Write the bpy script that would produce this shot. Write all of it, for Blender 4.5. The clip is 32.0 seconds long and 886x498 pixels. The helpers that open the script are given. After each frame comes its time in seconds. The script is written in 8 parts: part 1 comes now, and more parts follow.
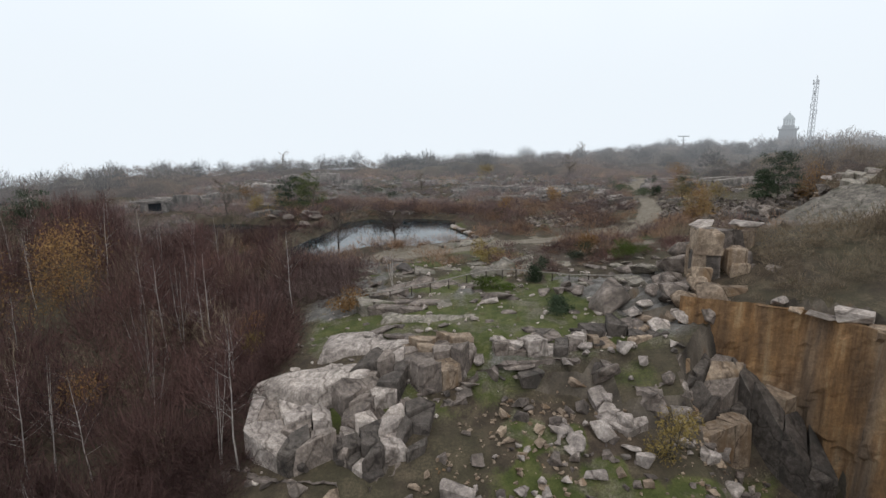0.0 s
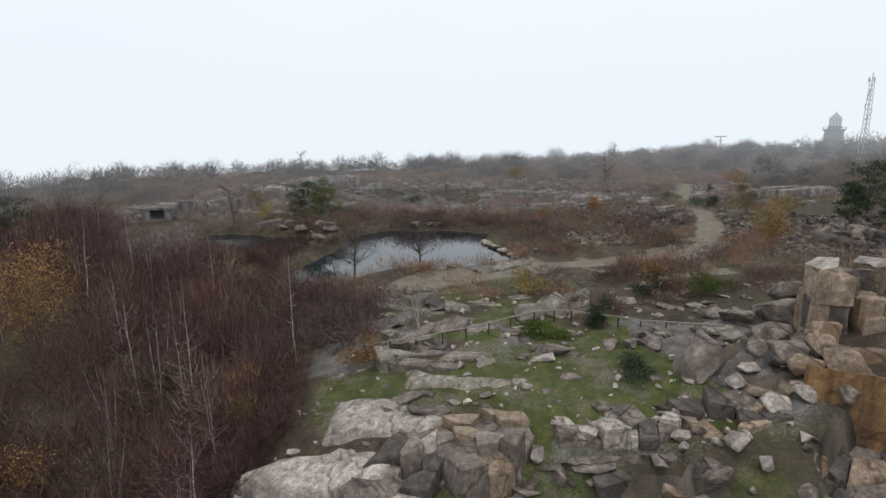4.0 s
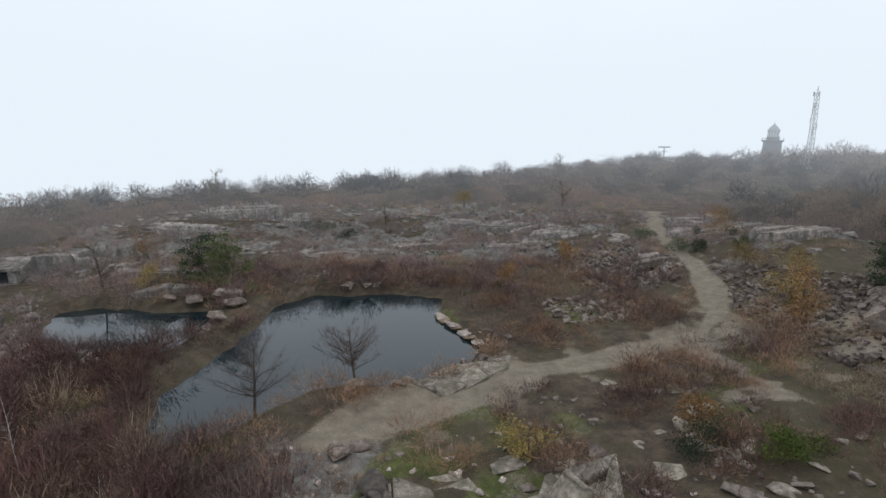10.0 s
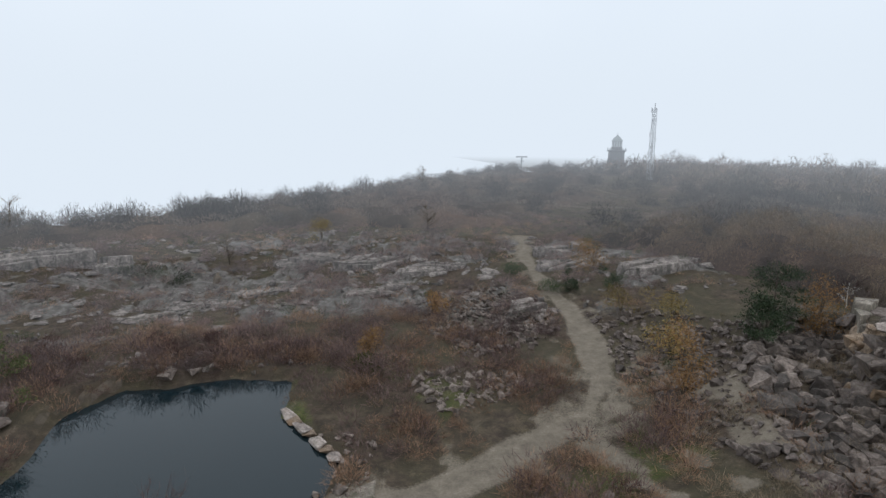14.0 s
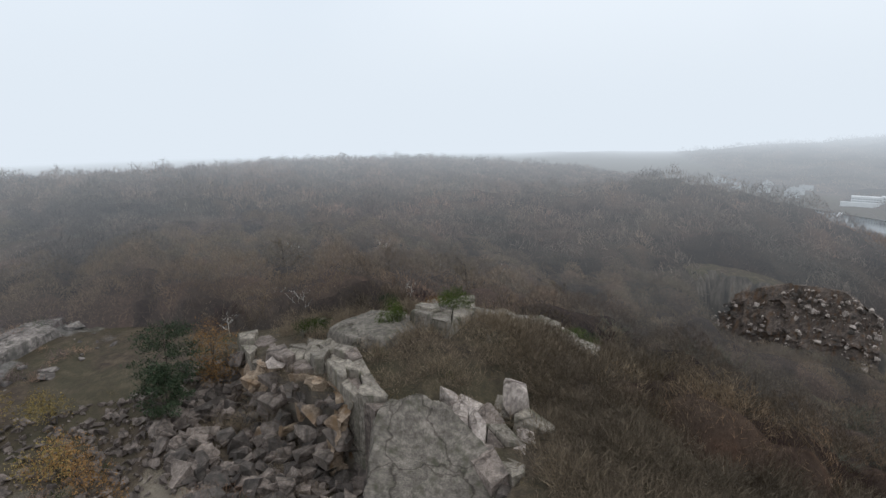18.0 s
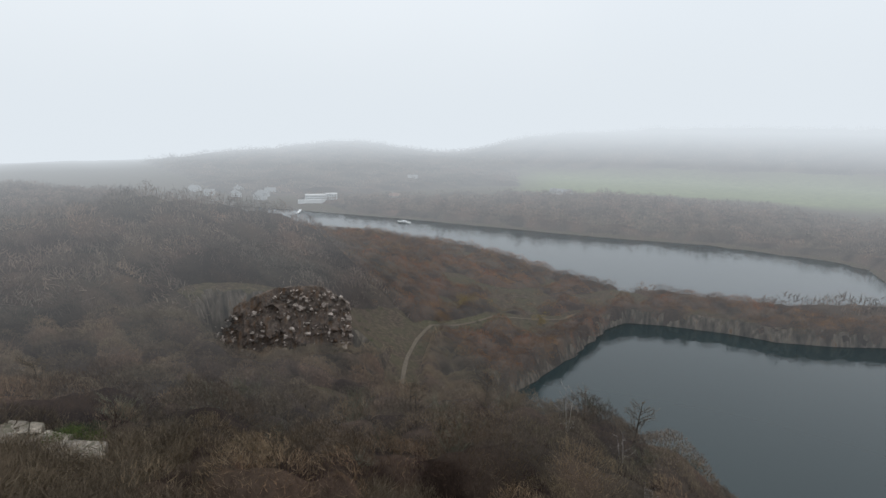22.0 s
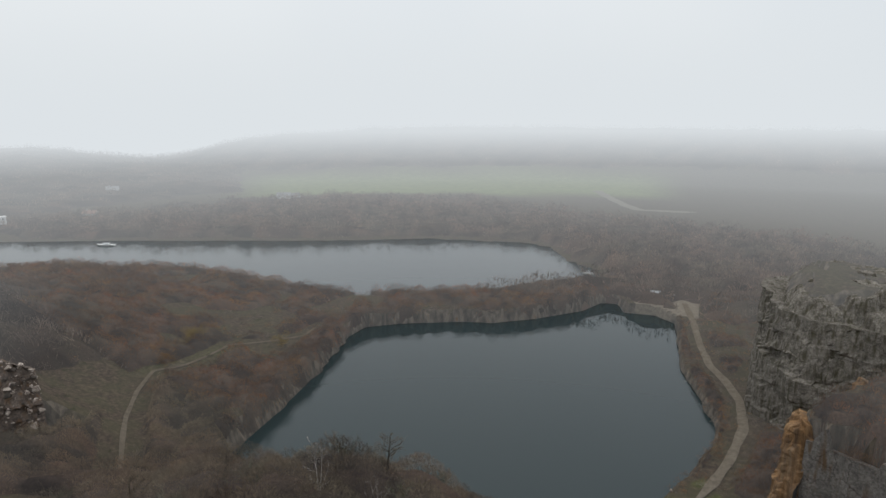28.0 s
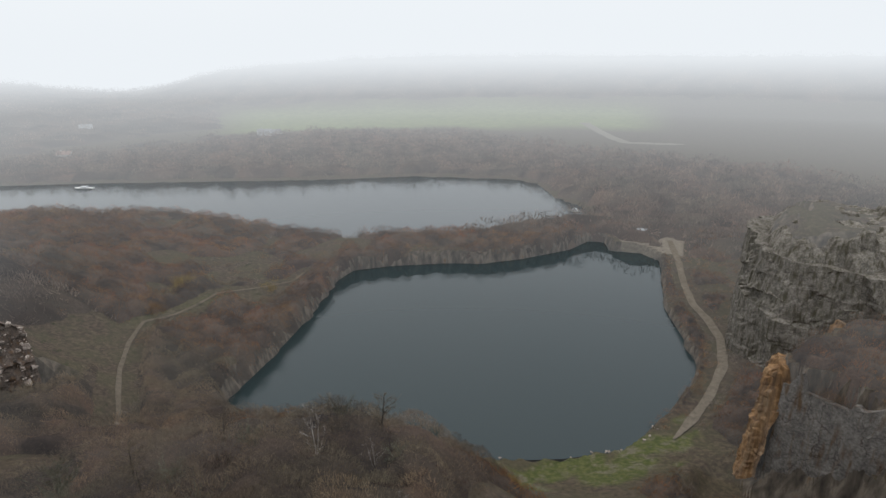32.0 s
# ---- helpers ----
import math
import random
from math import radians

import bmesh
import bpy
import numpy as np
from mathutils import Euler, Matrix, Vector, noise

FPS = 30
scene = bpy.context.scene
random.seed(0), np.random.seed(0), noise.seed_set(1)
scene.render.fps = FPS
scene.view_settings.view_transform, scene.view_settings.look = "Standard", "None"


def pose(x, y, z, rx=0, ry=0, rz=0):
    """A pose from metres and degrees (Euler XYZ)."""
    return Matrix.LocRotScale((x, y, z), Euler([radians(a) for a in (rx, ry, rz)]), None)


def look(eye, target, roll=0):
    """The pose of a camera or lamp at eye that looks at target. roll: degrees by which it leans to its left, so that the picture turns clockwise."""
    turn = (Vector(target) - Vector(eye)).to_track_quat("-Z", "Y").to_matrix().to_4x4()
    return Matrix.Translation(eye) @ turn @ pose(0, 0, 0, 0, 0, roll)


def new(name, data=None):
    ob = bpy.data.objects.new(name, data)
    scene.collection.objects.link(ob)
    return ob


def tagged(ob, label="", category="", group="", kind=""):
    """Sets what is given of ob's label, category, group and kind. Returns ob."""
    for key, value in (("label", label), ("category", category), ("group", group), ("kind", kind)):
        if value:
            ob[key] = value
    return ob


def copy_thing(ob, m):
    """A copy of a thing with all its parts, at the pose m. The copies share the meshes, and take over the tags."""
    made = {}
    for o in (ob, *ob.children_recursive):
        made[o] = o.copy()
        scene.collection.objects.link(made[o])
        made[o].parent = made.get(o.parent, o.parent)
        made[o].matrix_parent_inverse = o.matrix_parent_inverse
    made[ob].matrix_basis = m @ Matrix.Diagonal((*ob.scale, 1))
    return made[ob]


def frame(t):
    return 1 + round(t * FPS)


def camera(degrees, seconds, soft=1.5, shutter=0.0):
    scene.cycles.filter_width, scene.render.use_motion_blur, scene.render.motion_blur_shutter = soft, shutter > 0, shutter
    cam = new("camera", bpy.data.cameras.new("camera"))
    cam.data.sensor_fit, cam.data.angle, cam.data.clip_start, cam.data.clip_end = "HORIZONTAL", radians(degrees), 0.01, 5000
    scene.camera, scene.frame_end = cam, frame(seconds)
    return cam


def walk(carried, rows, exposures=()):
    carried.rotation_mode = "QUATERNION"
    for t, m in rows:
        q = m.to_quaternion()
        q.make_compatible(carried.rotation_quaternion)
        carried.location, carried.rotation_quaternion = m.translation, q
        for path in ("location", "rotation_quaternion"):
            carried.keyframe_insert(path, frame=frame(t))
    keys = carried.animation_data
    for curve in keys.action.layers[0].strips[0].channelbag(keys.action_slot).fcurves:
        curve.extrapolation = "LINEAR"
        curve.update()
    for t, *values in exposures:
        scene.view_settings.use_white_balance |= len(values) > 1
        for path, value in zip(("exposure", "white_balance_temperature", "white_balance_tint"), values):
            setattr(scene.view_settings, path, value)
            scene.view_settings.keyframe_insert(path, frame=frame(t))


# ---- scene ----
cam = camera(76.42, 32.0)
CAMERA_ROWS = [
    (0.0, pose(0.00, 0.00, 15.07, 78.04, 0.62, -0.13)),
    (0.5, pose(-0.11, 1.32, 15.58, 78.12, 0.56, -0.16)),
    (1.0, pose(-0.23, 2.70, 15.85, 78.07, 0.42, -0.16)),
    (1.5, pose(-0.38, 3.92, 15.90, 77.99, 0.39, -0.16)),
    (2.0, pose(-0.57, 5.21, 15.91, 77.94, 0.35, 0.50)),
    (2.5, pose(-0.72, 6.46, 15.92, 77.88, 0.33, 1.31)),
    (3.0, pose(-0.96, 7.76, 15.92, 77.83, 0.32, 1.92)),
    (3.5, pose(-1.20, 9.11, 15.88, 77.78, 0.30, 2.43)),
    (5.5, pose(-2.22, 15.30, 15.69, 77.71, 0.18, -1.97)),
    (6.0, pose(-2.41, 16.94, 15.62, 77.68, 0.10, -3.02)),
    (6.5, pose(-2.56, 18.48, 15.55, 77.64, 0.10, -3.50)),
    (7.0, pose(-2.62, 20.20, 15.94, 77.67, 0.14, -3.67)),
    (7.5, pose(-2.65, 21.85, 16.65, 77.67, 0.11, -3.86)),
    (8.0, pose(-2.61, 23.60, 17.45, 77.69, 0.10, -4.02)),
    (8.5, pose(-2.56, 25.21, 18.14, 77.68, 0.05, -4.11)),
    (9.0, pose(-2.51, 26.84, 18.91, 77.66, -0.01, -4.19)),
    (9.5, pose(-2.45, 28.40, 19.49, 77.69, -0.02, -4.28)),
    (10.0, pose(-2.36, 29.99, 20.09, 77.74, -0.01, -4.35)),
    (10.5, pose(-2.17, 31.48, 20.71, 77.68, -0.04, -4.39)),
    (11.0, pose(-1.93, 32.98, 21.34, 77.69, -0.08, -4.40)),
    (11.5, pose(-1.67, 34.34, 21.91, 77.66, -0.10, -4.42)),
    (12.0, pose(-1.28, 35.75, 22.49, 77.70, -0.13, -4.46)),
    (12.5, pose(-0.93, 37.17, 23.17, 77.60, -0.12, -4.54)),
    (13.0, pose(-0.52, 38.46, 23.79, 77.61, -0.17, -5.50)),
    (13.5, pose(-0.05, 39.68, 24.20, 77.65, -0.22, -10.15)),
    (14.0, pose(0.52, 40.91, 24.45, 77.83, -0.33, -18.05)),
    (14.5, pose(1.06, 41.91, 24.75, 77.98, -0.32, -26.53)),
    (15.0, pose(1.69, 42.92, 25.18, 78.10, -0.28, -35.40)),
    (15.5, pose(2.55, 43.86, 25.48, 78.26, -0.18, -43.19)),
    (17.5, pose(6.43, 47.27, 28.10, 77.55, 0.74, -71.60)),
    (18.0, pose(7.49, 47.80, 28.65, 77.37, 0.60, -78.51)),
    (18.5, pose(8.40, 48.23, 29.05, 77.33, 0.42, -85.70)),
    (19.0, pose(9.24, 48.47, 29.54, 77.27, 0.13, -93.61)),
    (19.5, pose(9.98, 48.58, 30.00, 77.26, -0.13, -100.44)),
    (20.0, pose(10.69, 48.65, 30.38, 77.35, -0.23, -107.17)),
    (20.5, pose(11.29, 48.70, 30.89, 77.37, -0.42, -110.12)),
    (21.0, pose(11.73, 48.47, 31.40, 77.46, -0.43, -113.84)),
    (21.5, pose(12.19, 48.21, 31.77, 77.59, -0.34, -120.02)),
    (22.0, pose(12.75, 47.70, 32.06, 77.78, -0.35, -128.51)),
    (22.5, pose(13.25, 47.52, 32.45, 77.96, -0.45, -136.30)),
    (23.0, pose(13.71, 47.15, 32.67, 78.16, -0.46, -142.12)),
    (23.5, pose(14.03, 46.61, 32.87, 78.26, -0.43, -144.52)),
    (24.0, pose(14.23, 46.16, 33.25, 78.36, -0.35, -146.90)),
    (24.5, pose(14.44, 45.73, 33.73, 78.40, -0.28, -148.17)),
    (25.0, pose(14.59, 45.32, 34.25, 78.45, -0.20, -148.96)),
    (25.5, pose(14.71, 44.88, 34.86, 78.47, -0.13, -149.39)),
    (26.0, pose(14.79, 44.41, 35.40, 78.54, -0.04, -150.74)),
    (26.5, pose(14.94, 44.05, 35.76, 78.63, -0.01, -153.06)),
    (28.5, pose(15.60, 42.91, 37.44, 76.89, 0.29, -156.00)),
    (29.0, pose(15.78, 42.69, 37.91, 75.97, 0.37, -156.34)),
    (29.5, pose(15.92, 42.53, 38.36, 75.13, 0.42, -156.57)),
    (30.0, pose(16.06, 42.37, 38.82, 74.22, 0.50, -156.78)),
    (30.5, pose(16.19, 42.14, 39.28, 73.39, 0.58, -156.95)),
    (31.0, pose(16.37, 41.88, 39.75, 72.48, 0.64, -157.11)),
    (31.5, pose(16.50, 41.68, 40.23, 71.62, 0.69, -157.23)),
    (32.0, pose(16.65, 41.46, 40.73, 70.72, 0.74, -157.36)),
]
walk(cam, CAMERA_ROWS, ((0, 0.3, 6400, 10), (9, 0.27, 6300, 10), (13, 0.17, 6150, 10), (17.5, 0.15, 6200, 10), (22, 0.12, 6400, 10), (26, 0.03, 6500, 10), (28.5, 0.05, 6600, 10), (32, 0.26, 6600, 11)))

# ---- world and light ----
world = bpy.data.worlds.new("overcast_sky")
scene.world = world
world.use_nodes = True
wn, wl = world.node_tree.nodes, world.node_tree.links
sky = wn.new("ShaderNodeTexSky")
sky.sky_type = "NISHITA"
sky.sun_disc = False
sky.sun_elevation, sky.sun_rotation = radians(72), radians(148)
sky.dust_density, sky.air_density, sky.ozone_density = 6.0, 1.0, 1.0
cloud = wn.new("ShaderNodeTexNoise")
cloud.inputs["Scale"].default_value, cloud.inputs["Detail"].default_value = 1.6, 3.0
ramp = wn.new("ShaderNodeValToRGB")
ramp.color_ramp.elements[0].position, ramp.color_ramp.elements[0].color = 0.3, (6.9, 7.45, 7.95, 1)
ramp.color_ramp.elements[1].position, ramp.color_ramp.elements[1].color = 0.7, (7.8, 8.2, 8.5, 1)
wl.new(cloud.outputs["Fac"], ramp.inputs["Fac"])
veil = wn.new("ShaderNodeMixRGB")
veil.inputs["Fac"].default_value = 0.92
wl.new(sky.outputs["Color"], veil.inputs[1])
wl.new(ramp.outputs["Color"], veil.inputs[2])
# plain mist low over the horizon
wc = wn.new("ShaderNodeTexCoord")
ws = wn.new("ShaderNodeSeparateXYZ")
wl.new(wc.outputs["Generated"], ws.inputs[0])
low = wn.new("ShaderNodeMapRange")
low.inputs["From Min"].default_value, low.inputs["From Max"].default_value = 0.0, 0.28
low.interpolation_type = "SMOOTHSTEP"
wl.new(ws.outputs["Z"], low.inputs["Value"])
haze = wn.new("ShaderNodeMixRGB")
haze.inputs[1].default_value = (0.697 / 0.105, 0.746 / 0.105, 0.786 / 0.105, 1)
wl.new(low.outputs["Result"], haze.inputs["Fac"])
wl.new(veil.outputs["Color"], haze.inputs[2])
bg = wn["Background"]
bg.inputs["Strength"].default_value = 0.105
wl.new(haze.outputs["Color"], bg.inputs["Color"])

sun = new("sun", bpy.data.lights.new("sun", "SUN"))
sun.data.energy, sun.data.angle, sun.data.color = 0.45, radians(30), (1.0, 0.96, 0.9)
sun.matrix_world = look((0, 0, 0), (-0.16, 0.26, -0.95))

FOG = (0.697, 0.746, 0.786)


# ---- materials ----
def mat(name, rough=0.9, metal=0.0):
    m = bpy.data.materials.new(name)
    m.use_nodes = True
    b = m.node_tree.nodes["Principled BSDF"]
    b.inputs["Roughness"].default_value, b.inputs["Metallic"].default_value = rough, metal
    b.inputs["Specular IOR Level"].default_value = 0.3
    return m, m.node_tree.nodes, m.node_tree.links, b


def noise_node(n, l, scale, detail=4.0, rough=0.6, coord="Object"):
    c = n.new("ShaderNodeTexCoord")
    t = n.new("ShaderNodeTexNoise")
    t.inputs["Scale"].default_value, t.inputs["Detail"].default_value, t.inputs["Roughness"].default_value = scale, detail, rough
    l.new(c.outputs[coord], t.inputs["Vector"])
    return t.outputs["Fac"]


def ramp_node(n, l, fac, stops):
    r = n.new("ShaderNodeValToRGB")
    e = r.color_ramp.elements
    while len(e) < len(stops):
        e.new(0.5)
    for k, (p, c) in zip(e, stops):
        k.position, k.color = p, (*c, 1)
    l.new(fac, r.inputs["Fac"])
    return r.outputs["Color"]


def mix_node(n, l, fac, a, b, kind="MIX"):
    m = n.new("ShaderNodeMixRGB")
    m.blend_type = kind
    for s, v in zip(m.inputs, (fac, a, b)):
        if isinstance(v, (int, float)):
            s.default_value = v
        elif isinstance(v, tuple):
            s.default_value = (*v, 1)
        else:
            l.new(v, s)
    return m.outputs["Color"]


def bump_node(n, l, b, height, strength, dist=0.05):
    k = n.new("ShaderNodeBump")
    k.inputs["Strength"].default_value, k.inputs["Distance"].default_value = strength, dist
    l.new(height, k.inputs["Height"])
    l.new(k.outputs["Normal"], b.inputs["Normal"])


def plain(name, dark, light, scale=3.0, rough=0.9, metal=0.0, bump=0.3, per_piece=0.0):
    """Two tones mixed by noise, with a second, finer grain and relief."""
    m, n, l, b = mat(name, rough, metal)
    big, fine = noise_node(n, l, scale), noise_node(n, l, scale * 9, 3)
    col = ramp_node(n, l, big, [(0.3, dark), (0.7, light)])
    col = mix_node(n, l, 0.35, col, ramp_node(n, l, fine, [(0.3, (0.25, 0.25, 0.25)), (0.75, (0.8, 0.8, 0.8))]), "OVERLAY")
    if per_piece:
        info = n.new("ShaderNodeObjectInfo")
        geo = n.new("ShaderNodeNewGeometry")
        add = n.new("ShaderNodeMath")
        add.operation = "ADD"
        l.new(info.outputs["Random"], add.inputs[0])
        l.new(geo.outputs["Random Per Island"], add.inputs[1])
        half = n.new("ShaderNodeMath")
        half.operation = "MULTIPLY"
        half.inputs[1].default_value = 0.5
        l.new(add.outputs[0], half.inputs[0])
        lo, hi = 1 - per_piece, 1 + per_piece
        col = mix_node(n, l, 1.0, col, ramp_node(n, l, half.outputs[0], [(0.15, (lo, lo, lo)), (0.85, (hi, hi * 0.98, hi * 0.95))]), "MULTIPLY")
    l.new(col, b.inputs["Base Color"])
    if bump:
        bump_node(n, l, b, fine, bump, 0.1)
    return m


def granite(name, dark, light, stain, stain_amount=0.5, per_piece=0.15, far=False):
    """Granite with grain, lichen patches, cracks and rusty or dark runs."""
    m, n, l, b = mat(name, 0.85)
    big, grain = noise_node(n, l, 0.55, 6, 0.65), noise_node(n, l, 9.0, 5, 0.7)
    col = ramp_node(n, l, big, [(0.28, dark), (0.5, tuple((p + q) / 2 for p, q in zip(dark, light))), (0.72, light)])
    patchy = noise_node(n, l, 2.2, 6, 0.7)
    col = mix_node(n, l, 0.6, col, ramp_node(n, l, patchy, [(0.32, (0.22, 0.2, 0.19)), (0.68, (0.82, 0.8, 0.78))]), "OVERLAY")
    col = mix_node(n, l, 0.45, col, ramp_node(n, l, grain, [(0.3, (0.2, 0.2, 0.2)), (0.7, (0.85, 0.85, 0.85))]), "OVERLAY")
    c = n.new("ShaderNodeTexCoord")
    mp = n.new("ShaderNodeMapping")
    mp.inputs["Scale"].default_value = (0.8, 0.8, 0.14)
    l.new(c.outputs["Object"], mp.inputs["Vector"])
    runs = n.new("ShaderNodeTexNoise")
    runs.inputs["Scale"].default_value, runs.inputs["Detail"].default_value = 1.5, 5
    l.new(mp.outputs["Vector"], runs.inputs["Vector"])
    fac = ramp_node(n, l, runs.outputs["Fac"], [(0.62 - 0.3 * stain_amount, (0, 0, 0)), (0.78 - 0.2 * stain_amount, (1, 1, 1))])
    col = mix_node(n, l, fac, col, stain)
    v = n.new("ShaderNodeTexVoronoi")
    v.feature = "DISTANCE_TO_EDGE"
    v.inputs["Scale"].default_value = 0.45
    warp = n.new("ShaderNodeTexNoise")
    warp.inputs["Scale"].default_value = 0.8
    l.new(c.outputs["Object"], warp.inputs["Vector"])
    l.new(mix_node(n, l, 0.62, c.outputs["Object"], warp.outputs["Color"]), v.inputs["Vector"])
    crack = ramp_node(n, l, v.outputs["Distance"], [(0.0, (0.25, 0.22, 0.2)), (0.016, (1, 1, 1))])
    col = mix_node(n, l, 0.75, col, crack, "MULTIPLY")
    if per_piece:
        info = n.new("ShaderNodeObjectInfo")
        geo = n.new("ShaderNodeNewGeometry")
        add = n.new("ShaderNodeMath")
        add.operation = "ADD"
        l.new(info.outputs["Random"], add.inputs[0])
        l.new(geo.outputs["Random Per Island"], add.inputs[1])
        lo, hi = 1 - per_piece, 1 + per_piece
        half = n.new("ShaderNodeMath")
        half.operation = "MULTIPLY"
        half.inputs[1].default_value = 0.5
        l.new(add.outputs[0], half.inputs[0])
        col = mix_node(n, l, 1.0, col, ramp_node(n, l, half.outputs[0], [(0.15, (lo, lo * 0.97, lo * 0.95)), (0.85, (hi, hi * 0.98, hi * 0.94))]), "MULTIPLY")
    if far:
        misty(m, n, l, b, col)
    else:
        l.new(col, b.inputs["Base Color"])
    bump_node(n, l, b, grain, 0.45, 0.12)
    return m


def twig_mat(name, dark, light, vary=0.35, far=False):
    """Bark and twigs, each piece a little different."""
    m, n, l, b = mat(name, 0.9)
    geo, info = n.new("ShaderNodeNewGeometry"), n.new("ShaderNodeObjectInfo")
    col = ramp_node(n, l, geo.outputs["Random Per Island"], [(0.0, dark), (1.0, light)])
    patch = noise_node(n, l, 0.06, 3, 0.6)
    lo, hi = 1 - vary, 1 + vary
    col = mix_node(n, l, 1.0, col, ramp_node(n, l, patch, [(0.3, (lo, lo, lo)), (0.7, (hi, hi * 0.97, hi * 0.92))]), "MULTIPLY")
    col = mix_node(n, l, 1.0, col, ramp_node(n, l, info.outputs["Random"], [(0.0, (lo, lo, lo)), (1.0, (hi, hi, hi))]), "MULTIPLY")
    if far:
        misty(m, n, l, b, col)
    else:
        l.new(col, b.inputs["Base Color"])
    return m


def water_mat(name, colour, rough=0.03, ripple=0.02, scale=0.6):
    m, n, l, b = mat(name, rough)
    b.inputs["Base Color"].default_value = (*colour, 1)
    b.inputs["Specular IOR Level"].default_value = 0.5
    b.inputs["IOR"].default_value = 1.4
    bump_node(n, l, b, noise_node(n, l, scale, 3), ripple, 0.1)
    return m


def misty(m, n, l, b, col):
    """Paints haze into a material: a fog-coloured glow replaces the base colour with distance and towards the cloud
    base.
    """
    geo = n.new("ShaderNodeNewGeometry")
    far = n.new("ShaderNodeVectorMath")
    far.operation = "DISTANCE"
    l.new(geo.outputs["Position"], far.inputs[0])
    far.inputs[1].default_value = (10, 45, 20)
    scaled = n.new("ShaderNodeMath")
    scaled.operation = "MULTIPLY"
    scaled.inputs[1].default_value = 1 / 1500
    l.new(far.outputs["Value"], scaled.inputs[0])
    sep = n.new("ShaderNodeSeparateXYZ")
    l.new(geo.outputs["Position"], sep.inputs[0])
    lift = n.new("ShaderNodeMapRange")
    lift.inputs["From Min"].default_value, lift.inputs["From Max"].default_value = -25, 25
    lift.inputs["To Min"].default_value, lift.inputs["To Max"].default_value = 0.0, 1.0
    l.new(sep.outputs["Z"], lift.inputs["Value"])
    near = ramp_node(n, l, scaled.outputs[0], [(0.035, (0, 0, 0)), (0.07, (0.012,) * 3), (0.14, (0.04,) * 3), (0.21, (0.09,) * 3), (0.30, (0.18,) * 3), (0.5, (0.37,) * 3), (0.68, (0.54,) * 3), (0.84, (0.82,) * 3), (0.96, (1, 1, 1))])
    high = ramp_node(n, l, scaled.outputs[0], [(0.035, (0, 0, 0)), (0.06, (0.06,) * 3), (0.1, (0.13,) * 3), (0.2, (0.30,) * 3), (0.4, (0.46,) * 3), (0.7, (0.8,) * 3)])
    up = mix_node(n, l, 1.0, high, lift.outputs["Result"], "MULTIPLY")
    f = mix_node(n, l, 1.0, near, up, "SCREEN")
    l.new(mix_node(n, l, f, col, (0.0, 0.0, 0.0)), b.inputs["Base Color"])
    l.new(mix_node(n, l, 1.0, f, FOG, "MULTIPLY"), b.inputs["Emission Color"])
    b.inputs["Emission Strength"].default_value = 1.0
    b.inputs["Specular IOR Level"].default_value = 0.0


# ---- the lie of the land ----
def hash2(ix, iy, seed):
    h = np.sin(ix * 127.1 + iy * 311.7 + seed * 74.7) * 43758.5453
    return h - np.floor(h)


def vnoise(x, y, seed=0):
    ix, iy = np.floor(x), np.floor(y)
    fx, fy = x - ix, y - iy
    fx, fy = fx * fx * (3 - 2 * fx), fy * fy * (3 - 2 * fy)
    a, b = hash2(ix, iy, seed), hash2(ix + 1, iy, seed)
    c, d = hash2(ix, iy + 1, seed), hash2(ix + 1, iy + 1, seed)
    return a + (b - a) * fx + (c - a) * fy + (a - b - c + d) * fx * fy


def fbm(x, y, scale, octaves=4, seed=0):
    total, amp, out = 0.0, 1.0, 0.0
    for k in range(octaves):
        out = out + amp * vnoise(x / scale * 2 ** k + 17.3 * k, y / scale * 2 ** k - 9.1 * k, seed + k)
        total += amp
        amp *= 0.5
    return out / total


def smooth(a, b, t):
    t = np.clip((t - a) / (b - a), 0, 1)
    return t * t * (3 - 2 * t)


def sdf(x, y, poly):
    """Signed distance to a closed outline, negative inside."""
    d = np.full(np.shape(x), 1e9)
    inside = np.zeros(np.shape(x), bool)
    for (x0, y0), (x1, y1) in zip(poly, poly[1:] + poly[:1]):
        ex, ey = x1 - x0, y1 - y0
        t = np.clip(((x - x0) * ex + (y - y0) * ey) / (ex * ex + ey * ey), 0, 1)
        d = np.minimum(d, (x - x0 - t * ex) ** 2 + (y - y0 - t * ey) ** 2)
        if y0 != y1:
            inside ^= ((y0 > y) != (y1 > y)) & (x < ex * (y - y0) / ey + x0)
    return np.where(inside, -1, 1) * np.sqrt(d)


def line_dist(x, y, line):
    d = np.full(np.shape(x), 1e9)
    for (x0, y0), (x1, y1) in zip(line, line[1:]):
        ex, ey = x1 - x0, y1 - y0
        t = np.clip(((x - x0) * ex + (y - y0) * ey) / (ex * ex + ey * ey), 0, 1)
        d = np.minimum(d, (x - x0 - t * ex) ** 2 + (y - y0 - t * ey) ** 2)
    return np.sqrt(d)


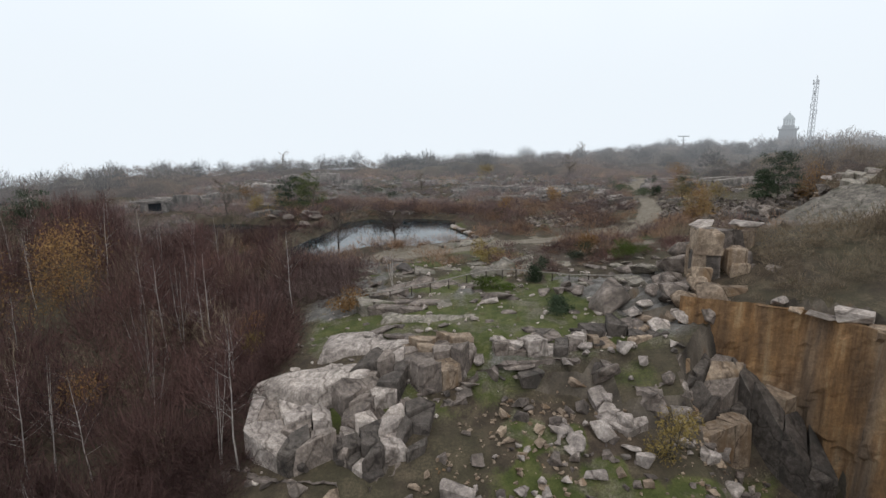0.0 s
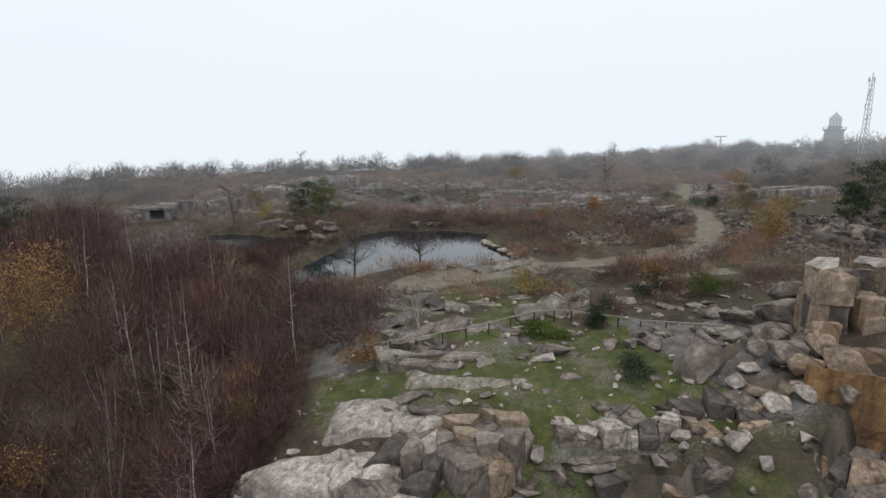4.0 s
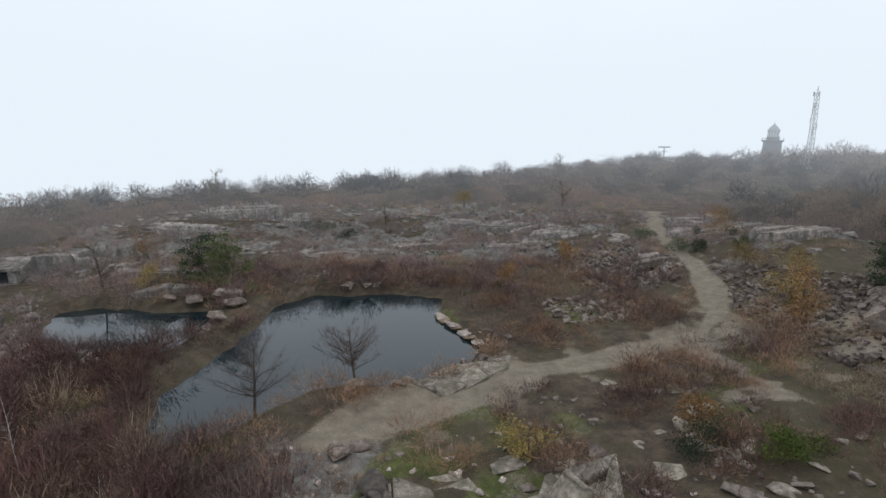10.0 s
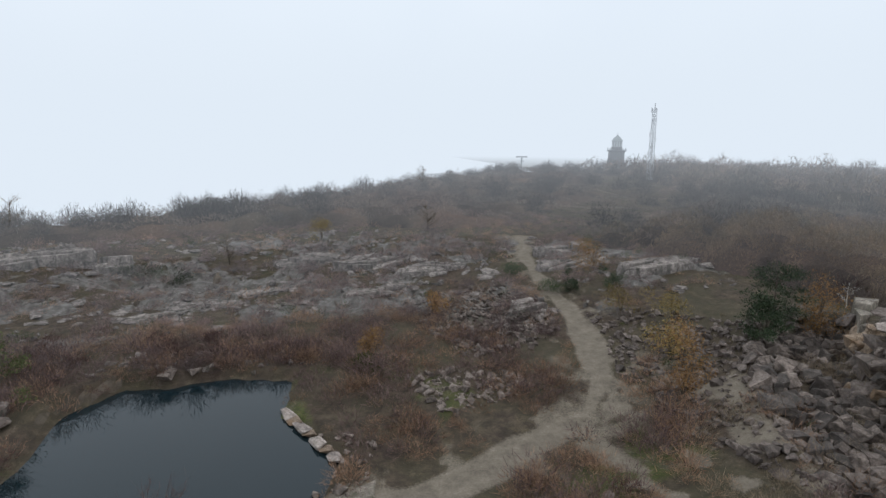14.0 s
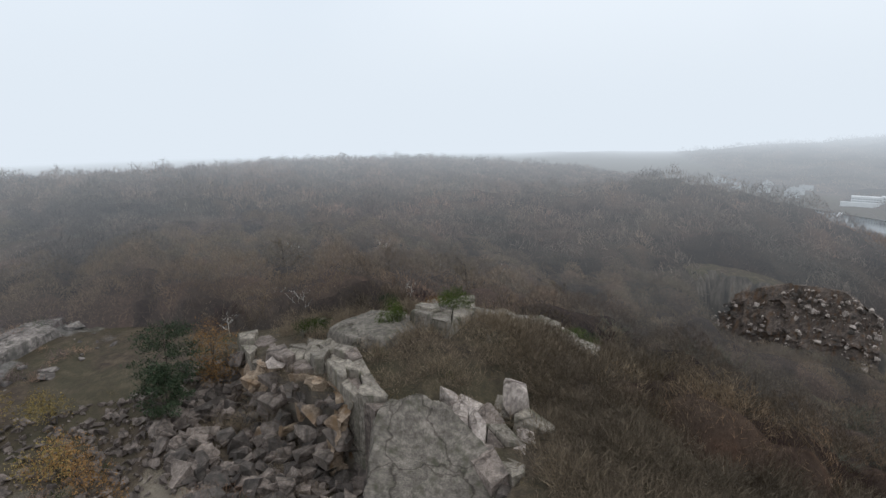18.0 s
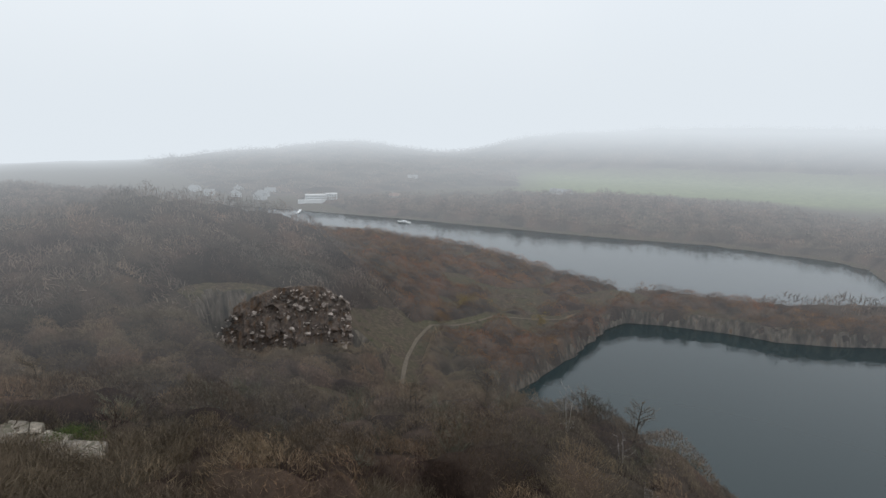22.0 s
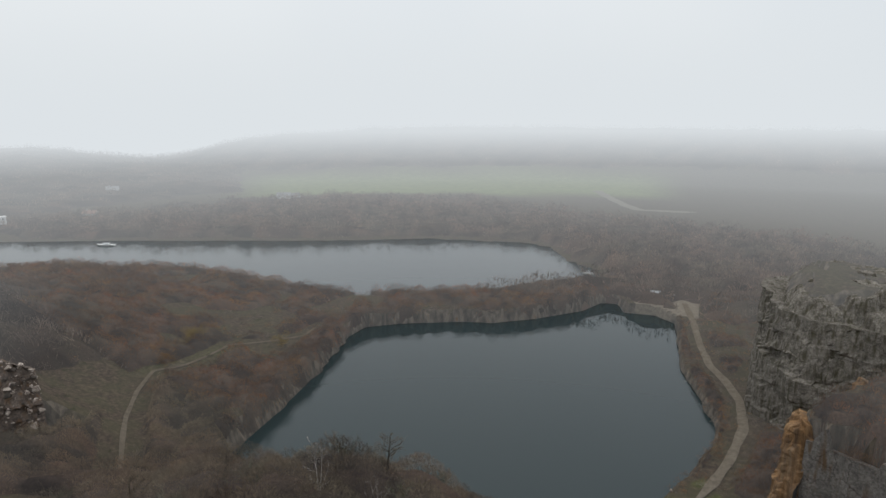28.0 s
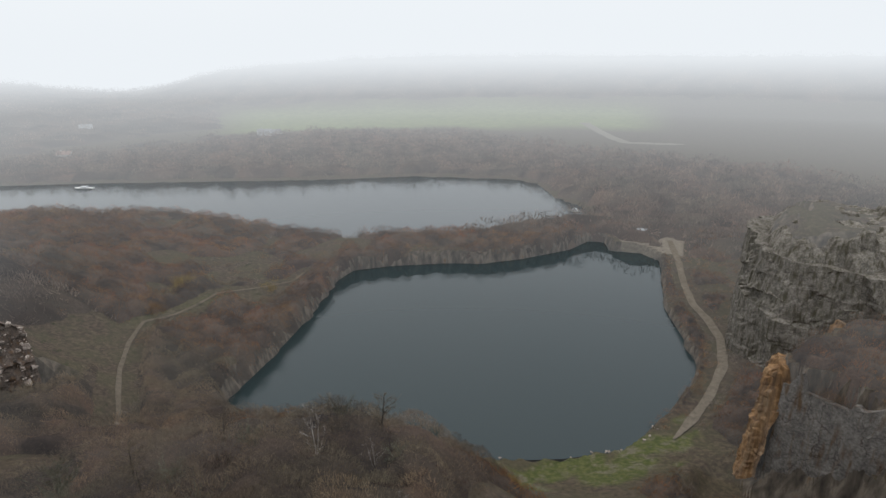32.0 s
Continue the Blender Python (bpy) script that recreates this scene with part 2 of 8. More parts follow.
POND = [(1.4, 87.5), (2.6, 94.3), (-3.8, 96.6), (-8.5, 95.8), (-12.6, 97.0), (-15.8, 93.6), (-17.2, 90.0), (-17.0, 85.0), (-19.2, 78.5), (-20.5, 70.0), (-19.5, 63.6), (-16.5, 64.6), (-13.5, 66.6), (-10.3, 70.3), (-7.2, 72.2), (-3.2, 71.0), (-0.4, 72.8), (3.4, 75.7), (4.9, 79.3)]
SIDE_POND = [(-21.6, 85.9), (-24.0, 80.0), (-28.2, 80.6), (-32.7, 80.2), (-37.0, 83.0), (-40.0, 92.0), (-36.4, 93.5), (-29.7, 91.4), (-23.3, 91.6)]
QUARRY_LAKE = [(120.5, -54), (123.3, -75.8), (127.5, -98), (133, -119), (139, -141), (138.5, -152), (126, -162), (108, -172), (90, -178.5), (76, -190), (59, -210), (53, -226), (46, -228), (42, -215), (28, -216.5), (20, -209), (16.5, -163), (9, -135), (6, -121), (7, -111), (12.5, -93), (18, -83), (22, -76), (34, -68.5), (45.5, -63.3), (54, -57), (68, -50), (95, -42)]
LONG_LAKE = [(600, -100), (470, -130), (380, -124), (325, -150), (258, -180), (165, -190), (122, -214), (98, -232), (60, -266), (66, -290), (86, -306), (108, -344), (130, -350), (200, -337), (262, -302), (334, -270), (420, -232), (545, -170), (640, -120)]
PIT = [(-16, 31), (-9.5, 29.2), (-4, 27.8), (-0.6, 32), (3, 35.6), (8, 36.2), (11.3, 36.6), (12.2, 33.2), (15.5, 33.2), (17, 38), (20.6, 40.2), (25.8, 38.0), (28, 32), (29, 18), (30, 0), (15, -20), (-5, -20), (-16, 10)]
EAST_PIT = [(33, 52), (40, 50), (43.5, 58), (45.5, 63), (46, 66), (49.5, 73), (55, 79), (52, 82), (44, 80), (36, 70), (31, 60)]
PATH = [(-8, 62.5), (-2, 66), (3.4, 69.5), (9, 72.5), (14, 73.8), (19.5, 76), (25.8, 78.5), (30.3, 83.5), (33.5, 90.2), (37.3, 102.3), (40.6, 115.9), (44.6, 129.7), (52, 146)]
SIDE_PATHS = [[(27, 79), (25.2, 75.6), (24.2, 70.7), (24.5, 66), (22, 59)], [(-17, 98), (-15, 108), (-16, 118), (-10, 130)], [(37.5, 103), (45, 106), (56, 110)], [(-18.5, 92), (-20.5, 82), (-22, 74)], [(40.6, 115.9), (34, 122), (20, 126)]]
LAKE_PATH = [(16, -230), (12, -205), (9, -178), (6, -160), (1.8, -149), (-1.8, -134), (-1.8, -117), (2, -101), (6, -90), (10, -80)]
FIELD_PATH = [(118, -22), (132, -33.5), (146, -45), (156, -56), (163, -67), (161, -77), (162, -88), (164, -98), (156, -110), (149, -122), (151, -135)]
BEACH = [(8, -92), (21, -76), (45, -63.5), (54, -57), (66, -50), (58, -42), (40, -46), (16, -58), (0, -78)]
WEST_CLIFF = [(-5.5, -76), (-4.4, -68), (-11, -63.5), (-18.5, -59), (-34, -52), (-70, -45), (-70, -95), (-20, -94), (-14, -88)]
SPOIL_LINE = [(166, 6), (163, -2), (158, -12), (153, -21), (150, -28)]
SPOIL_PIT = SPOIL_LINE + [(140, -38), (124, -34), (116, -12), (128, 12), (150, 16)]
FACE_PIT = [(-2, -72), (-5, -66), (-18.5, -57), (-24, -48), (-14, -36), (4, -40), (9, -56), (4, -72)]
CRAG = [(-3, -124), (-10, -118), (-30, -115), (-55, -122), (-60, -165), (-26, -178), (-8, -168), (-3, -150)]

HILL_LEDGES = [[(66.6, 62.0), (70.4, 61.4), (71.6, 56.0), (70.2, 50.6), (67.2, 50.0), (66.4, 55.8)], [(67.8, 48.6), (69.2, 46.8), (63.6, 43.0), (60.6, 43.8), (62.4, 46.6)], [(60.4, 61.6), (63.4, 61.0), (64.2, 56.2), (61.6, 54.8), (59.6, 57.2)]]
PLATEAU_HEIGHTS = [(-6, 40, -0.6), (4, 39, 0.3), (14, 43, 0.3), (-5, 52, 0), (6, 55, 0.9), (16, 51, 1.2), (-8, 58, 0.8), (15, 62, 0.8), (-12, 66, 0.6), (-6, 69, 0.5), (14, 76, 0.5), (28, 72, 0.9), (27, 81, 1), (35, 78, 1.6), (42, 84, 2.2), (-5, 100, 0.8), (-25, 99, 1.5), (-20, 138, -2.2), (-2, 140, -1.8), (-31, 146, 2.2), (-36, 118, 1), (-52, 100, 1), (32, 115, 0.9), (42, 105, 2.8), (56, 107, 4.6), (48, 138, 2.4), (12, 110, 0.5), (22, 43, 2), (-25, 74, 0.3), (12, 160, 1.5)]
HILL_HEIGHTS = [(47.5, 66, 8), (51, 58, 10.5), (55, 54, 11), (62, 53, 8.3), (75, 49, 4), (50, 50, 5.6), (46, 58, 8), (53, 77, 7.5), (62, 81, 5.5), (26, 36, 2.7), (29, 30, 3), (30, 46, 6), (38, 45, 7), (44, 40, 6), (62, 35, 2.5), (65, 25, -6), (35, 25, 0), (40, 10, -5), (90, 40, -4), (100, 88, 2), (150, 100, -2), (200, 60, -8), (120, 40, -14), (90, 10, -16), (75, 110, 3.5), (90, 150, 2)]
EAST_HEIGHTS = [(249, 5, 3), (246, -31, -6), (224, -59, -17), (200, -100, -32), (180, -160, -43), (153, -19, -15), (165, -40, -30), (174, -92, -38), (146, -45, -37), (126, -29, -37), (122, -68, -42.5), (142, -150, -43), (110, -180, -43), (60, -215, -43), (100, -25, -30), (53, -4, -7), (52, -18, -12), (45, -28, -21), (80, -20, -21), (66, -8, -9.9), (300, 60, -14), (340, 276, -5), (456, 273, -6), (595, 175, -11), (609, 25, -18), (400, -60, -38), (460, -100, -45.5)]
SOUTH_HEIGHTS = [(20, 0, -16), (0, 8, -13), (12, 24, -7.5), (20, -30, -30), (40, -52, -46), (45, -63, -47.4), (20, -75, -47.2), (8, -95, -46), (3, -115, -45), (-1, -150, -44.6), (12, -190, -44.6), (20, -215, -44.2), (30, -240, -44.5), (-5, -80, -43), (-15, -105, -42), (-25, 30, -9), (-30, 52, -5), (-40, 72, -1), (-20, 8, -12), (-60, 60, -3), (-60, 20, -9), (-20, -30, -12), (-60, -30, -14), (-80, -100, -25), (-60, -220, -42), (-150, 0, -20)]
FAR_HEIGHTS = [(-85, 165, -0.5), (-60, 200, -3), (-17, 228, -4.5), (-130, 150, -3), (15, 258, -5), (71, 299, -2), (113, 305, -1), (175, 290, 1), (143, 222, 3), (200, 265, 3), (-150, 230, -38), (-80, 300, -48), (100, 420, -48), (260, 400, -30), (500, 450, -30), (100, -380, -45), (250, -360, -45), (420, -280, -45), (560, -220, -44), (0, -400, -44), (-250, -250, -45), (-300, 100, -46), (700, -50, -42), (700, 300, -42), (350, -480, -40), (120, 200, 2), (60, 200, 0)]
SPOTS = np.array(PLATEAU_HEIGHTS + HILL_HEIGHTS + EAST_HEIGHTS + SOUTH_HEIGHTS + FAR_HEIGHTS, float)
_d = np.hypot(SPOTS[:, None, 0] - SPOTS[None, :, 0], SPOTS[:, None, 1] - SPOTS[None, :, 1])
_w = np.linalg.solve(_d + 1e-6 * np.eye(len(SPOTS)), SPOTS[:, 2])


def rolling(x, y):
    """Smooth land through the spot heights."""
    out = np.zeros(np.shape(x))
    for (sx, sy, _), w in zip(SPOTS, _w):
        out = out + w * np.hypot(x - sx, y - sy)
    far = np.hypot(x - 100, y + 20)
    return out + (-46 - out) * smooth(430, 760, far)


def cells(x, y, size, seed):
    """Tilted blocks: each cell of a warped net has its own height and slope."""
    u = x / size + 0.9 * fbm(x, y, size * 2.2, 2, seed + 5) + 0.35 * y / size
    v = y / size + 0.9 * fbm(x, y, size * 2.2, 2, seed + 9)
    iu, iv = np.floor(u), np.floor(v)
    h = hash2(iu, iv, seed) + (u - iu - 0.5) * (hash2(iu, iv, seed + 1) - 0.5) * 1.2 + (v - iv - 0.5) * (hash2(iu, iv, seed + 2) - 0.5) * 1.2
    return h - 0.5


def rockiness(x, y):
    """Where bare granite shows: 0 to 1."""
    prom = smooth(3, -4, sdf(x, y, [(-14, 33), (0, 35), (10, 37), (18, 39), (22, 42), (20, 50), (12, 56), (8, 60), (-12, 64), (-13, 45)]))
    back = smooth(10, -10, sdf(x, y, [(-60, 98), (-20, 104), (10, 112), (40, 96), (60, 96), (70, 116), (50, 150), (10, 172), (-45, 160), (-70, 130)]))
    east = smooth(5, -3, sdf(x, y, [(24, 34), (38, 44), (52, 46), (66, 50), (64, 60), (66, 84), (46, 90), (34, 74), (29, 56)]))
    n = fbm(x, y, 7, 4, 3)
    meadow = smooth(-1.5, 2.5, sdf(x, y, [(1, 39), (14.5, 38.5), (14, 42), (12, 46), (8, 49), (2, 47.5)]))
    return np.clip(np.maximum(np.maximum(prom * meadow, 0.9 * back), 0.3 * east) * smooth(0.47, 0.62, n), 0, 1)


def land(x, y):
    z = rolling(x, y)
    z = z + (fbm(x, y, 14, 4, 1) - 0.5) * 1.1
    # far rising country beyond the long lake, and the eastern ridge
    far, turn = np.hypot(x - 15, y - 45), np.degrees(np.arctan2(x - 15, y - 45)) % 360
    crest = np.interp(turn, [70, 90, 100, 108, 114, 118, 121, 126, 130, 134, 138, 145, 151, 173, 186, 200, 230, 260], [-46, -36, -33, -20, -12, -1, -5, -20, -24, -4, 12, 21, 27, 28, 24, 20, -6, -46])
    foot = np.interp(turn, [112, 128, 136], [640, 700, 880])
    z = z + smooth(0, 1, (far - foot) / (1130 - foot)) * np.maximum(0, crest + 46 + 10 * (fbm(x, y, 150, 3, 40) - 0.5)) * smooth(1500, 1200, far)
    rk = rockiness(x, y)
    z = z + rk * (0.9 * cells(x, y, 2.6, 21) + 0.5 * cells(x, y, 1.2, 31) + 0.6 * cells(x, y, 6, 41))
    # quarried pit in front of the promontory
    s = sdf(x + 1.6 * (fbm(x, y, 4, 2, 60) - 0.5), y + 1.6 * (fbm(x, y, 4, 2, 61) - 0.5), PIT)
    low = np.minimum(z, -2.4 - 0.30 * np.clip(35 - y, 0, 60) - 0.10 * np.clip(x - 6, 0, 20) - 4.6 * smooth(15, 21, x) * smooth(39.5, 34, y) + 0.5 * (fbm(x, y, 2.5, 3, 8) - 0.5))
    z = z + (low - z) * smooth(0.4, -1.3, s)
    s = sdf(x + 1.8 * (fbm(x, y, 4, 2, 62) - 0.5), y + 1.8 * (fbm(x, y, 4, 2, 63) - 0.5), EAST_PIT)
    low = np.minimum(z, 2.2 + 0.7 * (fbm(x, y, 2.2, 3, 9) - 0.5) + 0.12 * np.clip(y - 66, -10, 20))
    z = z + (low - z) * smooth(0.5, -1.4, s)
    # cliffs above the quarry lake
    wob = 5 * (fbm(x, y, 9, 4, 64) - 0.5)
    s = sdf(x + wob, y + wob, WEST_CLIFF)
    top = -16.8 + 2.2 * (fbm(x, y, 12, 3, 65) - 0.3) + 0.10 * np.clip(-x, 0, 60)
    z = z + (np.maximum(z, top) - z) * smooth(-0.6, -3.2, s)
    z = z + (np.minimum(z, -43.5 + 0.25 * np.clip(y + 52, 0, 20)) - z) * smooth(1.5, -3.0, sdf(x, y, FACE_PIT))
    z = z + (np.minimum(z, -36 + 0.42 * line_dist(x, y, SPOIL_LINE)) - z) * smooth(1.0, -3.0, sdf(x, y, SPOIL_PIT))
    s = sdf(x + wob, y + wob, CRAG)
    top = -15 + 10 * smooth(-1, -16, s) + 4 * (fbm(x, y, 10, 4, 66) - 0.5) + 2.0 * cells(x, y, 7, 67)
    z = z + (np.maximum(z, top) - z) * smooth(-4.5, -10, s)
    z = z - 45 * smooth(316, 345, y) * smooth(340, 320, x)
    # water
    for poly, level, wide, bed in ((POND, 0.0, 1.6, 2.5), (SIDE_POND, 0.0, 1.6, 2.0), (LONG_LAKE, -47.9, 14.0, 4.0)):
        s = sdf(x + 1.2 * (fbm(x, y, 3, 2, 70) - 0.5), y + 1.2 * (fbm(x, y, 3, 2, 71) - 0.5), poly)
        shore = np.maximum(z, level + 0.3)
        z = np.where(s < wide, level - bed * smooth(0, -3, s) + (shore - level) * smooth(0, wide, s) - 0.02, z)
    s = sdf(x + 2.4 * (fbm(x, y, 6, 3, 72) - 0.5), y + 2.4 * (fbm(x, y, 6, 3, 73) - 0.5), QUARRY_LAKE)
    walled = smooth(-78, -92, y) * smooth(16, 24, x) + smooth(100, 112, x)
    rim_top = np.where(x > 60, -42.4, -43.6) + 1.6 * (fbm(x, y, 8, 3, 74) - 0.5)
    walled = np.clip(walled, 0, 1) * smooth(2, 9, np.hypot(x - 49, y + 231) - 5)
    z = z + (np.maximum(z, rim_top) - z) * walled * smooth(16, 5, s)
    s = s - 1.2 * walled
    z = np.where(s < 2.6, -53 + (np.maximum(z, -47.5) + 53) * smooth(-0.6, 2.0, s), z)
    # trodden path lies a little lower and even
    p = np.minimum(line_dist(x, y, PATH) - 1.2, min_side(x, y) + 0.6)
    base = rolling(x, y)
    z = z + (base - 0.05 + 0.2 * (fbm(x, y, 6, 2, 5) - 0.5) - z) * smooth(1.0, -0.4, p) * (np.abs(z - base) < 2.5) * (y > 40)
    return z


def min_side(x, y):
    d = np.full(np.shape(x), 1e9)
    for line in SIDE_PATHS:
        d = np.minimum(d, line_dist(x, y, line))
    return d


def ground_z(x, y):
    return float(land(np.array([float(x)]), np.array([float(y)]))[0])


# ---- mesh helpers ----
def mesh_np(name, verts, faces, material, smooth_shade=False, sizes=None):
    """A mesh from arrays: faces is an (n, 3) or (n, 4) array."""
    me = bpy.data.meshes.new(name)
    verts, faces = np.asarray(verts, np.float32), np.asarray(faces, np.int32)
    me.vertices.add(len(verts))
    me.vertices.foreach_set("co", verts.ravel())
    k = faces.shape[1]
    me.loops.add(faces.size)
    me.loops.foreach_set("vertex_index", faces.ravel())
    me.polygons.add(len(faces))
    me.polygons.foreach_set("loop_start", np.arange(0, faces.size, k, dtype=np.int32))
    me.polygons.foreach_set("use_smooth", np.full(len(faces), smooth_shade))
    me.update(calc_edges=True)
    me.materials.append(material)
    return me


def axis(*runs):
    out = []
    for a, b, step in runs:
        out.extend(np.arange(a, b, step))
    return np.array(out)


def part(name, me, parent, label=""):
    ob = new(name, me)
    ob.parent = parent
    return tagged(ob, label)


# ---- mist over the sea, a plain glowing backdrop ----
fog_m = bpy.data.materials.new("mist_glow")
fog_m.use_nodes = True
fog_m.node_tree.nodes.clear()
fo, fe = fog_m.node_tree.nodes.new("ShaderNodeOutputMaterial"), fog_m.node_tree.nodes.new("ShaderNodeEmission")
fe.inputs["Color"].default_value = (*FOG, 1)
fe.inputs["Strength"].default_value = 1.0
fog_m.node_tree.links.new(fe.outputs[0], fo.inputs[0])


# ---- ground ----
def geometric(a, b, n):
    return a * (b / a) ** (np.arange(1, n + 1) / n)


GX = np.concatenate([-geometric(110, 2600, 14)[::-1], axis((-110, -50, 2.5), (-50, -18, 1.0), (-18, 50, 0.5), (50, 64, 0.8), (64, 90, 1.2), (90, 260, 2.6)), 260 + geometric(4, 2400, 46)])
GY = np.concatenate([-300 - geometric(6, 2300, 44)[::-1], axis((-300, -230, 4), (-230, -30, 2.2), (-30, 20, 1.2), (20, 80, 0.5), (80, 92, 0.7), (92, 160, 0.9), (160, 320, 3.0)), 320 + geometric(5, 2300, 20)])
X, Y = np.meshgrid(GX, GY)
Z = land(X, Y)
nx, ny = len(GX), len(GY)
idx = np.arange(nx * ny).reshape(ny, nx)
quads = np.stack([idx[:-1, :-1], idx[:-1, 1:], idx[1:, 1:], idx[1:, :-1]], -1).reshape(-1, 4)


def ground_mat(name, far=False):
    m, n, l, b = mat(name, 0.95)
    att = n.new("ShaderNodeVertexColor")
    att.layer_name = "cover"
    sep = n.new("ShaderNodeSeparateColor")
    l.new(att.outputs["Color"], sep.inputs["Color"])
    big, mid, fine = noise_node(n, l, 0.12, 5), noise_node(n, l, 0.9, 5, 0.65), noise_node(n, l, 7.0, 4, 0.7)
    heath = ramp_node(n, l, mid, [(0.25, (0.028, 0.021, 0.016)), (0.5, (0.066, 0.048, 0.034)), (0.75, (0.13, 0.096, 0.066))])
    heath = mix_node(n, l, ramp_node(n, l, big, [(0.4, (0, 0, 0)), (0.6, (0.6, 0.6, 0.6))]), heath, (0.062, 0.056, 0.03))
    straw = ramp_node(n, l, noise_node(n, l, 0.45, 6, 0.7), [(0.52, (0, 0, 0)), (0.64, (0.5, 0.5, 0.5))])
    heath = mix_node(n, l, straw, heath, ramp_node(n, l, fine, [(0.3, (0.055, 0.044, 0.026)), (0.7, (0.15, 0.122, 0.078))]))
    grass = ramp_node(n, l, mid, [(0.25, (0.034, 0.042, 0.012)), (0.5, (0.066, 0.076, 0.02)), (0.68, (0.115, 0.112, 0.042)), (0.8, (0.16, 0.135, 0.085))])
    bare = ramp_node(n, l, noise_node(n, l, 0.33, 5, 0.7), [(0.5, (0, 0, 0)), (0.62, (0.75, 0.75, 0.75))])
    grass = mix_node(n, l, bare, grass, ramp_node(n, l, fine, [(0.3, (0.07, 0.058, 0.038)), (0.7, (0.22, 0.19, 0.145))]))
    sand = ramp_node(n, l, mid, [(0.25, (0.12, 0.098, 0.073)), (0.6, (0.21, 0.177, 0.135)), (0.85, (0.30, 0.26, 0.205))])
    rock = ramp_node(n, l, mid, [(0.25, (0.07, 0.062, 0.055)), (0.5, (0.145, 0.133, 0.12)), (0.75, (0.26, 0.245, 0.225))])

    def edge(channel, lo=0.35, hi=0.6):
        add = n.new("ShaderNodeMath")
        add.operation = "MULTIPLY_ADD"
        l.new(fine, add.inputs[0])
        add.inputs[1].default_value = 0.7
        l.new(channel, add.inputs[2])
        return ramp_node(n, l, add.outputs[0], [(lo + 0.33, (0, 0, 0)), (hi + 0.4, (1, 1, 1))])

    col = mix_node(n, l, edge(sep.outputs["Green"]), heath, grass)
    col = mix_node(n, l, edge(sep.outputs["Blue"]), col, rock)
    col = mix_node(n, l, att.outputs["Alpha"], col, ramp_node(n, l, big, [(0.3, (0.10, 0.125, 0.045)), (0.7, (0.17, 0.19, 0.08))]))
    geo = n.new("ShaderNodeNewGeometry")
    dot = n.new("ShaderNodeSeparateXYZ")
    l.new(geo.outputs["True Normal"], dot.inputs[0])
    steep = ramp_node(n, l, dot.outputs["Z"], [(0.55, (1, 1, 1)), (0.75, (0, 0, 0))])
    c = n.new("ShaderNodeTexCoord")
    mp = n.new("ShaderNodeMapping")
    mp.inputs["Scale"].default_value = (0.5, 0.5, 0.1)
    l.new(c.outputs["Object"], mp.inputs["Vector"])
    runs = n.new("ShaderNodeTexNoise")
    runs.inputs["Scale"].default_value, runs.inputs["Detail"].default_value = 1.2, 6
    l.new(mp.outputs["Vector"], runs.inputs["Vector"])
    face = ramp_node(n, l, runs.outputs["Fac"], [(0.3, (0.04, 0.033, 0.027)), (0.5, (0.10, 0.082, 0.064)), (0.62, (0.17, 0.14, 0.11)), (0.74, (0.14, 0.08, 0.04))])
    col = mix_node(n, l, steep, col, face)
    col = mix_node(n, l, edge(sep.outputs["Red"]), col, sand)
    col = mix_node(n, l, 0.4, col, ramp_node(n, l, fine, [(0.3, (0.25, 0.25, 0.25)), (0.7, (0.8, 0.8, 0.8))]), "OVERLAY")
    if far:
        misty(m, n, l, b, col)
    else:
        l.new(col, b.inputs["Base Color"])
        bump_node(n, l, b, fine, 0.6, 0.15)
    return m


ME = mesh_np("ground", np.stack([X, Y, Z], -1).reshape(-1, 3), quads, ground_mat("heath_ground"))
x1, y1 = X.ravel(), Y.ravel()
trod = np.minimum(line_dist(x1, y1, PATH) - 1.1 - 2.6 * (fbm(x1, y1, 7, 3, 80) - 0.5), min_side(x1, y1) + 0.2)
trod = np.minimum(trod, sdf(x1, y1, [(-10, 61), (-1, 64), (8, 69), (9, 73.5), (4, 75.5), (0, 72), (-5, 69.5)]))
trod = np.minimum(trod, sdf(x1, y1, [(10, -210), (35, -216), (42, -232), (10, -238)]))
grassy = np.maximum(smooth(3, -2, sdf(x1, y1, [(2, 38.5), (15, 38.5), (17, 44), (9, 48), (2, 46)])), smooth(2, -1, sdf(x1, y1, BEACH)) * (0.34 + 0.5 * smooth(0.36, 0.62, fbm(x1, y1, 6, 3, 85))))
grassy = np.maximum(grassy, smooth(16, -10, sdf(x1, y1, [(160, -60), (182, -55), (178, -95), (150, -110)])) * 0.42)
grassy = np.maximum(grassy, smooth(0.52, 0.66, fbm(x1, y1, 7, 3, 81)) * smooth(45, 25, np.hypot(x1 - 2, y1 - 62)) * 0.6)
away, bearing = np.hypot(x1 - 15, y1 - 45), np.degrees(np.arctan2(x1 - 15, y1 - 45)) % 360
field = smooth(700, 730, away) * smooth(960, 900, away) * smooth(134, 140, bearing) * smooth(180, 174, bearing)
turf = smooth(2, -2, sdf(x1, y1, [(-12, 33), (0, 33), (10, 37), (17, 40), (16, 50), (4, 60), (-9, 62), (-11, 46)])) * smooth(0.36, 0.5, fbm(x1, y1, 4, 3, 83))
gully = smooth(3, -2, sdf(x1, y1, [(3, 34), (10, 35), (12, 30), (22, 34), (22, 22), (4, 20)])) * smooth(0.46, 0.58, fbm(x1, y1, 3.5, 3, 84))
grassy = np.maximum.reduce([grassy, turf, gully])
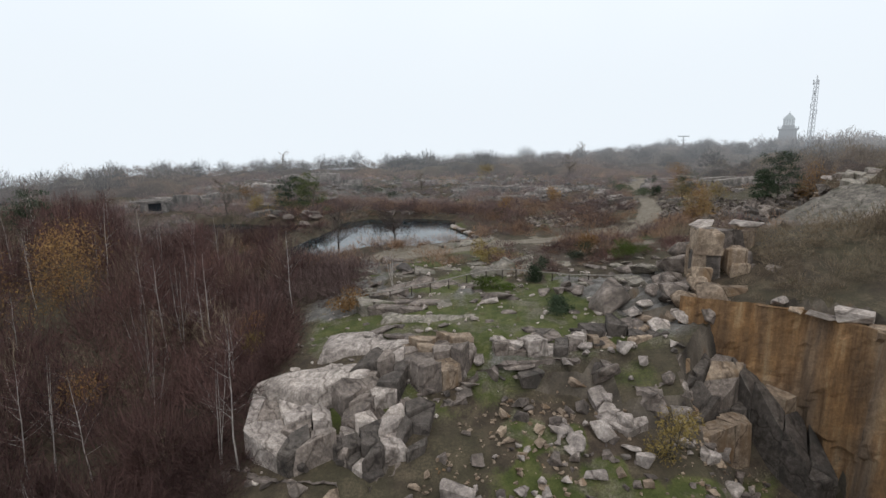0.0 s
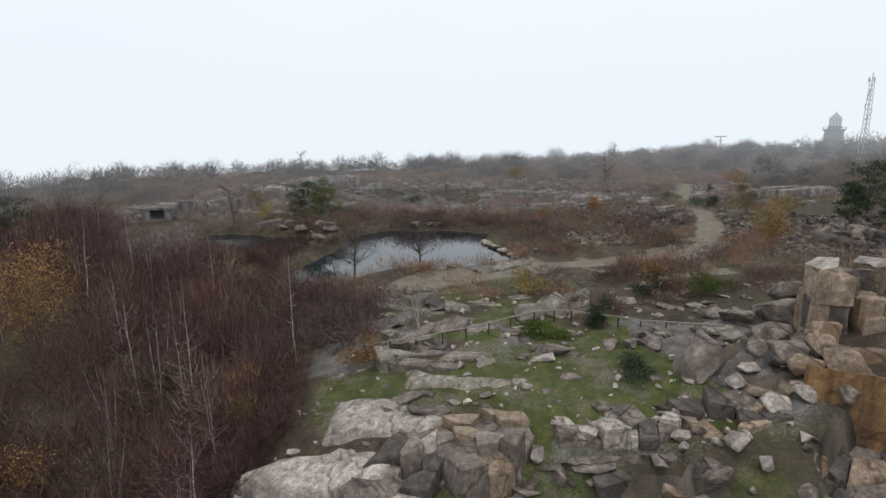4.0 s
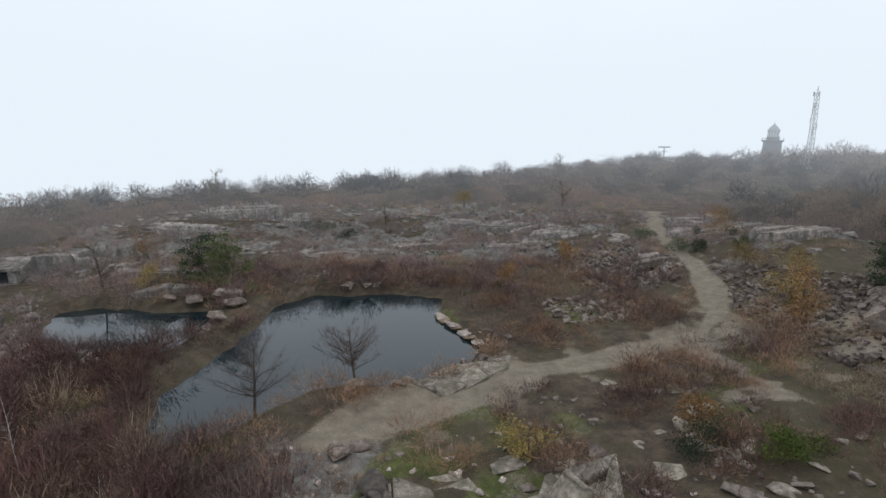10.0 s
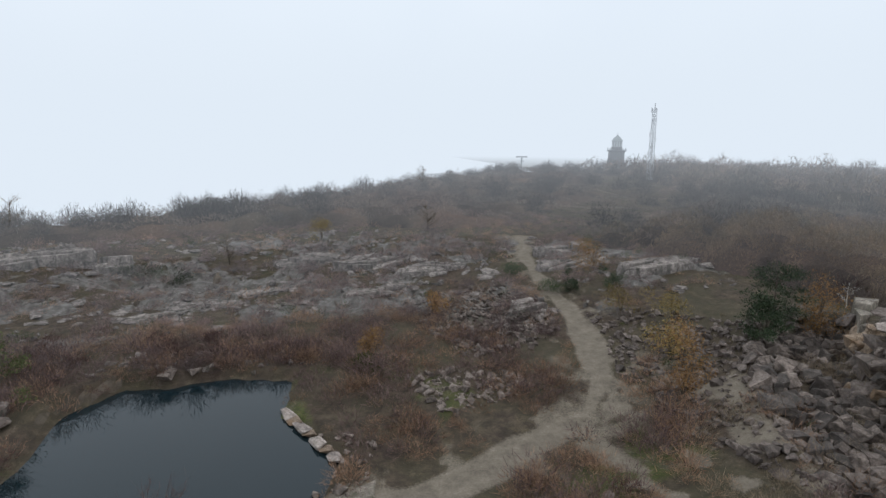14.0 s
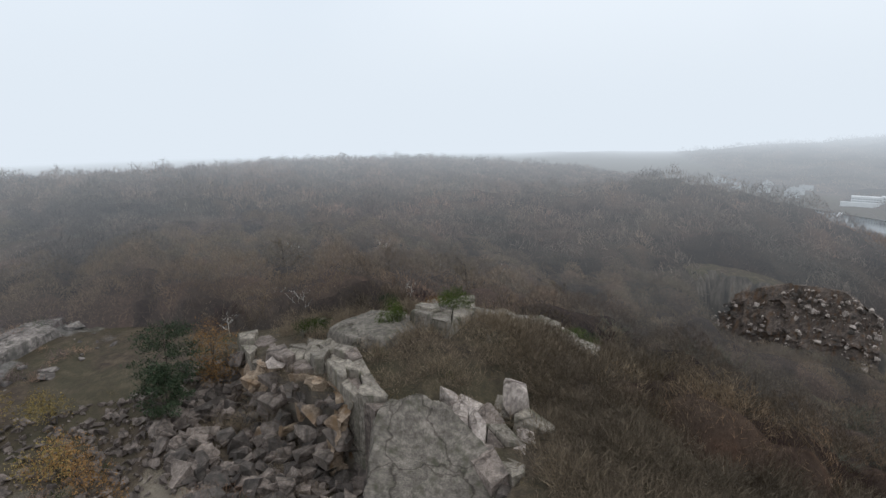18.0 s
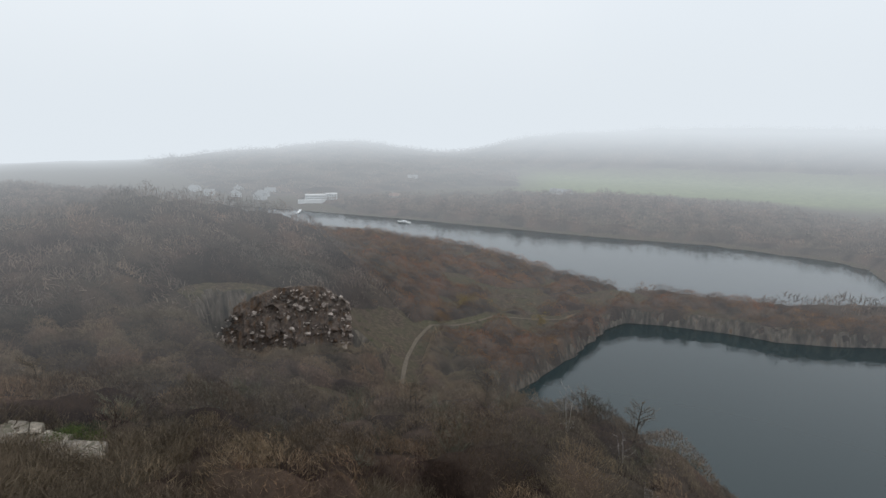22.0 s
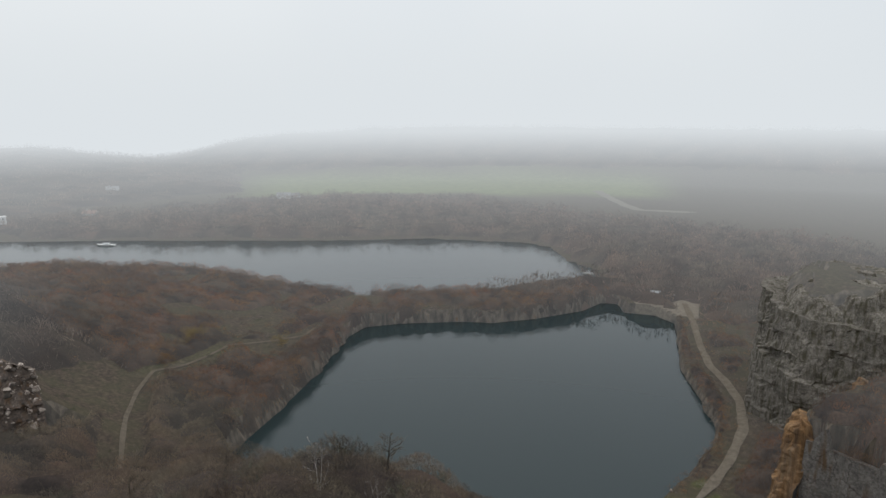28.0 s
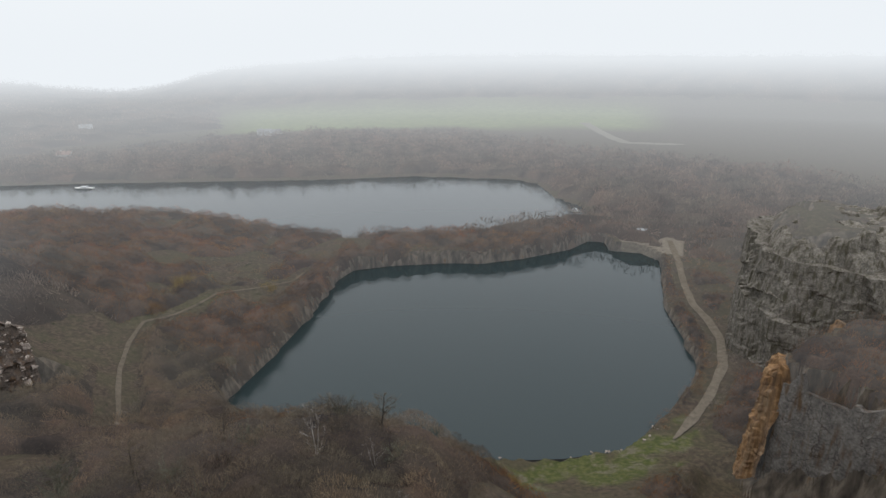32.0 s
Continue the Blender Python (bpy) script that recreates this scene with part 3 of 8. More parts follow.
worn = smooth(5, -2, sdf(x1, y1, [(19, 62), (30, 60), (38, 70), (40, 84), (33, 89), (27, 80), (22, 75)])) * smooth(0.46, 0.66, fbm(x1, y1, 2.4, 4, 88))
worn = np.maximum(worn, 0.8 * smooth(9, 2, line_dist(x1, y1, PATH)) * smooth(0.52, 0.66, fbm(x1, y1, 2.6, 4, 89)))
cover = np.stack([np.maximum(smooth(1.0, -0.7, trod), 0.75 * worn), grassy, rockiness(x1, y1), field], -1).astype(np.float32)
layer = ME.color_attributes.new("cover", "FLOAT_COLOR", "POINT")
layer.data.foreach_set("color", cover.ravel())
# ground beyond 112 m carries the painted haze
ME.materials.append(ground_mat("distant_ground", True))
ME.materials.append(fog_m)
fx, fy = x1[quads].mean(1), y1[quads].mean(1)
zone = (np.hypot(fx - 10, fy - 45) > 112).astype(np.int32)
# seaward faces glow evenly in the fog colour in place of misty sea
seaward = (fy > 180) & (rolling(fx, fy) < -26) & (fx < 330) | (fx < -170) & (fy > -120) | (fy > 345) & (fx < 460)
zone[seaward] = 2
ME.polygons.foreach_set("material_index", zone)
ground = tagged(new("ground", ME), "brown heath and grey granite ground around flooded quarries", "ground", kind="structure")


def sheet_z(x, y):
    """Height of the ground sheet itself."""
    x, y = np.atleast_1d(np.asarray(x, float)), np.atleast_1d(np.asarray(y, float))
    i = np.clip(np.searchsorted(GX, x) - 1, 0, nx - 2)
    j = np.clip(np.searchsorted(GY, y) - 1, 0, ny - 2)
    u, w = (x - GX[i]) / (GX[i + 1] - GX[i]), (y - GY[j]) / (GY[j + 1] - GY[j])
    return (Z[j, i] * (1 - u) + Z[j, i + 1] * u) * (1 - w) + (Z[j + 1, i] * (1 - u) + Z[j + 1, i + 1] * u) * w


# ---- water ----
def water_sheet(name, poly, level, material, label, grow=3.0):
    cx, cy = sum(p[0] for p in poly) / len(poly), sum(p[1] for p in poly) / len(poly)
    pts = []
    for px, py in poly:
        d = math.hypot(px - cx, py - cy)
        pts.append((px + (px - cx) / d * grow, py + (py - cy) / d * grow, level))
    bm = bmesh.new()
    bm.faces.new([bm.verts.new(p) for p in pts])
    bmesh.ops.triangulate(bm, faces=bm.faces[:])
    bmesh.ops.recalc_face_normals(bm, faces=bm.faces[:])
    me = bpy.data.meshes.new(name)
    bm.to_mesh(me)
    bm.free()
    if me.polygons[0].normal.z < 0:
        me.flip_normals()
    me.materials.append(material)
    return tagged(new(name, me), label, "water", kind="structure")


POND_WATER = water_mat("pond_water", (0.010, 0.019, 0.023), 0.02, 0.02, 0.8)
LAKE_WATER = water_mat("lake_water", (0.026, 0.041, 0.044), 0.025, 0.012, 0.25)
water_sheet("pond_water", POND, 0.0, POND_WATER, "still dark pond water mirroring the grey sky", 1.5)
water_sheet("side_pond_water", SIDE_POND, 0.0, POND_WATER, "still dark water of a smaller side pond", 1.5)
water_sheet("quarry_lake_water", QUARRY_LAKE, -47.9, LAKE_WATER, "calm dark green water of a flooded quarry", 2.0)
# long lake's base colour is lightened to stand in for mist over it
water_sheet("long_lake_water", LONG_LAKE, -47.9, water_mat("long_lake_water", (0.085, 0.098, 0.103), 0.11, 0.03, 0.25), "lake water paled by painted haze, reflecting misty sky", 4.0)

# added ring that glows in the fog colour to stand for distant mist
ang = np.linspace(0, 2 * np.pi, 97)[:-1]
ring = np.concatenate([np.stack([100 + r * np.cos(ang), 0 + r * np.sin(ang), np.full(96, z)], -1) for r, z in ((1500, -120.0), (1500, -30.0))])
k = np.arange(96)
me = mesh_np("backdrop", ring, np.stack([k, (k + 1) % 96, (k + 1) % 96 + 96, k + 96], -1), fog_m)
tagged(new("backdrop", me), "glowing ring in mist colour closing off the view", "mist", kind="structure")


# ---- worn paths below ----
def ribbon(name, line, width, material, label):
    pts = []
    for (x0, y0), (x2, y2) in zip(line, line[1:]):
        k = max(2, int(math.hypot(x2 - x0, y2 - y0) / 0.6))
        pts += [(x0 + (x2 - x0) * j / k, y0 + (y2 - y0) * j / k) for j in range(k)]
    pts = np.array(pts + [line[-1]], float)
    for _ in range(4):
        pts[1:-1] = (pts[:-2] + pts[1:-1] * 2 + pts[2:]) / 4
    d = np.gradient(pts, axis=0)
    d /= np.linalg.norm(d, axis=1)[:, None]
    side = np.stack([-d[:, 1], d[:, 0]], -1)
    w = width * (0.85 + 0.5 * fbm(pts[:, 0], pts[:, 1], 6, 2, 90)) * np.minimum(1, 0.25 + np.arange(len(pts))[::-1] / 22)
    cols = []
    for k in np.linspace(-1, 1, 7):
        q = pts + side * (w * k * 0.5)[:, None]
        cols.append(np.concatenate([q, (sheet_z(q[:, 0], q[:, 1]) + 0.28)[:, None]], 1))
    v = np.stack(cols, 1).reshape(-1, 3)
    i = np.arange(len(pts) * 7).reshape(-1, 7)
    f = np.stack([i[:-1, :-1], i[:-1, 1:], i[1:, 1:], i[1:, :-1]], -1).reshape(-1, 4)
    me = mesh_np(name, v, f, material, True)
    return tagged(new(name, me), label, "path", kind="structure")


GRAVEL = plain("path_gravel", (0.10, 0.082, 0.062), (0.165, 0.137, 0.105), 0.8, 0.95)
ribbon("gravel_path", LAKE_PATH, 2.3, plain("lake_track_gravel", (0.12, 0.10, 0.077), (0.20, 0.17, 0.133), 0.8, 0.95), "pale gravel track along the quarry lake")
ribbon("field_path", FIELD_PATH, 1.0, GRAVEL, "pale earth path through the scrub")
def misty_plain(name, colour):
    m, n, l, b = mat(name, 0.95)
    # one noise-broken tone with the distance haze painted in
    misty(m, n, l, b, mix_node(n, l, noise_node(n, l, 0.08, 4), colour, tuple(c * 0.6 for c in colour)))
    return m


SAND_TRACK = [(134, -709), (88, -608), (68, -570), (13, -582)]
ribbon("sandy_track", SAND_TRACK, 11.0, misty_plain("pale_far_sand", (0.2, 0.18, 0.14)), "pale sandy clearing beyond the woods")


# ---- vegetation ----
def tube(p, q, r0, r1, sides=3):
    """A tapered stick from p to q: vertices and quads."""
    p, q = np.array(p, float), np.array(q, float)
    d = q - p
    d = d / (np.linalg.norm(d) + 1e-9)
    a = np.cross(d, [0.3, 0.9, 0.2])
    a = a / (np.linalg.norm(a) + 1e-9)
    b = np.cross(d, a)
    t = np.arange(sides) * 2 * np.pi / sides
    off = np.cos(t)[:, None] * a + np.sin(t)[:, None] * b
    v = np.concatenate([p + off * r0, q + off * r1])
    k = np.arange(sides)
    return v, np.stack([k, (k + 1) % sides, (k + 1) % sides + sides, k + sides], -1)


def join(pieces):
    vs, fs, base = [], [], 0
    for v, f in pieces:
        vs.append(v)
        fs.append(np.asarray(f) + base)
        base += len(v)
    return np.concatenate(vs), np.concatenate(fs)


def twig_dome(rng, count, length, width, shell=0.35, squash=1.0, up=0.5):
    """Fine twigs that point outward through a dome one unit wide and high: a leafless crown."""
    a = rng.uniform(0, 2 * np.pi, count)
    e = np.arcsin(rng.uniform(-0.1, 1.0, count))
    d = np.stack([np.cos(a) * np.cos(e), np.sin(a) * np.cos(e), np.sin(e)], -1)
    bump = 0.8 + 0.35 * rng.random(8)[(a / 6.2832 * 8).astype(int) % 8]
    r = (shell + (1 - shell) * rng.random(count) ** 0.6) * bump
    p = d * r[:, None] * np.array([1, 1, squash]) + np.array([0, 0, 0.25])
    g = d + rng.normal(0, 0.42, (count, 3)) + np.array([0, 0, up])
    g /= np.linalg.norm(g, axis=1)[:, None]
    L = length * rng.uniform(0.5, 1.3, count)[:, None]
    s = np.cross(g, rng.normal(0, 1, (count, 3)))
    s /= np.linalg.norm(s, axis=1)[:, None] + 1e-9
    w = width * rng.uniform(0.6, 1.4, count)[:, None]
    v = np.stack([p - g * L * 0.5 - s * w, p - g * L * 0.5 + s * w, p + g * L * 0.5], 1).reshape(-1, 3)
    return v, np.arange(count * 3).reshape(-1, 3)


def canopy_mat(name, dark, light, russet, warmth=0.3, far=True):
    """A close mass of bare twigs: fine streaks, crown by crown and patch by patch a little different."""
    m, n, l, b = mat(name, 0.95)
    geo = n.new("ShaderNodeNewGeometry")
    tone = n.new("ShaderNodeVertexColor")
    tone.layer_name = "tone"
    fine, mid, patch, warm = noise_node(n, l, 1.7, 8, 0.75), tone.outputs["Color"], noise_node(n, l, 0.035, 3), noise_node(n, l, 0.06, 5, 0.7)
    col = ramp_node(n, l, fine, [(0.3, dark), (0.7, light)])
    col = mix_node(n, l, 0.3, col, ramp_node(n, l, geo.outputs["Random Per Island"], [(0.0, dark), (1.0, light)]))
    col = mix_node(n, l, 1.0, col, ramp_node(n, l, mid, [(0.12, (0.48, 0.44, 0.44)), (0.45, (0.9, 0.87, 0.85)), (0.7, (1.32, 1.24, 1.16)), (0.9, (1.55, 1.55 - 0.75 * warmth, 1.5 - 1.1 * warmth))]), "MULTIPLY")
    col = mix_node(n, l, 1.0, col, ramp_node(n, l, patch, [(0.35, (1.05, 0.93, 0.88)), (0.65, (0.95, 1.0, 0.94))]), "MULTIPLY")
    col = mix_node(n, l, ramp_node(n, l, warm, [(0.54, (0, 0, 0)), (0.66, (warmth, warmth, warmth))]), col, russet)
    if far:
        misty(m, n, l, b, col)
    else:
        l.new(col, b.inputs["Base Color"])
    bump_node(n, l, b, fine, 0.8, 0.6)
    return m


def crowns(x, y, size, seed):
    """Round crowns packed side by side: height 0 to 1, and the way outward from the middle of the crown."""
    ix, iy = np.floor(x / size), np.floor(y / size)
    best = np.full(np.shape(x), -9.0)
    ox, oy, tone = np.zeros(np.shape(x)), np.zeros(np.shape(x)), np.zeros(np.shape(x))
    for i in (-1, 0, 1):
        for j in (-1, 0, 1):
            cx = (ix + i + 0.1 + 0.8 * hash2(ix + i, iy + j, seed)) * size
            cy = (iy + j + 0.1 + 0.8 * hash2(ix + i, iy + j, seed + 1)) * size
            r = size * (0.55 + 0.5 * hash2(ix + i, iy + j, seed + 2))
            h = (0.45 + 0.55 * hash2(ix + i, iy + j, seed + 3)) * (1 - ((x - cx) ** 2 + (y - cy) ** 2) / (r * r))
            ox, oy = np.where(h > best, (x - cx) / r, ox), np.where(h > best, (y - cy) / r, oy)
            tone = np.where(h > best, hash2(ix + i, iy + j, seed + 4), tone)
            best = np.maximum(best, h)
    return np.clip(best, 0, 1), ox, oy, tone


def canopy(name, box, step, tall, size, per_metre, sliver, material, label, clear=1.0, thin=0.2, seed=0, where=None):
    """A wood of leafless crowns as one rolling cover with fine twigs standing out of it."""
    def cover(x, y):
        m = smooth(clear, clear + 2.0 + 0.3 * size, open_ground(x, y)) * smooth(thin - 0.04, thin + 0.06, fbm(x, y, 22, 2, 120 + seed))
        if where is not None:
            m = m * where(x, y)
        g = sheet_z(x.ravel(), y.ravel()).reshape(x.shape)
        m = m * (g > -47.3)
        edge = np.minimum.reduce([x - box[0], box[1] - x, y - box[2], box[3] - y])
        m = m * smooth(0, size, edge)
        c, ox, oy, tone = crowns(x, y, size, 300 + seed)
        c2, px, py, tone2 = crowns(x, y, size * 0.42, 320 + seed)
        h = tall * (0.6 + 0.8 * fbm(x, y, 30, 2, 130)) * (0.06 + 0.8 * c + 0.22 * c2) * m
        return g, g - 0.9 * (1 - m) + h, m, ox + 0.6 * px, oy + 0.6 * py, 0.65 * tone + 0.35 * tone2

    gx, gy = np.arange(box[0], box[1], step), np.arange(box[2], box[3], step)
    x, y = np.meshgrid(gx, gy)
    x = x + rng.uniform(-0.3, 0.3, x.shape) * step
    y = y + rng.uniform(-0.3, 0.3, y.shape) * step
    g, z, m, _, _, tone = cover(x, y)
    # the sheet under the twigs lies low, coloured dark as crown shade
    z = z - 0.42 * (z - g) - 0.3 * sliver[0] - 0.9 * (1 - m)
    idx = np.arange(x.size).reshape(x.shape)
    q = np.stack([idx[:-1, :-1], idx[:-1, 1:], idx[1:, 1:], idx[1:, :-1]], -1).reshape(-1, 4)
    q = q[m.ravel()[q].max(1) > 0.02]
    tri = np.concatenate([q[:, :3], q[:, [0, 2, 3]]])
    used, tri = np.unique(tri, return_inverse=True)
    v, tone_v = np.stack([x, y, z], -1).reshape(-1, 3)[used], tone.ravel()[used]
    tri = tri.reshape(-1, 3)
    k = int((box[1] - box[0]) * (box[3] - box[2]) * per_metre)
    x, y = rng.uniform(box[0], box[1], k), rng.uniform(box[2], box[3], k)
    floor, z, m, ox, oy, tone = cover(x, y)
    ok = m > 0.25
    floor, x, y, z, m, ox, oy, tone = floor[ok], x[ok], y[ok], z[ok], m[ok], ox[ok], oy[ok], tone[ok]
    k = len(x)
    g = np.stack([0.75 * ox, 0.75 * oy, np.full(k, 0.8)], -1) + rng.normal(0, 0.38, (k, 3))
    g /= np.linalg.norm(g, axis=1)[:, None]
    s = np.cross(g, rng.normal(0, 1, (k, 3)))
    s /= np.linalg.norm(s, axis=1)[:, None] + 1e-9
    L = sliver[0] * (rng.uniform(0.5, 1.4, k) * (0.4 + 0.6 * m))[:, None]
    w = sliver[1] * rng.uniform(0.6, 1.5, k)[:, None]
    p = np.stack([x, y, z - 0.3 * (z - floor) * rng.random(k) ** 1.5], -1) - g * L * 0.45
    t = np.stack([p - s * w, p + s * w, p + g * L], 1).reshape(-1, 3)
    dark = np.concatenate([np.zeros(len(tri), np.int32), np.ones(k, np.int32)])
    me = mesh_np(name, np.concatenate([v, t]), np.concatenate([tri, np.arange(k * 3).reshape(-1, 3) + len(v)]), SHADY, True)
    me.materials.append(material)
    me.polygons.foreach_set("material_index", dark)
    tones = np.concatenate([tone_v, np.repeat(tone, 3)]).astype(np.float32)
    me.color_attributes.new("tone", "FLOAT_COLOR", "POINT").data.foreach_set("color", np.stack([tones, tones, tones, np.ones_like(tones)], -1).ravel())
    return tagged(new(name, me), label, "woods", kind="stuff")


def leaf_cloud(rng, count, rx, ry, rz, size, shell=0.5, lobes=5):
    """Small leaves in a lumpy, gappy crown."""
    c = rng.normal(0, 0.45, (lobes, 3))
    pick = rng.integers(0, lobes, count)
    d = rng.normal(0, 1, (count, 3))
    d /= np.linalg.norm(d, axis=1)[:, None]
    p = c[pick] * 0.8 + d * (shell + (1 - shell) * rng.random((count, 1))) * 0.55
    p = p * np.array([rx, ry, rz])
    u, w = rng.normal(0, 1, (count, 3)), rng.normal(0, 1, (count, 3))
    u /= np.linalg.norm(u, axis=1)[:, None]
    w /= np.linalg.norm(w, axis=1)[:, None]
    s = size * rng.uniform(0.6, 1.4, (count, 1))
    v = np.stack([p - u * s * 0.5, p + u * s * 0.5, p + w * s], 1).reshape(-1, 3)
    return v, np.arange(count * 3).reshape(-1, 3)


def grown(rng, height, radius, limbs, twigs, spread, droop=0.0, stems=1, base=0.28, twig=0.016, rise=0.75):
    """A leafless tree: stems with limbs, and fine twigs. Two meshes' worth of pieces."""
    wood, fine = [], []
    for s in range(stems):
        lean = rng.normal(0, 0.07 if stems == 1 else 0.14, 2)
        pts = [np.array([0.1 * s, 0.05 * s, -0.3])]
        n = 7
        for k in range(1, n + 1):
            w = rng.normal(0, 0.035 * height / n, 2)
            pts.append(pts[-1] + np.array([lean[0] * height / n + w[0], lean[1] * height / n + w[1], (height + 0.3) / n]))
        rad = [radius * (1 - 0.88 * k / n) / math.sqrt(stems) for k in range(n + 1)]
        for k in range(n):
            wood.append(tube(pts[k], pts[k + 1], rad[k], rad[k + 1], 6))
        for b in range(limbs // stems):
            t = base + (0.98 - base) * rng.random()
            k = min(n - 1, int(t * n))
            p = pts[k] + (pts[k + 1] - pts[k]) * (t * n - k)
            a = rng.uniform(0, 2 * np.pi)
            L = spread * (1.15 - 0.75 * t) * rng.uniform(0.7, 1.2)
            d = np.array([math.cos(a), math.sin(a), rise])
            r = rad[k] * 0.42
            for j in range(3):
                q = p + (d + rng.normal(0, 0.12, 3)) / 1.25 * L / 3
                wood.append(tube(p, q, r, r * 0.62, 4))
                for _ in range(twigs):
                    o = p + (q - p) * rng.random()
                    g = d * 0.8 + rng.normal(0, 0.65, 3) + np.array([0, 0, 0.25])
                    g /= np.linalg.norm(g)
                    l1 = L * rng.uniform(0.18, 0.42)
                    m = o + g * l1 * 0.5
                    g2 = g + rng.normal(0, 0.4, 3) + np.array([0, 0, -droop])
                    e = m + g2 / np.linalg.norm(g2) * l1 * 0.6
                    fine.append(tube(o, m, twig, twig * 0.7))
                    fine.append(tube(m, e, twig * 0.7, twig * 0.3))
                d = d + np.array([0, 0, 0.12 - droop * 0.4])
                p, r = q, r * 0.62
    return join(wood), join(fine)


def tree_thing(name, wood, fine, wood_mat, fine_mat, label, category="tree", leaves=None, leaf_mat=None, group=""):
    root = tagged(new(name), label, category, group)
    part("trunk", mesh_np("trunk", *wood, wood_mat, True), root)
    part("crown", mesh_np("crown", *fine, fine_mat), root)
    if leaves is not None:
        part("leaves", mesh_np("leaves", *leaves, leaf_mat), root)
    return root


def scatter(name, templates, places, material, label, category, kind="stuff"):
    """One object out of many clumps: places are rows of x, y, z, size, turn, tall."""
    vs, fs, base = [], [], 0
    for n, (px, py, pz, s, turn, tall) in enumerate(places):
        v, f = templates[n % len(templates)]
        c, d = math.cos(turn), math.sin(turn)
        w = np.empty_like(v)
        w[:, 0] = (v[:, 0] * c - v[:, 1] * d) * s + px
        w[:, 1] = (v[:, 0] * d + v[:, 1] * c) * s + py
        w[:, 2] = v[:, 2] * s * tall + pz
        vs.append(w)
        fs.append(f + base)
        base += len(v)
    me = mesh_np(name, np.concatenate(vs), np.concatenate(fs), material)
    return tagged(new(name, me), label, category, kind=kind)


rng = np.random.default_rng(7)
BROWN = twig_mat("brown_twigs", (0.10, 0.077, 0.054), (0.235, 0.185, 0.13))
THICKET = twig_mat("purple_brown_twigs", (0.036, 0.0185, 0.017), (0.13, 0.073, 0.065), 0.45)
RUSTY = twig_mat("russet_heath", (0.12, 0.075, 0.052), (0.31, 0.20, 0.135), far=True)
PURPLE = twig_mat("plum_twigs", (0.105, 0.074, 0.07), (0.29, 0.205, 0.19), far=True)
STRAW = twig_mat("dry_grass", (0.15, 0.115, 0.06), (0.30, 0.24, 0.14))
GREEN = twig_mat("broom_green", (0.03, 0.045, 0.012), (0.085, 0.11, 0.03), far=True)
PINE = twig_mat("pine_needles", (0.018, 0.030, 0.016), (0.055, 0.075, 0.038))
AUTUMN = twig_mat("orange_leaves", (0.19, 0.10, 0.035), (0.34, 0.195, 0.075))
TAWNY = twig_mat("tawny_leaves", (0.19, 0.105, 0.036), (0.40, 0.24, 0.095))
YELLOW = twig_mat("yellow_leaves", (0.19, 0.135, 0.04), (0.34, 0.255, 0.09))
BIRCH = plain("birch_bark", (0.22, 0.195, 0.175), (0.46, 0.42, 0.39), 2.5, 0.8, 0, 0.2, 0.25)
BARK = plain("dark_bark", (0.05, 0.04, 0.032), (0.14, 0.115, 0.09), 2.0, 0.9, 0, 0.3)
DEAD = plain("bleached_wood", (0.42, 0.39, 0.34), (0.62, 0.58, 0.52), 2.0, 0.85, 0, 0.2)

TALL_DOMES = [twig_dome(rng, 300, 0.42, 0.008, 0.2, 1.0, 0.35) for _ in range(6)]
DOMES = [twig_dome(rng, 250, 0.5, 0.0105, 0.4) for _ in range(6)]
ROUND_DOMES = [twig_dome(rng, 220, 0.3, 0.009, 0.3, 0.9, 0.3) for _ in range(6)]
BUSHES = [twig_dome(rng, 135, 0.36, 0.011, 0.2, 0.8, 0.45) for _ in range(5)]
TUFTS = [twig_dome(rng, 26, 0.8, 0.02, 0.0, 0.4, 1.2) for _ in range(4)]


def open_ground(x, y):
    """Distance-like measure of where no trees grow (negative: open)."""
    d = np.minimum.reduce([sdf(x, y, POND), sdf(x, y, SIDE_POND), sdf(x, y, QUARRY_LAKE) + 0.3, sdf(x, y, LONG_LAKE) - 3])
    d = np.minimum(d, line_dist(x, y, PATH) - 2.5)
    d = np.minimum(d, line_dist(x, y, LAKE_PATH) - 2.0)
    d = np.minimum(d, line_dist(x, y, FIELD_PATH) - 1.6)
    d = np.minimum(d, sdf(x, y, BEACH) - 1)
    d = np.minimum(d, sdf(x, y, [(-14, 26), (20, -25), (35, 0), (38, 34), (52, 46), (60, 49), (61, 84), (60, 118), (50, 155), (5, 175), (-50, 160), (-60, 110), (-52, 92), (-44, 76), (-28, 71), (-15, 61)]))
    for ledge in HILL_LEDGES:
        d = np.minimum(d, sdf(x, y, ledge) - 2.5)
    d = np.minimum(d, sdf(x, y, CRAG))
    d = np.minimum(d, line_dist(x, y, SPOIL_LINE) - 5.0)
    d = np.minimum(d, sdf(x, y, [(148, -34), (168, -36), (172, -56), (160, -58), (152, -46)]))
    return d


def woods(n, x0, x1, y0, y1, size, clear=1.0, thin=0.0, seed=0, tall=(0.8, 1.3)):
    x, y = rng.uniform(x0, x1, n), rng.uniform(y0, y1, n)
    keep = (open_ground(x, y) > clear) & (fbm(x, y, 22, 2, 120 + seed) > thin)
    x, y = x[keep], y[keep]
    z = land(x, y)
    keep = z > -47.4
    x, y, z = x[keep], y[keep], z[keep]
    s = rng.uniform(size[0], size[1], len(x)) * (0.75 + 0.5 * fbm(x, y, 30, 2, 130))
    return np.stack([x, y, z, s, rng.uniform(0, 6.28, len(x)), rng.uniform(*tall, len(x))], -1)


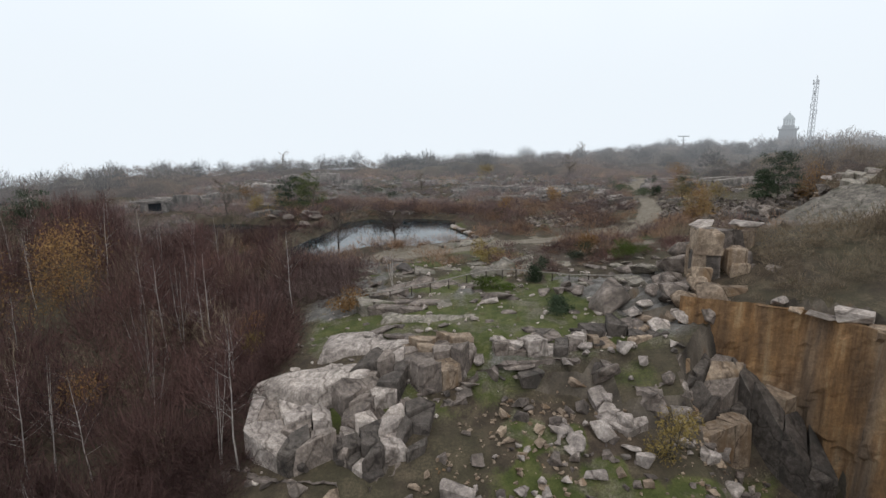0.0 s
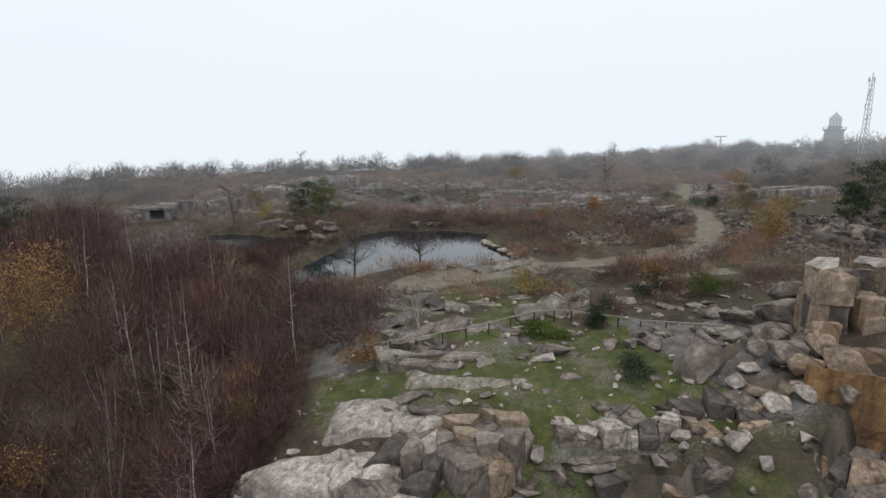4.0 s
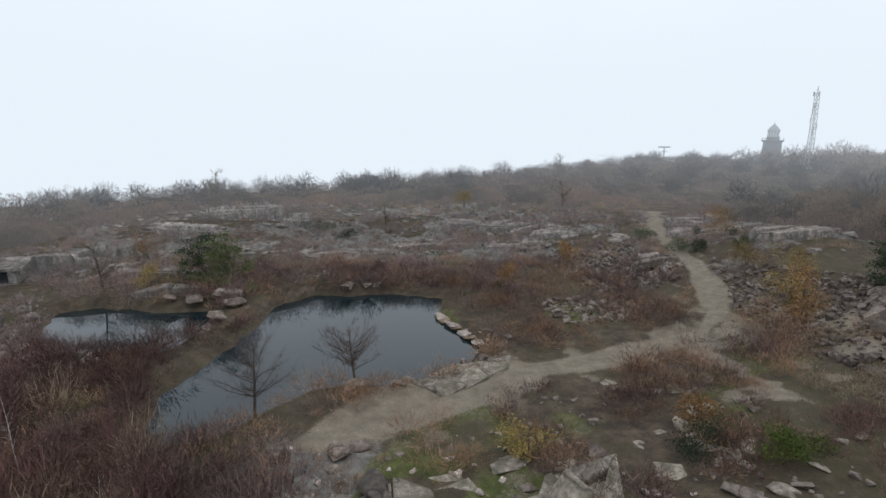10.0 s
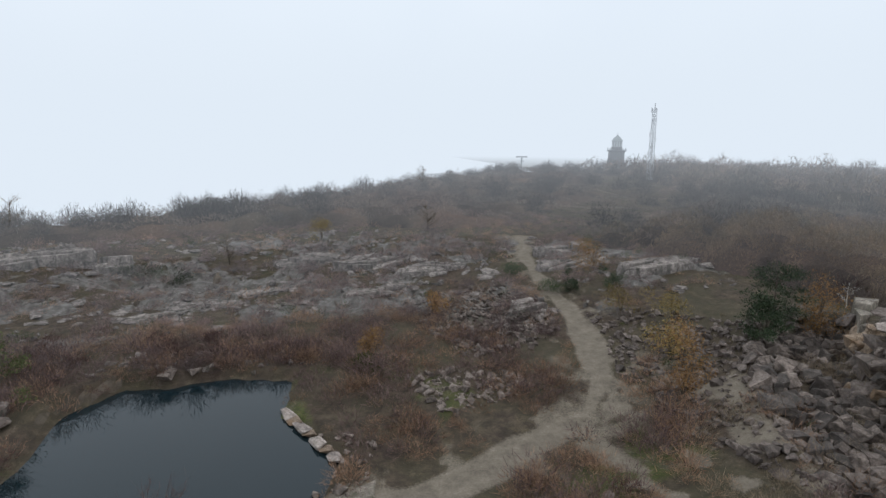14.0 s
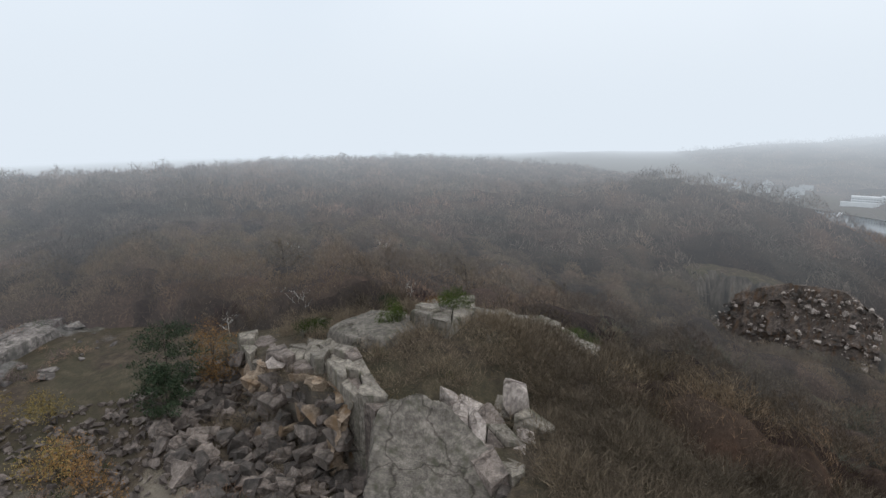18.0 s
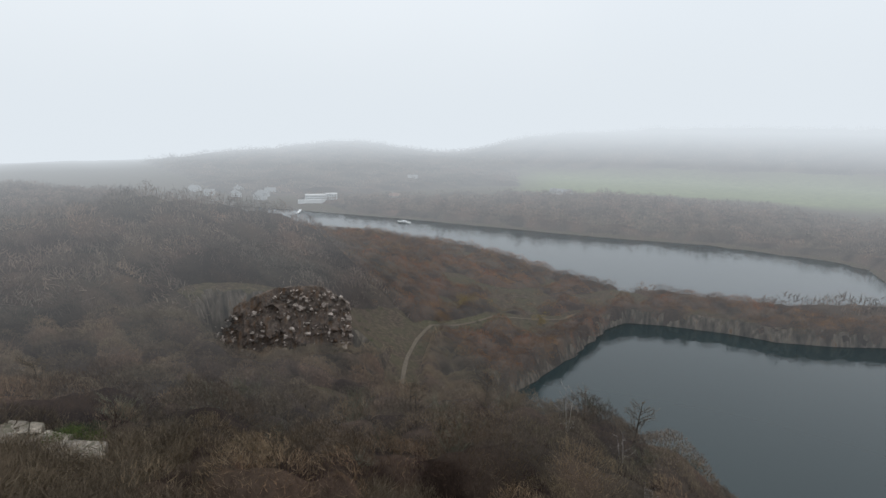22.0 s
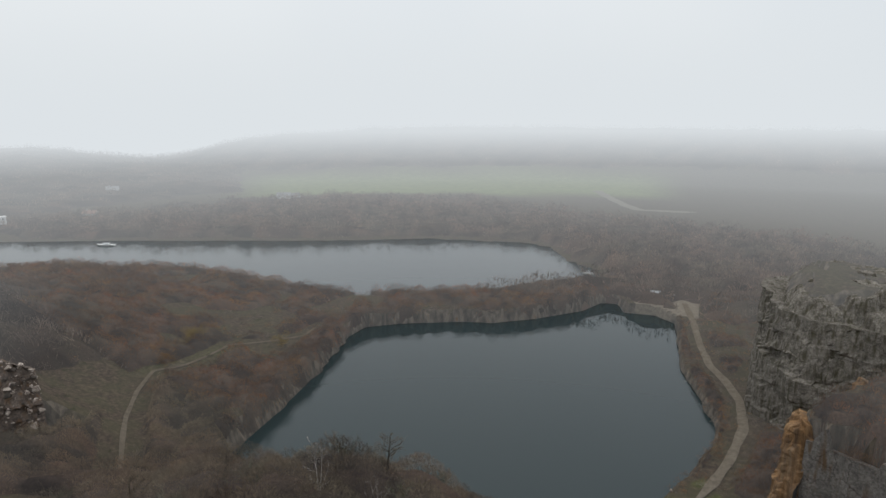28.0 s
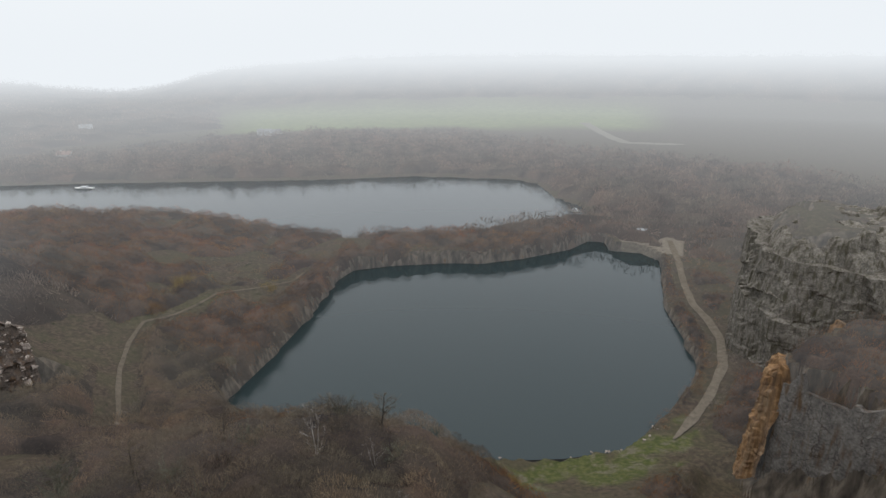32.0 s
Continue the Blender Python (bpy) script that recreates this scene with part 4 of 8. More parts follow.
def split(places, share):
    m = rng.random(len(places)) < share
    return places[m], places[~m]


near = woods(1250, -75, -10, -12, 98, (1.8, 3.1), 0.8, 0, 0, (1.25, 2.1))
near = near[np.hypot(near[:, 0] + 40, near[:, 1] - 54) > 4.5]
a, b = split(near, 0.92)
scatter("birch_thicket", TALL_DOMES, a, THICKET, "dense leafless purple-brown birch thicket", "woods")
scatter("brown_thicket", TALL_DOMES, b, BROWN, "leafless brown undergrowth between birches", "woods")
# darkened wood colours that paint the shade inside the crowns
SHADY = canopy_mat("crown_shade", (0.035, 0.0275, 0.0238), (0.106, 0.085, 0.0725), (0.08, 0.05, 0.03))
NEARWOODS = canopy_mat("slope_bare_woods", (0.084, 0.068, 0.052), (0.28, 0.23, 0.17), (0.20, 0.125, 0.07))
WOODS = canopy_mat("bare_woods", (0.08, 0.070, 0.067), (0.225, 0.20, 0.188), (0.20, 0.14, 0.09))
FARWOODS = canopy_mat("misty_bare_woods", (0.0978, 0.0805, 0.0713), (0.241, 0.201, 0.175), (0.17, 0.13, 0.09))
LAKEWOODS = canopy_mat("lakeside_bare_woods", (0.075, 0.042, 0.024), (0.235, 0.135, 0.07), (0.36, 0.18, 0.05), 0.75)
MISTY = twig_mat("distant_twigs", (0.1, 0.08, 0.0688), (0.213, 0.175, 0.15), 0.3, True)
slope = woods(900, 34, 110, -60, 110, (1.3, 2.8), 1.0, 0.22)
slope = slope[np.hypot(slope[:, 0] - 14, slope[:, 1] - 44) < 66]
a, b = split(slope, 0.7)
scatter("slope_scrub", DOMES, a, BROWN, "leafless brown scrub on the near slope", "woods")
scatter("slope_scrub", DOMES, b, THICKET, "plum-coloured leafless scrub on the near slope", "woods")
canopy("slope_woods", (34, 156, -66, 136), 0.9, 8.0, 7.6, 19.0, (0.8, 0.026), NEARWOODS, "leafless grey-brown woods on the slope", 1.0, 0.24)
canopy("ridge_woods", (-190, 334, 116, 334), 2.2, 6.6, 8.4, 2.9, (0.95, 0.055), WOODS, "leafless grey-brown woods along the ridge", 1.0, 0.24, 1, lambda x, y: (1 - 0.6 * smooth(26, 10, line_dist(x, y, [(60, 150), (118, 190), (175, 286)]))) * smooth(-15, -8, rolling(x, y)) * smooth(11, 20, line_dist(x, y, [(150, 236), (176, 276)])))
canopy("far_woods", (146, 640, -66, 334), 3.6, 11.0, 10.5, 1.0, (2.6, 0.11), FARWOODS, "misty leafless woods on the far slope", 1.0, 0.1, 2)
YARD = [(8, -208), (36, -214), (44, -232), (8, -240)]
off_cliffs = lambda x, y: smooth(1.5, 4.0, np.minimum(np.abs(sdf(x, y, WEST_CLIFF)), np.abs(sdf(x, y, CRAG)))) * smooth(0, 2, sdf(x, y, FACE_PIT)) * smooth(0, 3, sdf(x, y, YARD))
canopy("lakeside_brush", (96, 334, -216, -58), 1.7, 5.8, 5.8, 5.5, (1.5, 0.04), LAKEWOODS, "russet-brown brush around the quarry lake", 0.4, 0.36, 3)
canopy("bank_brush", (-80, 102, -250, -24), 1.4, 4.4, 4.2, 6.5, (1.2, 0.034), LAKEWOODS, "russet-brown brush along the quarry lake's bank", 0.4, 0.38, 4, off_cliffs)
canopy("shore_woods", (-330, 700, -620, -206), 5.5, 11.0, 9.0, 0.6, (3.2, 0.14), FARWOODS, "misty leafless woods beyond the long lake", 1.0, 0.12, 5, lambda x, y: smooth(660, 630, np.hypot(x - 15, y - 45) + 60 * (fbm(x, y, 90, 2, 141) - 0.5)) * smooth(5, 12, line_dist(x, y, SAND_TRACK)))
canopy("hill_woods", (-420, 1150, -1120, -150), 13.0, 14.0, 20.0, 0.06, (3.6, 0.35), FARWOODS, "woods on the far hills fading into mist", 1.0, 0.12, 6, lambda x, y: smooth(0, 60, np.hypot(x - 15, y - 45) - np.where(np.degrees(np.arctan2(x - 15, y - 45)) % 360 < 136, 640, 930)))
WARM = twig_mat("warm_distant_twigs", (0.10, 0.055, 0.03), (0.30, 0.165, 0.075), 0.4, True)
clumps = np.concatenate([woods(520, 100, 300, -205, -30, (1.3, 2.8), 0.5, 0.3), woods(240, -60, 16, -215, -95, (1.0, 2.2), 0.5, 0.3)])
a, b = split(clumps, 0.5)
scatter("lakeside_bushes", ROUND_DOMES, a, WARM, "russet and orange bushes around the quarry lake", "bushes")
scatter("lakeside_bushes", ROUND_DOMES, b, MISTY, "grey-brown bare bushes around the quarry lake", "bushes")
RIDGETWIG = twig_mat("ridge_twigs", (0.045, 0.04, 0.038), (0.13, 0.115, 0.108), 0.25, True)
RIM = [(121, -58), (123.3, -75.8), (127.5, -98), (133, -119), (139, -141), (138.5, -152), (126, -162), (108, -172), (90, -178.5), (76, -190), (60, -209)]
rim_rows = []
for (x0, y0), (x2, y2) in zip(RIM, RIM[1:]):
    L = math.hypot(x2 - x0, y2 - y0)
    for _ in range(int(L * 1.1)):
        t, off = rng.random(), 1.6 + 11 * rng.random() ** 1.4
        x, y = x0 + (x2 - x0) * t - (y2 - y0) / L * off, y0 + (y2 - y0) * t + (x2 - x0) / L * off
        rim_rows.append((x, y, float(sheet_z(x, y)[0]) - 0.2, rng.uniform(1.9, 3.6), rng.uniform(0, 6.28), rng.uniform(0.9, 1.4)))
rim_rows = [p for p in rim_rows if p[2] > -46]
scatter("rim_trees", ROUND_DOMES, rim_rows[::2], WARM, "russet trees between the two lakes", "trees")
scatter("rim_trees", ROUND_DOMES, rim_rows[1::2], MISTY, "grey-brown bare trees between the two lakes", "trees")
foot_rows = []
for _ in range(420):
    x, y = rng.uniform(-14, 16), rng.uniform(-212, -84)
    if line_dist(np.array([x]), np.array([y]), LAKE_PATH)[0] > 1.8 and sdf(np.array([x]), np.array([y]), QUARRY_LAKE)[0] > 0.6 and sdf(np.array([x]), np.array([y]), CRAG)[0] > -4:
        foot_rows.append((x, y, float(sheet_z(x, y)[0]) - 0.1, rng.uniform(0.7, 1.9), rng.uniform(0, 6.28), rng.uniform(0.7, 1.2)))
scatter("track_brush", ROUND_DOMES, foot_rows[::2], WARM, "russet brush between the gravel track and the crag", "bushes")
scatter("track_brush", ROUND_DOMES, foot_rows[1::2], MISTY, "grey-brown brush between the gravel track and the crag", "bushes")
brow_rows = []
for (x0, y0), (x2, y2) in zip(WEST_CLIFF[1:5], WEST_CLIFF[2:6]):
    L = math.hypot(x2 - x0, y2 - y0)
    for _ in range(int(L * 2.2)):
        t, off = rng.random(), 0.8 + 5.0 * rng.random()
        x, y = x0 + (x2 - x0) * t - (y2 - y0) / L * off, y0 + (y2 - y0) * t + (x2 - x0) / L * off
        brow_rows.append((x, y, max(-18.6, float(sheet_z(x, y)[0])) - 0.2, rng.uniform(0.7, 1.9), rng.uniform(0, 6.28), rng.uniform(0.7, 1.2)))
scatter("cliff_brow_brush", ROUND_DOMES, brow_rows, WARM, "russet brush along the quarry cliff's brow", "bushes")
lone = woods(520, -170, 320, 116, 320, (2.0, 4.2), 1.0, 0.3, 0, (1.0, 1.5))
lone = lone[lone[:, 2] > -12]
lone[:, 2] += 0.5 * lone[:, 3]
for gx, gy, gr, n in ((-10, 197, 10, 26), (12, 207, 7, 14), (108, 296, 12, 14), (200, 262, 30, 40), (250, 240, 40, 50), (150, 170, 40, 40), (-55, 192, 8, 8), (-120, 170, 40, 24)):
    gx_, gy_ = gx + gr * rng.normal(0, 0.55, n), gy + gr * rng.normal(0, 0.4, n)
    tall_ = rng.uniform(2.6, 4.6, n)
    lone = np.concatenate([lone, np.stack([gx_, gy_, land(gx_, gy_) + 0.35 * tall_, tall_, rng.uniform(0, 6.28, n), rng.uniform(1.0, 1.4, n)], -1)])
lone = lone[line_dist(lone[:, 0], lone[:, 1], [(150, 236), (176, 276)]) > 9]
scatter("ridge_crowns", [twig_dome(rng, 420, 0.34, 0.014, 0.15, 0.85, 0.25) for _ in range(5)], lone, RIDGETWIG, "round leafless tree crowns along the ridge", "woods")


# heath bushes and tufts on the open ground
def heath(n, box, size, thin, seed, keep_off=0.6):
    x, y = rng.uniform(box[0], box[1], n), rng.uniform(box[2], box[3], n)
    d = np.minimum.reduce([sdf(x, y, POND), sdf(x, y, SIDE_POND), line_dist(x, y, PATH) - 1.6, min_side(x, y) - 0.7])
    ok = (d > keep_off) & (fbm(x, y, 8, 3, 150 + seed) > thin) & ((fbm(x, y, 3.4, 2, 170) > 0.41) | (x < 2) | (x > 40) | (y < 50) | (y > 112))
    x, y = x[ok], y[ok]
    s = rng.uniform(size[0], size[1], len(x))
    return np.stack([x, y, land(x, y) - 0.1, s, rng.uniform(0, 6.28, len(x)), rng.uniform(0.7, 1.3, len(x))], -1)


def off_slabs(rows):
    """Leaves out what would grow on the hill's bare slabs."""
    d = np.minimum.reduce([sdf(rows[:, 0], rows[:, 1], o) for o in HUMP_OUTLINES + HILL_LEDGES])
    for x, y in ((66, 52), (71, 49), (58.5, 71), (68, 58), (67, 61), (63, 55), (70.5, 54)):
        d = np.minimum(d, np.hypot(rows[:, 0] - x, (rows[:, 1] - y) * 2) - 3.2)
    return rows[d > 0.3]


HUMP_OUTLINES = [
    [(43.4, 60.8), (46.8, 58.4), (46.6, 55.6), (45.0, 51.6), (42, 48.6), (36.4, 48.6), (31.4, 53.0), (31.4, 58.4), (37.4, 60.0)],
    [(42.8, 60.2), (44.2, 59.6), (46.2, 61.4), (50.0, 64.2), (50.2, 66.2), (47.0, 65.6), (44.6, 63.2)],
    [(48.2, 65.6), (50.5, 64.6), (53.4, 66.5), (53, 70.5), (50, 72), (48.2, 69)],
    [(50.6, 61.7), (53.8, 59.5), (59.0, 62.1), (59.5, 66.4), (53.8, 68.5), (51.2, 65.3)],
    [(52.5, 56.8), (56.7, 55.0), (63.6, 56.0), (62.3, 60.5), (55.5, 60.8)],
    [(50.4, 71.6), (53, 71.2), (56, 75.5), (54.5, 78.2), (51, 75)],
    [(46.5, 53.6), (49.5, 54.4), (52, 51.8), (50.4, 49.2), (46.6, 49.2)]]
scatter("russet_heath", BUSHES, np.concatenate([heath(1350, (-30, 38, 58, 112), (0.6, 1.9), 0.44, 1), heath(1000, (-62, 72, 96, 172), (0.6, 1.6), 0.45, 2)]), RUSTY, "russet heath bushes between the rocks", "heath")
scatter("plum_heath", BUSHES, np.concatenate([heath(850, (-26, 34, 54, 108), (0.9, 2.6), 0.48, 3), heath(260, (-26, -8, 50, 66), (1.0, 2.4), 0.38, 12), heath(800, (-62, 72, 98, 172), (0.8, 2.3), 0.49, 4)]), PURPLE, "plum-coloured leafless bushes around the pond", "heath")
scatter("green_broom", BUSHES, np.concatenate([heath(140, (-40, 60, 40, 160), (0.4, 0.9), 0.55, 5), heath(120, (36, 75, 40, 90), (0.4, 1.0), 0.55, 6)]), GREEN, "low green broom and juniper bushes", "bushes")
scatter("dry_grass", TUFTS, np.concatenate([heath(2600, (-16, 44, 40, 108), (0.22, 0.55), 0.36, 7, 0.2), heath(300, (20, 70, 25, 90), (0.3, 0.7), 0.42, 8)]), STRAW, "pale dry grass tufts", "grass")
scatter("hill_scrub", BUSHES, np.concatenate([off_slabs(heath(1000, (26, 82, 8, 74), (0.8, 1.9), 0.36, 9)), off_slabs(heath(520, (45, 68, 46, 76), (0.8, 1.9), 0.34, 11)), heath(300, (-14, 26, -20, 26), (0.5, 1.3), 0.45, 10)]), BROWN, "brown leafless scrub on the rocky hill", "scrub")
pond_side = [(-16.5, 102.8), (-6.4, 99.3), (-11.2, 98.6), (0, 99.2), (6.9, 88.3), (12.8, 98), (12.2, 81.4), (21.5, 107.2), (11.7, 129.1), (-30, 130.8), (22.9, 82.9), (16.6, 68), (6.1, 96.5), (12.2, 89.9), (-3, 101), (9, 92), (15, 93), (18, 98), (4, 103), (10, 104), (-14, 105), (25, 97)]
rows = []
for px, py in pond_side:
    for _ in range(10):
        x, y = px + rng.normal(0, 2.0), py + rng.normal(0, 1.6)
        if sdf(np.array([x]), np.array([y]), POND)[0] > 0.5 and line_dist(np.array([x]), np.array([y]), PATH)[0] > 2.4:
            rows.append((x, y, ground_z(x, y) - 0.1, rng.uniform(1.0, 2.4), rng.uniform(0, 6.28), rng.uniform(0.7, 1.1)))
scatter("pond_thicket", BUSHES, rows[::2], PURPLE, "dense plum-brown thicket beside the pond", "thicket")
scatter("pond_brush", BUSHES, rows[1::2], RUSTY, "dense russet thicket beside the pond", "thicket")


scatter("bank_thicket", BUSHES, np.concatenate([heath(420, (-36, -15, 54, 84), (1.0, 2.6), 0.30, 13, 0.2), heath(160, (-30, -8, 84, 112), (0.8, 1.8), 0.42, 14, 0.2)]), THICKET, "dark purple-brown thicket on the pond's bank", "thicket")
scatter("edge_thicket", TALL_DOMES, heath(170, (-21, -12.5, 22, 50), (1.2, 2.3), 0.2, 20, 0.2), THICKET, "dark purple-brown thicket below the promontory", "thicket")
scatter("west_brush", BUSHES, heath(620, (-78, -30, 64, 108), (0.9, 2.3), 0.36, 21, 0.4), PURPLE, "plum-brown brush west of the ponds", "heath")
scatter("railing_thicket", BUSHES, heath(330, (4, 27, 53, 69), (0.6, 1.6), 0.45, 15, 0.4), THICKET, "dark purple-brown brush behind the railing", "thicket")
scatter("railing_brush", BUSHES, heath(200, (4, 34, 52, 74), (0.6, 1.5), 0.50, 16, 0.4), RUSTY, "russet-brown brush behind the railing", "thicket")
scatter("side_bank_brush", BUSHES, np.concatenate([heath(110, (-48, -22, 73, 84), (0.6, 1.5), 0.38, 31, 0.2), heath(130, (-22, 6, 96, 106), (0.8, 1.8), 0.36, 32, 0.3)]), THICKET, "dark plum brush on the ponds' banks", "thicket")
scatter("tower_scrub", BUSHES, off_slabs(heath(150, (21, 34, 38, 51), (0.5, 1.2), 0.36, 34)), BROWN, "low brown scrub on the slope behind the rock tower", "scrub")
scatter("field_broom", BUSHES, heath(260, (110, 190, -130, -10), (0.5, 1.3), 0.5, 33), GREEN, "low green broom between the russet bushes", "bushes")
scatter("hill_brush", BUSHES, off_slabs(heath(1000, (34, 68, 22, 58), (1.1, 2.6), 0.25, 17)), BROWN, "grey-brown leafless brush on the hill's flank", "scrub")
scatter("heath_brush", BUSHES, heath(1300, (-62, 72, 100, 176), (0.7, 2.0), 0.4, 18), PURPLE, "plum-brown brush across the heath", "heath")
scatter("heath_evergreens", BUSHES, heath(240, (-62, 72, 100, 176), (0.7, 1.8), 0.5, 19), GREEN, "dark green juniper across the heath", "bushes")


# ---- rocks ----
GRANITE = granite("grey_granite", (0.075, 0.062, 0.055), (0.27, 0.23, 0.205), (0.085, 0.072, 0.062), 0.35, 0.3)
PALE = granite("pale_granite", (0.15, 0.128, 0.116), (0.52, 0.465, 0.43), (0.16, 0.14, 0.12), 0.3, 0.25)
TAN = granite("tan_granite", (0.14, 0.105, 0.078), (0.35, 0.28, 0.215), (0.17, 0.105, 0.055), 0.4, 0.25)
LICHEN = granite("lichen_granite", (0.105, 0.095, 0.08), (0.30, 0.272, 0.235), (0.10, 0.096, 0.066), 0.4, 0.3)
HEATHROCK = granite("heath_granite", (0.075, 0.066, 0.061), (0.33, 0.298, 0.28), (0.07, 0.064, 0.053), 0.4, 0.4, True)
DARKROCK = granite("dark_granite", (0.045, 0.038, 0.034), (0.135, 0.118, 0.106), (0.05, 0.045, 0.04), 0.4)


def hull_rock(rng, n=13, flat=1.0, cut=0.0, bevel=0.05):
    """An angular block one unit across, standing on z = 0."""
    bm = bmesh.new()
    for _ in range(n):
        p = rng.uniform(-1, 1, 3)
        p = p / np.max(np.abs(p)) * rng.uniform(0.75, 1.0) * np.array([0.5, 0.5, 0.5])
        bm.verts.new((p[0], p[1], p[2] * flat + 0.5 * flat))
    out = bmesh.ops.convex_hull(bm, input=bm.verts[:])
    junk = list({e for e in out["geom_interior"] + out["geom_unused"] if isinstance(e, bmesh.types.BMVert)})
    bmesh.ops.delete(bm, geom=junk, context="VERTS")
    bmesh.ops.dissolve_limit(bm, angle_limit=radians(14), verts=bm.verts[:], edges=bm.edges[:])
    if bevel:
        bmesh.ops.bevel(bm, geom=bm.edges[:], offset=bevel, segments=1, affect="EDGES", clamp_overlap=True)
    bmesh.ops.triangulate(bm, faces=bm.faces[:])
    bm.verts.index_update()
    v = np.array([p.co[:] for p in bm.verts])
    f = np.array([[q.index for q in t.verts] for t in bm.faces])
    bm.free()
    return v, f


def prism(rng, jitter=0.07, bevel=0.03):
    """A split quarry block: a box with uneven corners, standing on z = 0."""
    bm = bmesh.new()
    bmesh.ops.create_cube(bm, size=1)
    for v in bm.verts:
        v.co += Vector(rng.uniform(-jitter, jitter, 3)) + Vector((0, 0, 0.5))
    bmesh.ops.bevel(bm, geom=bm.edges[:], offset=bevel, segments=1, affect="EDGES", clamp_overlap=True)
    bmesh.ops.triangulate(bm, faces=bm.faces[:])
    bm.verts.index_update()
    v = np.array([p.co[:] for p in bm.verts])
    f = np.array([[q.index for q in t.verts] for t in bm.faces])
    bm.free()
    return v, f


rrng = np.random.default_rng(11)
PRISMS = [prism(rrng, 0.12, 0.025) for _ in range(10)]
BLOCKS = [hull_rock(rrng, 11 + k % 5, 0.75, 0, 0.035) for k in range(10)]
SLABS = [hull_rock(rrng, 13 + k % 4, 0.28, 0, 0.02) for k in range(8)]
STONES = [hull_rock(rrng, 11, 0.7, 0, 0.0) for k in range(8)]
COLUMNS = [hull_rock(rrng, 16, 1.0, 0, 0.03) for k in range(6)]


def turned(x, y, z, sx, sy, sz, turn=0.0, tip=0.0, roll=0.0):
    return Matrix.Translation((x, y, z)) @ Euler((tip, roll, turn)).to_matrix().to_4x4() @ Matrix.Diagonal((sx, sy, sz, 1))


ROCK_MESH = {}


def rock_mesh(kind, k, material):
    key = (kind, k, material.name)
    if key not in ROCK_MESH:
        v, f = {"block": BLOCKS, "slab": SLABS, "column": COLUMNS, "prism": PRISMS}[kind][k]
        ROCK_MESH[key] = mesh_np("boulder", v, f, material)
    return ROCK_MESH[key]


def put_rock(kind, material, x, y, sx, sy, sz, turn=None, tip=0.0, sink=0.2, z=None, label="", group="", name="boulder"):
    pool = {"block": BLOCKS, "slab": SLABS, "column": COLUMNS, "prism": PRISMS}[kind]
    ob = new(name, rock_mesh(kind, int(rrng.integers(len(pool))), material))
    base = ground_z(x, y) if z is None else z
    ob.matrix_world = turned(x, y, base - sink * sz * 0.5, sx, sy, sz, rrng.uniform(0, 6.28) if turn is None else turn, tip + rrng.normal(0, 0.06), rrng.normal(0, 0.08))
    return tagged(ob, label, "rock", group)


def rocks_joined(name, pool, rows, material, label, category="rocks", kind="stuff"):
    """rows of x, y, z, sx, sy, sz, turn, tip."""
    vs, fs, base = [], [], 0
    for k, (x, y, z, sx, sy, sz, turn, tip) in enumerate(rows):
        v, f = pool[k % len(pool)]
        m = np.array(turned(x, y, z, sx, sy, sz, turn, tip, tip * 0.6))
        vs.append(v @ m[:3, :3].T + m[:3, 3])
        fs.append(f + base)
        base += len(v)
    return tagged(new(name, mesh_np(name, np.concatenate(vs), np.concatenate(fs), material)), label, category, kind=kind)


def cliff(name, line, step, top_of, foot, relief, joint, lean, material, label, seed, back=3.0, tall=1.0):
    """A sheer jointed face below a brink; the open side lies to the right of the line's way."""
    pts = []
    for (x0, y0), (x2, y2) in zip(line, line[1:]):
        k = max(1, int(math.hypot(x2 - x0, y2 - y0) / step))
        pts += [(x0 + (x2 - x0) * j / k, y0 + (y2 - y0) * j / k) for j in range(k)]
    pts = np.array(pts + [line[-1]], float)
    for _ in range(int(2.5 / step) + 1):
        pts[1:-1] = (pts[:-2] + pts[1:-1] * 2 + pts[2:]) / 4
    d = np.gradient(pts, axis=0)
    run = np.concatenate([[0], np.cumsum(np.linalg.norm(np.diff(pts, axis=0), axis=1))])
    d /= np.linalg.norm(d, axis=1)[:, None]
    out = np.stack([d[:, 1], -d[:, 0]], -1)
    top = np.array([top_of(*(p - o * back)) for p, o in zip(pts, out)])
    rows = max(4, int((np.median(top) - foot) / step))
    cols = []
    for k in range(rows + 1):
        z = foot + (top - foot) * k / rows
        o = relief * (cells(run, z * 0.55 / tall, joint, seed) + 0.4 * cells(run, z * 0.5 / tall, joint * 0.42, seed + 3) + 0.13 * cells(run, z * 0.7, joint * 0.17, seed + 6) + 0.8 * (fbm(run, z * 0.4, joint * 2.5, 2, seed + 9) - 0.5))
        o = o + lean * (top - z) - 0.5
        cols.append(np.concatenate([pts + out * o[:, None], z[:, None]], 1))
    for b_, drop in ((back * 0.4, -0.05), (back, -0.5)):
        q = pts - out * b_
        cols.append(np.concatenate([q, (top + drop + 0.25 * relief * cells(q[:, 0], q[:, 1], joint * 0.5, seed + 12))[:, None]], 1))
    v = np.stack(cols, 1)
    i = np.arange(v.shape[0] * v.shape[1]).reshape(v.shape[:2])
    f = np.stack([i[:-1, :-1], i[:-1, 1:], i[1:, 1:], i[1:, :-1]], -1).reshape(-1, 4)
    me = mesh_np(name, v.reshape(-1, 3), f, material)
    return tagged(new(name, me), label, "rock wall", kind="structure")


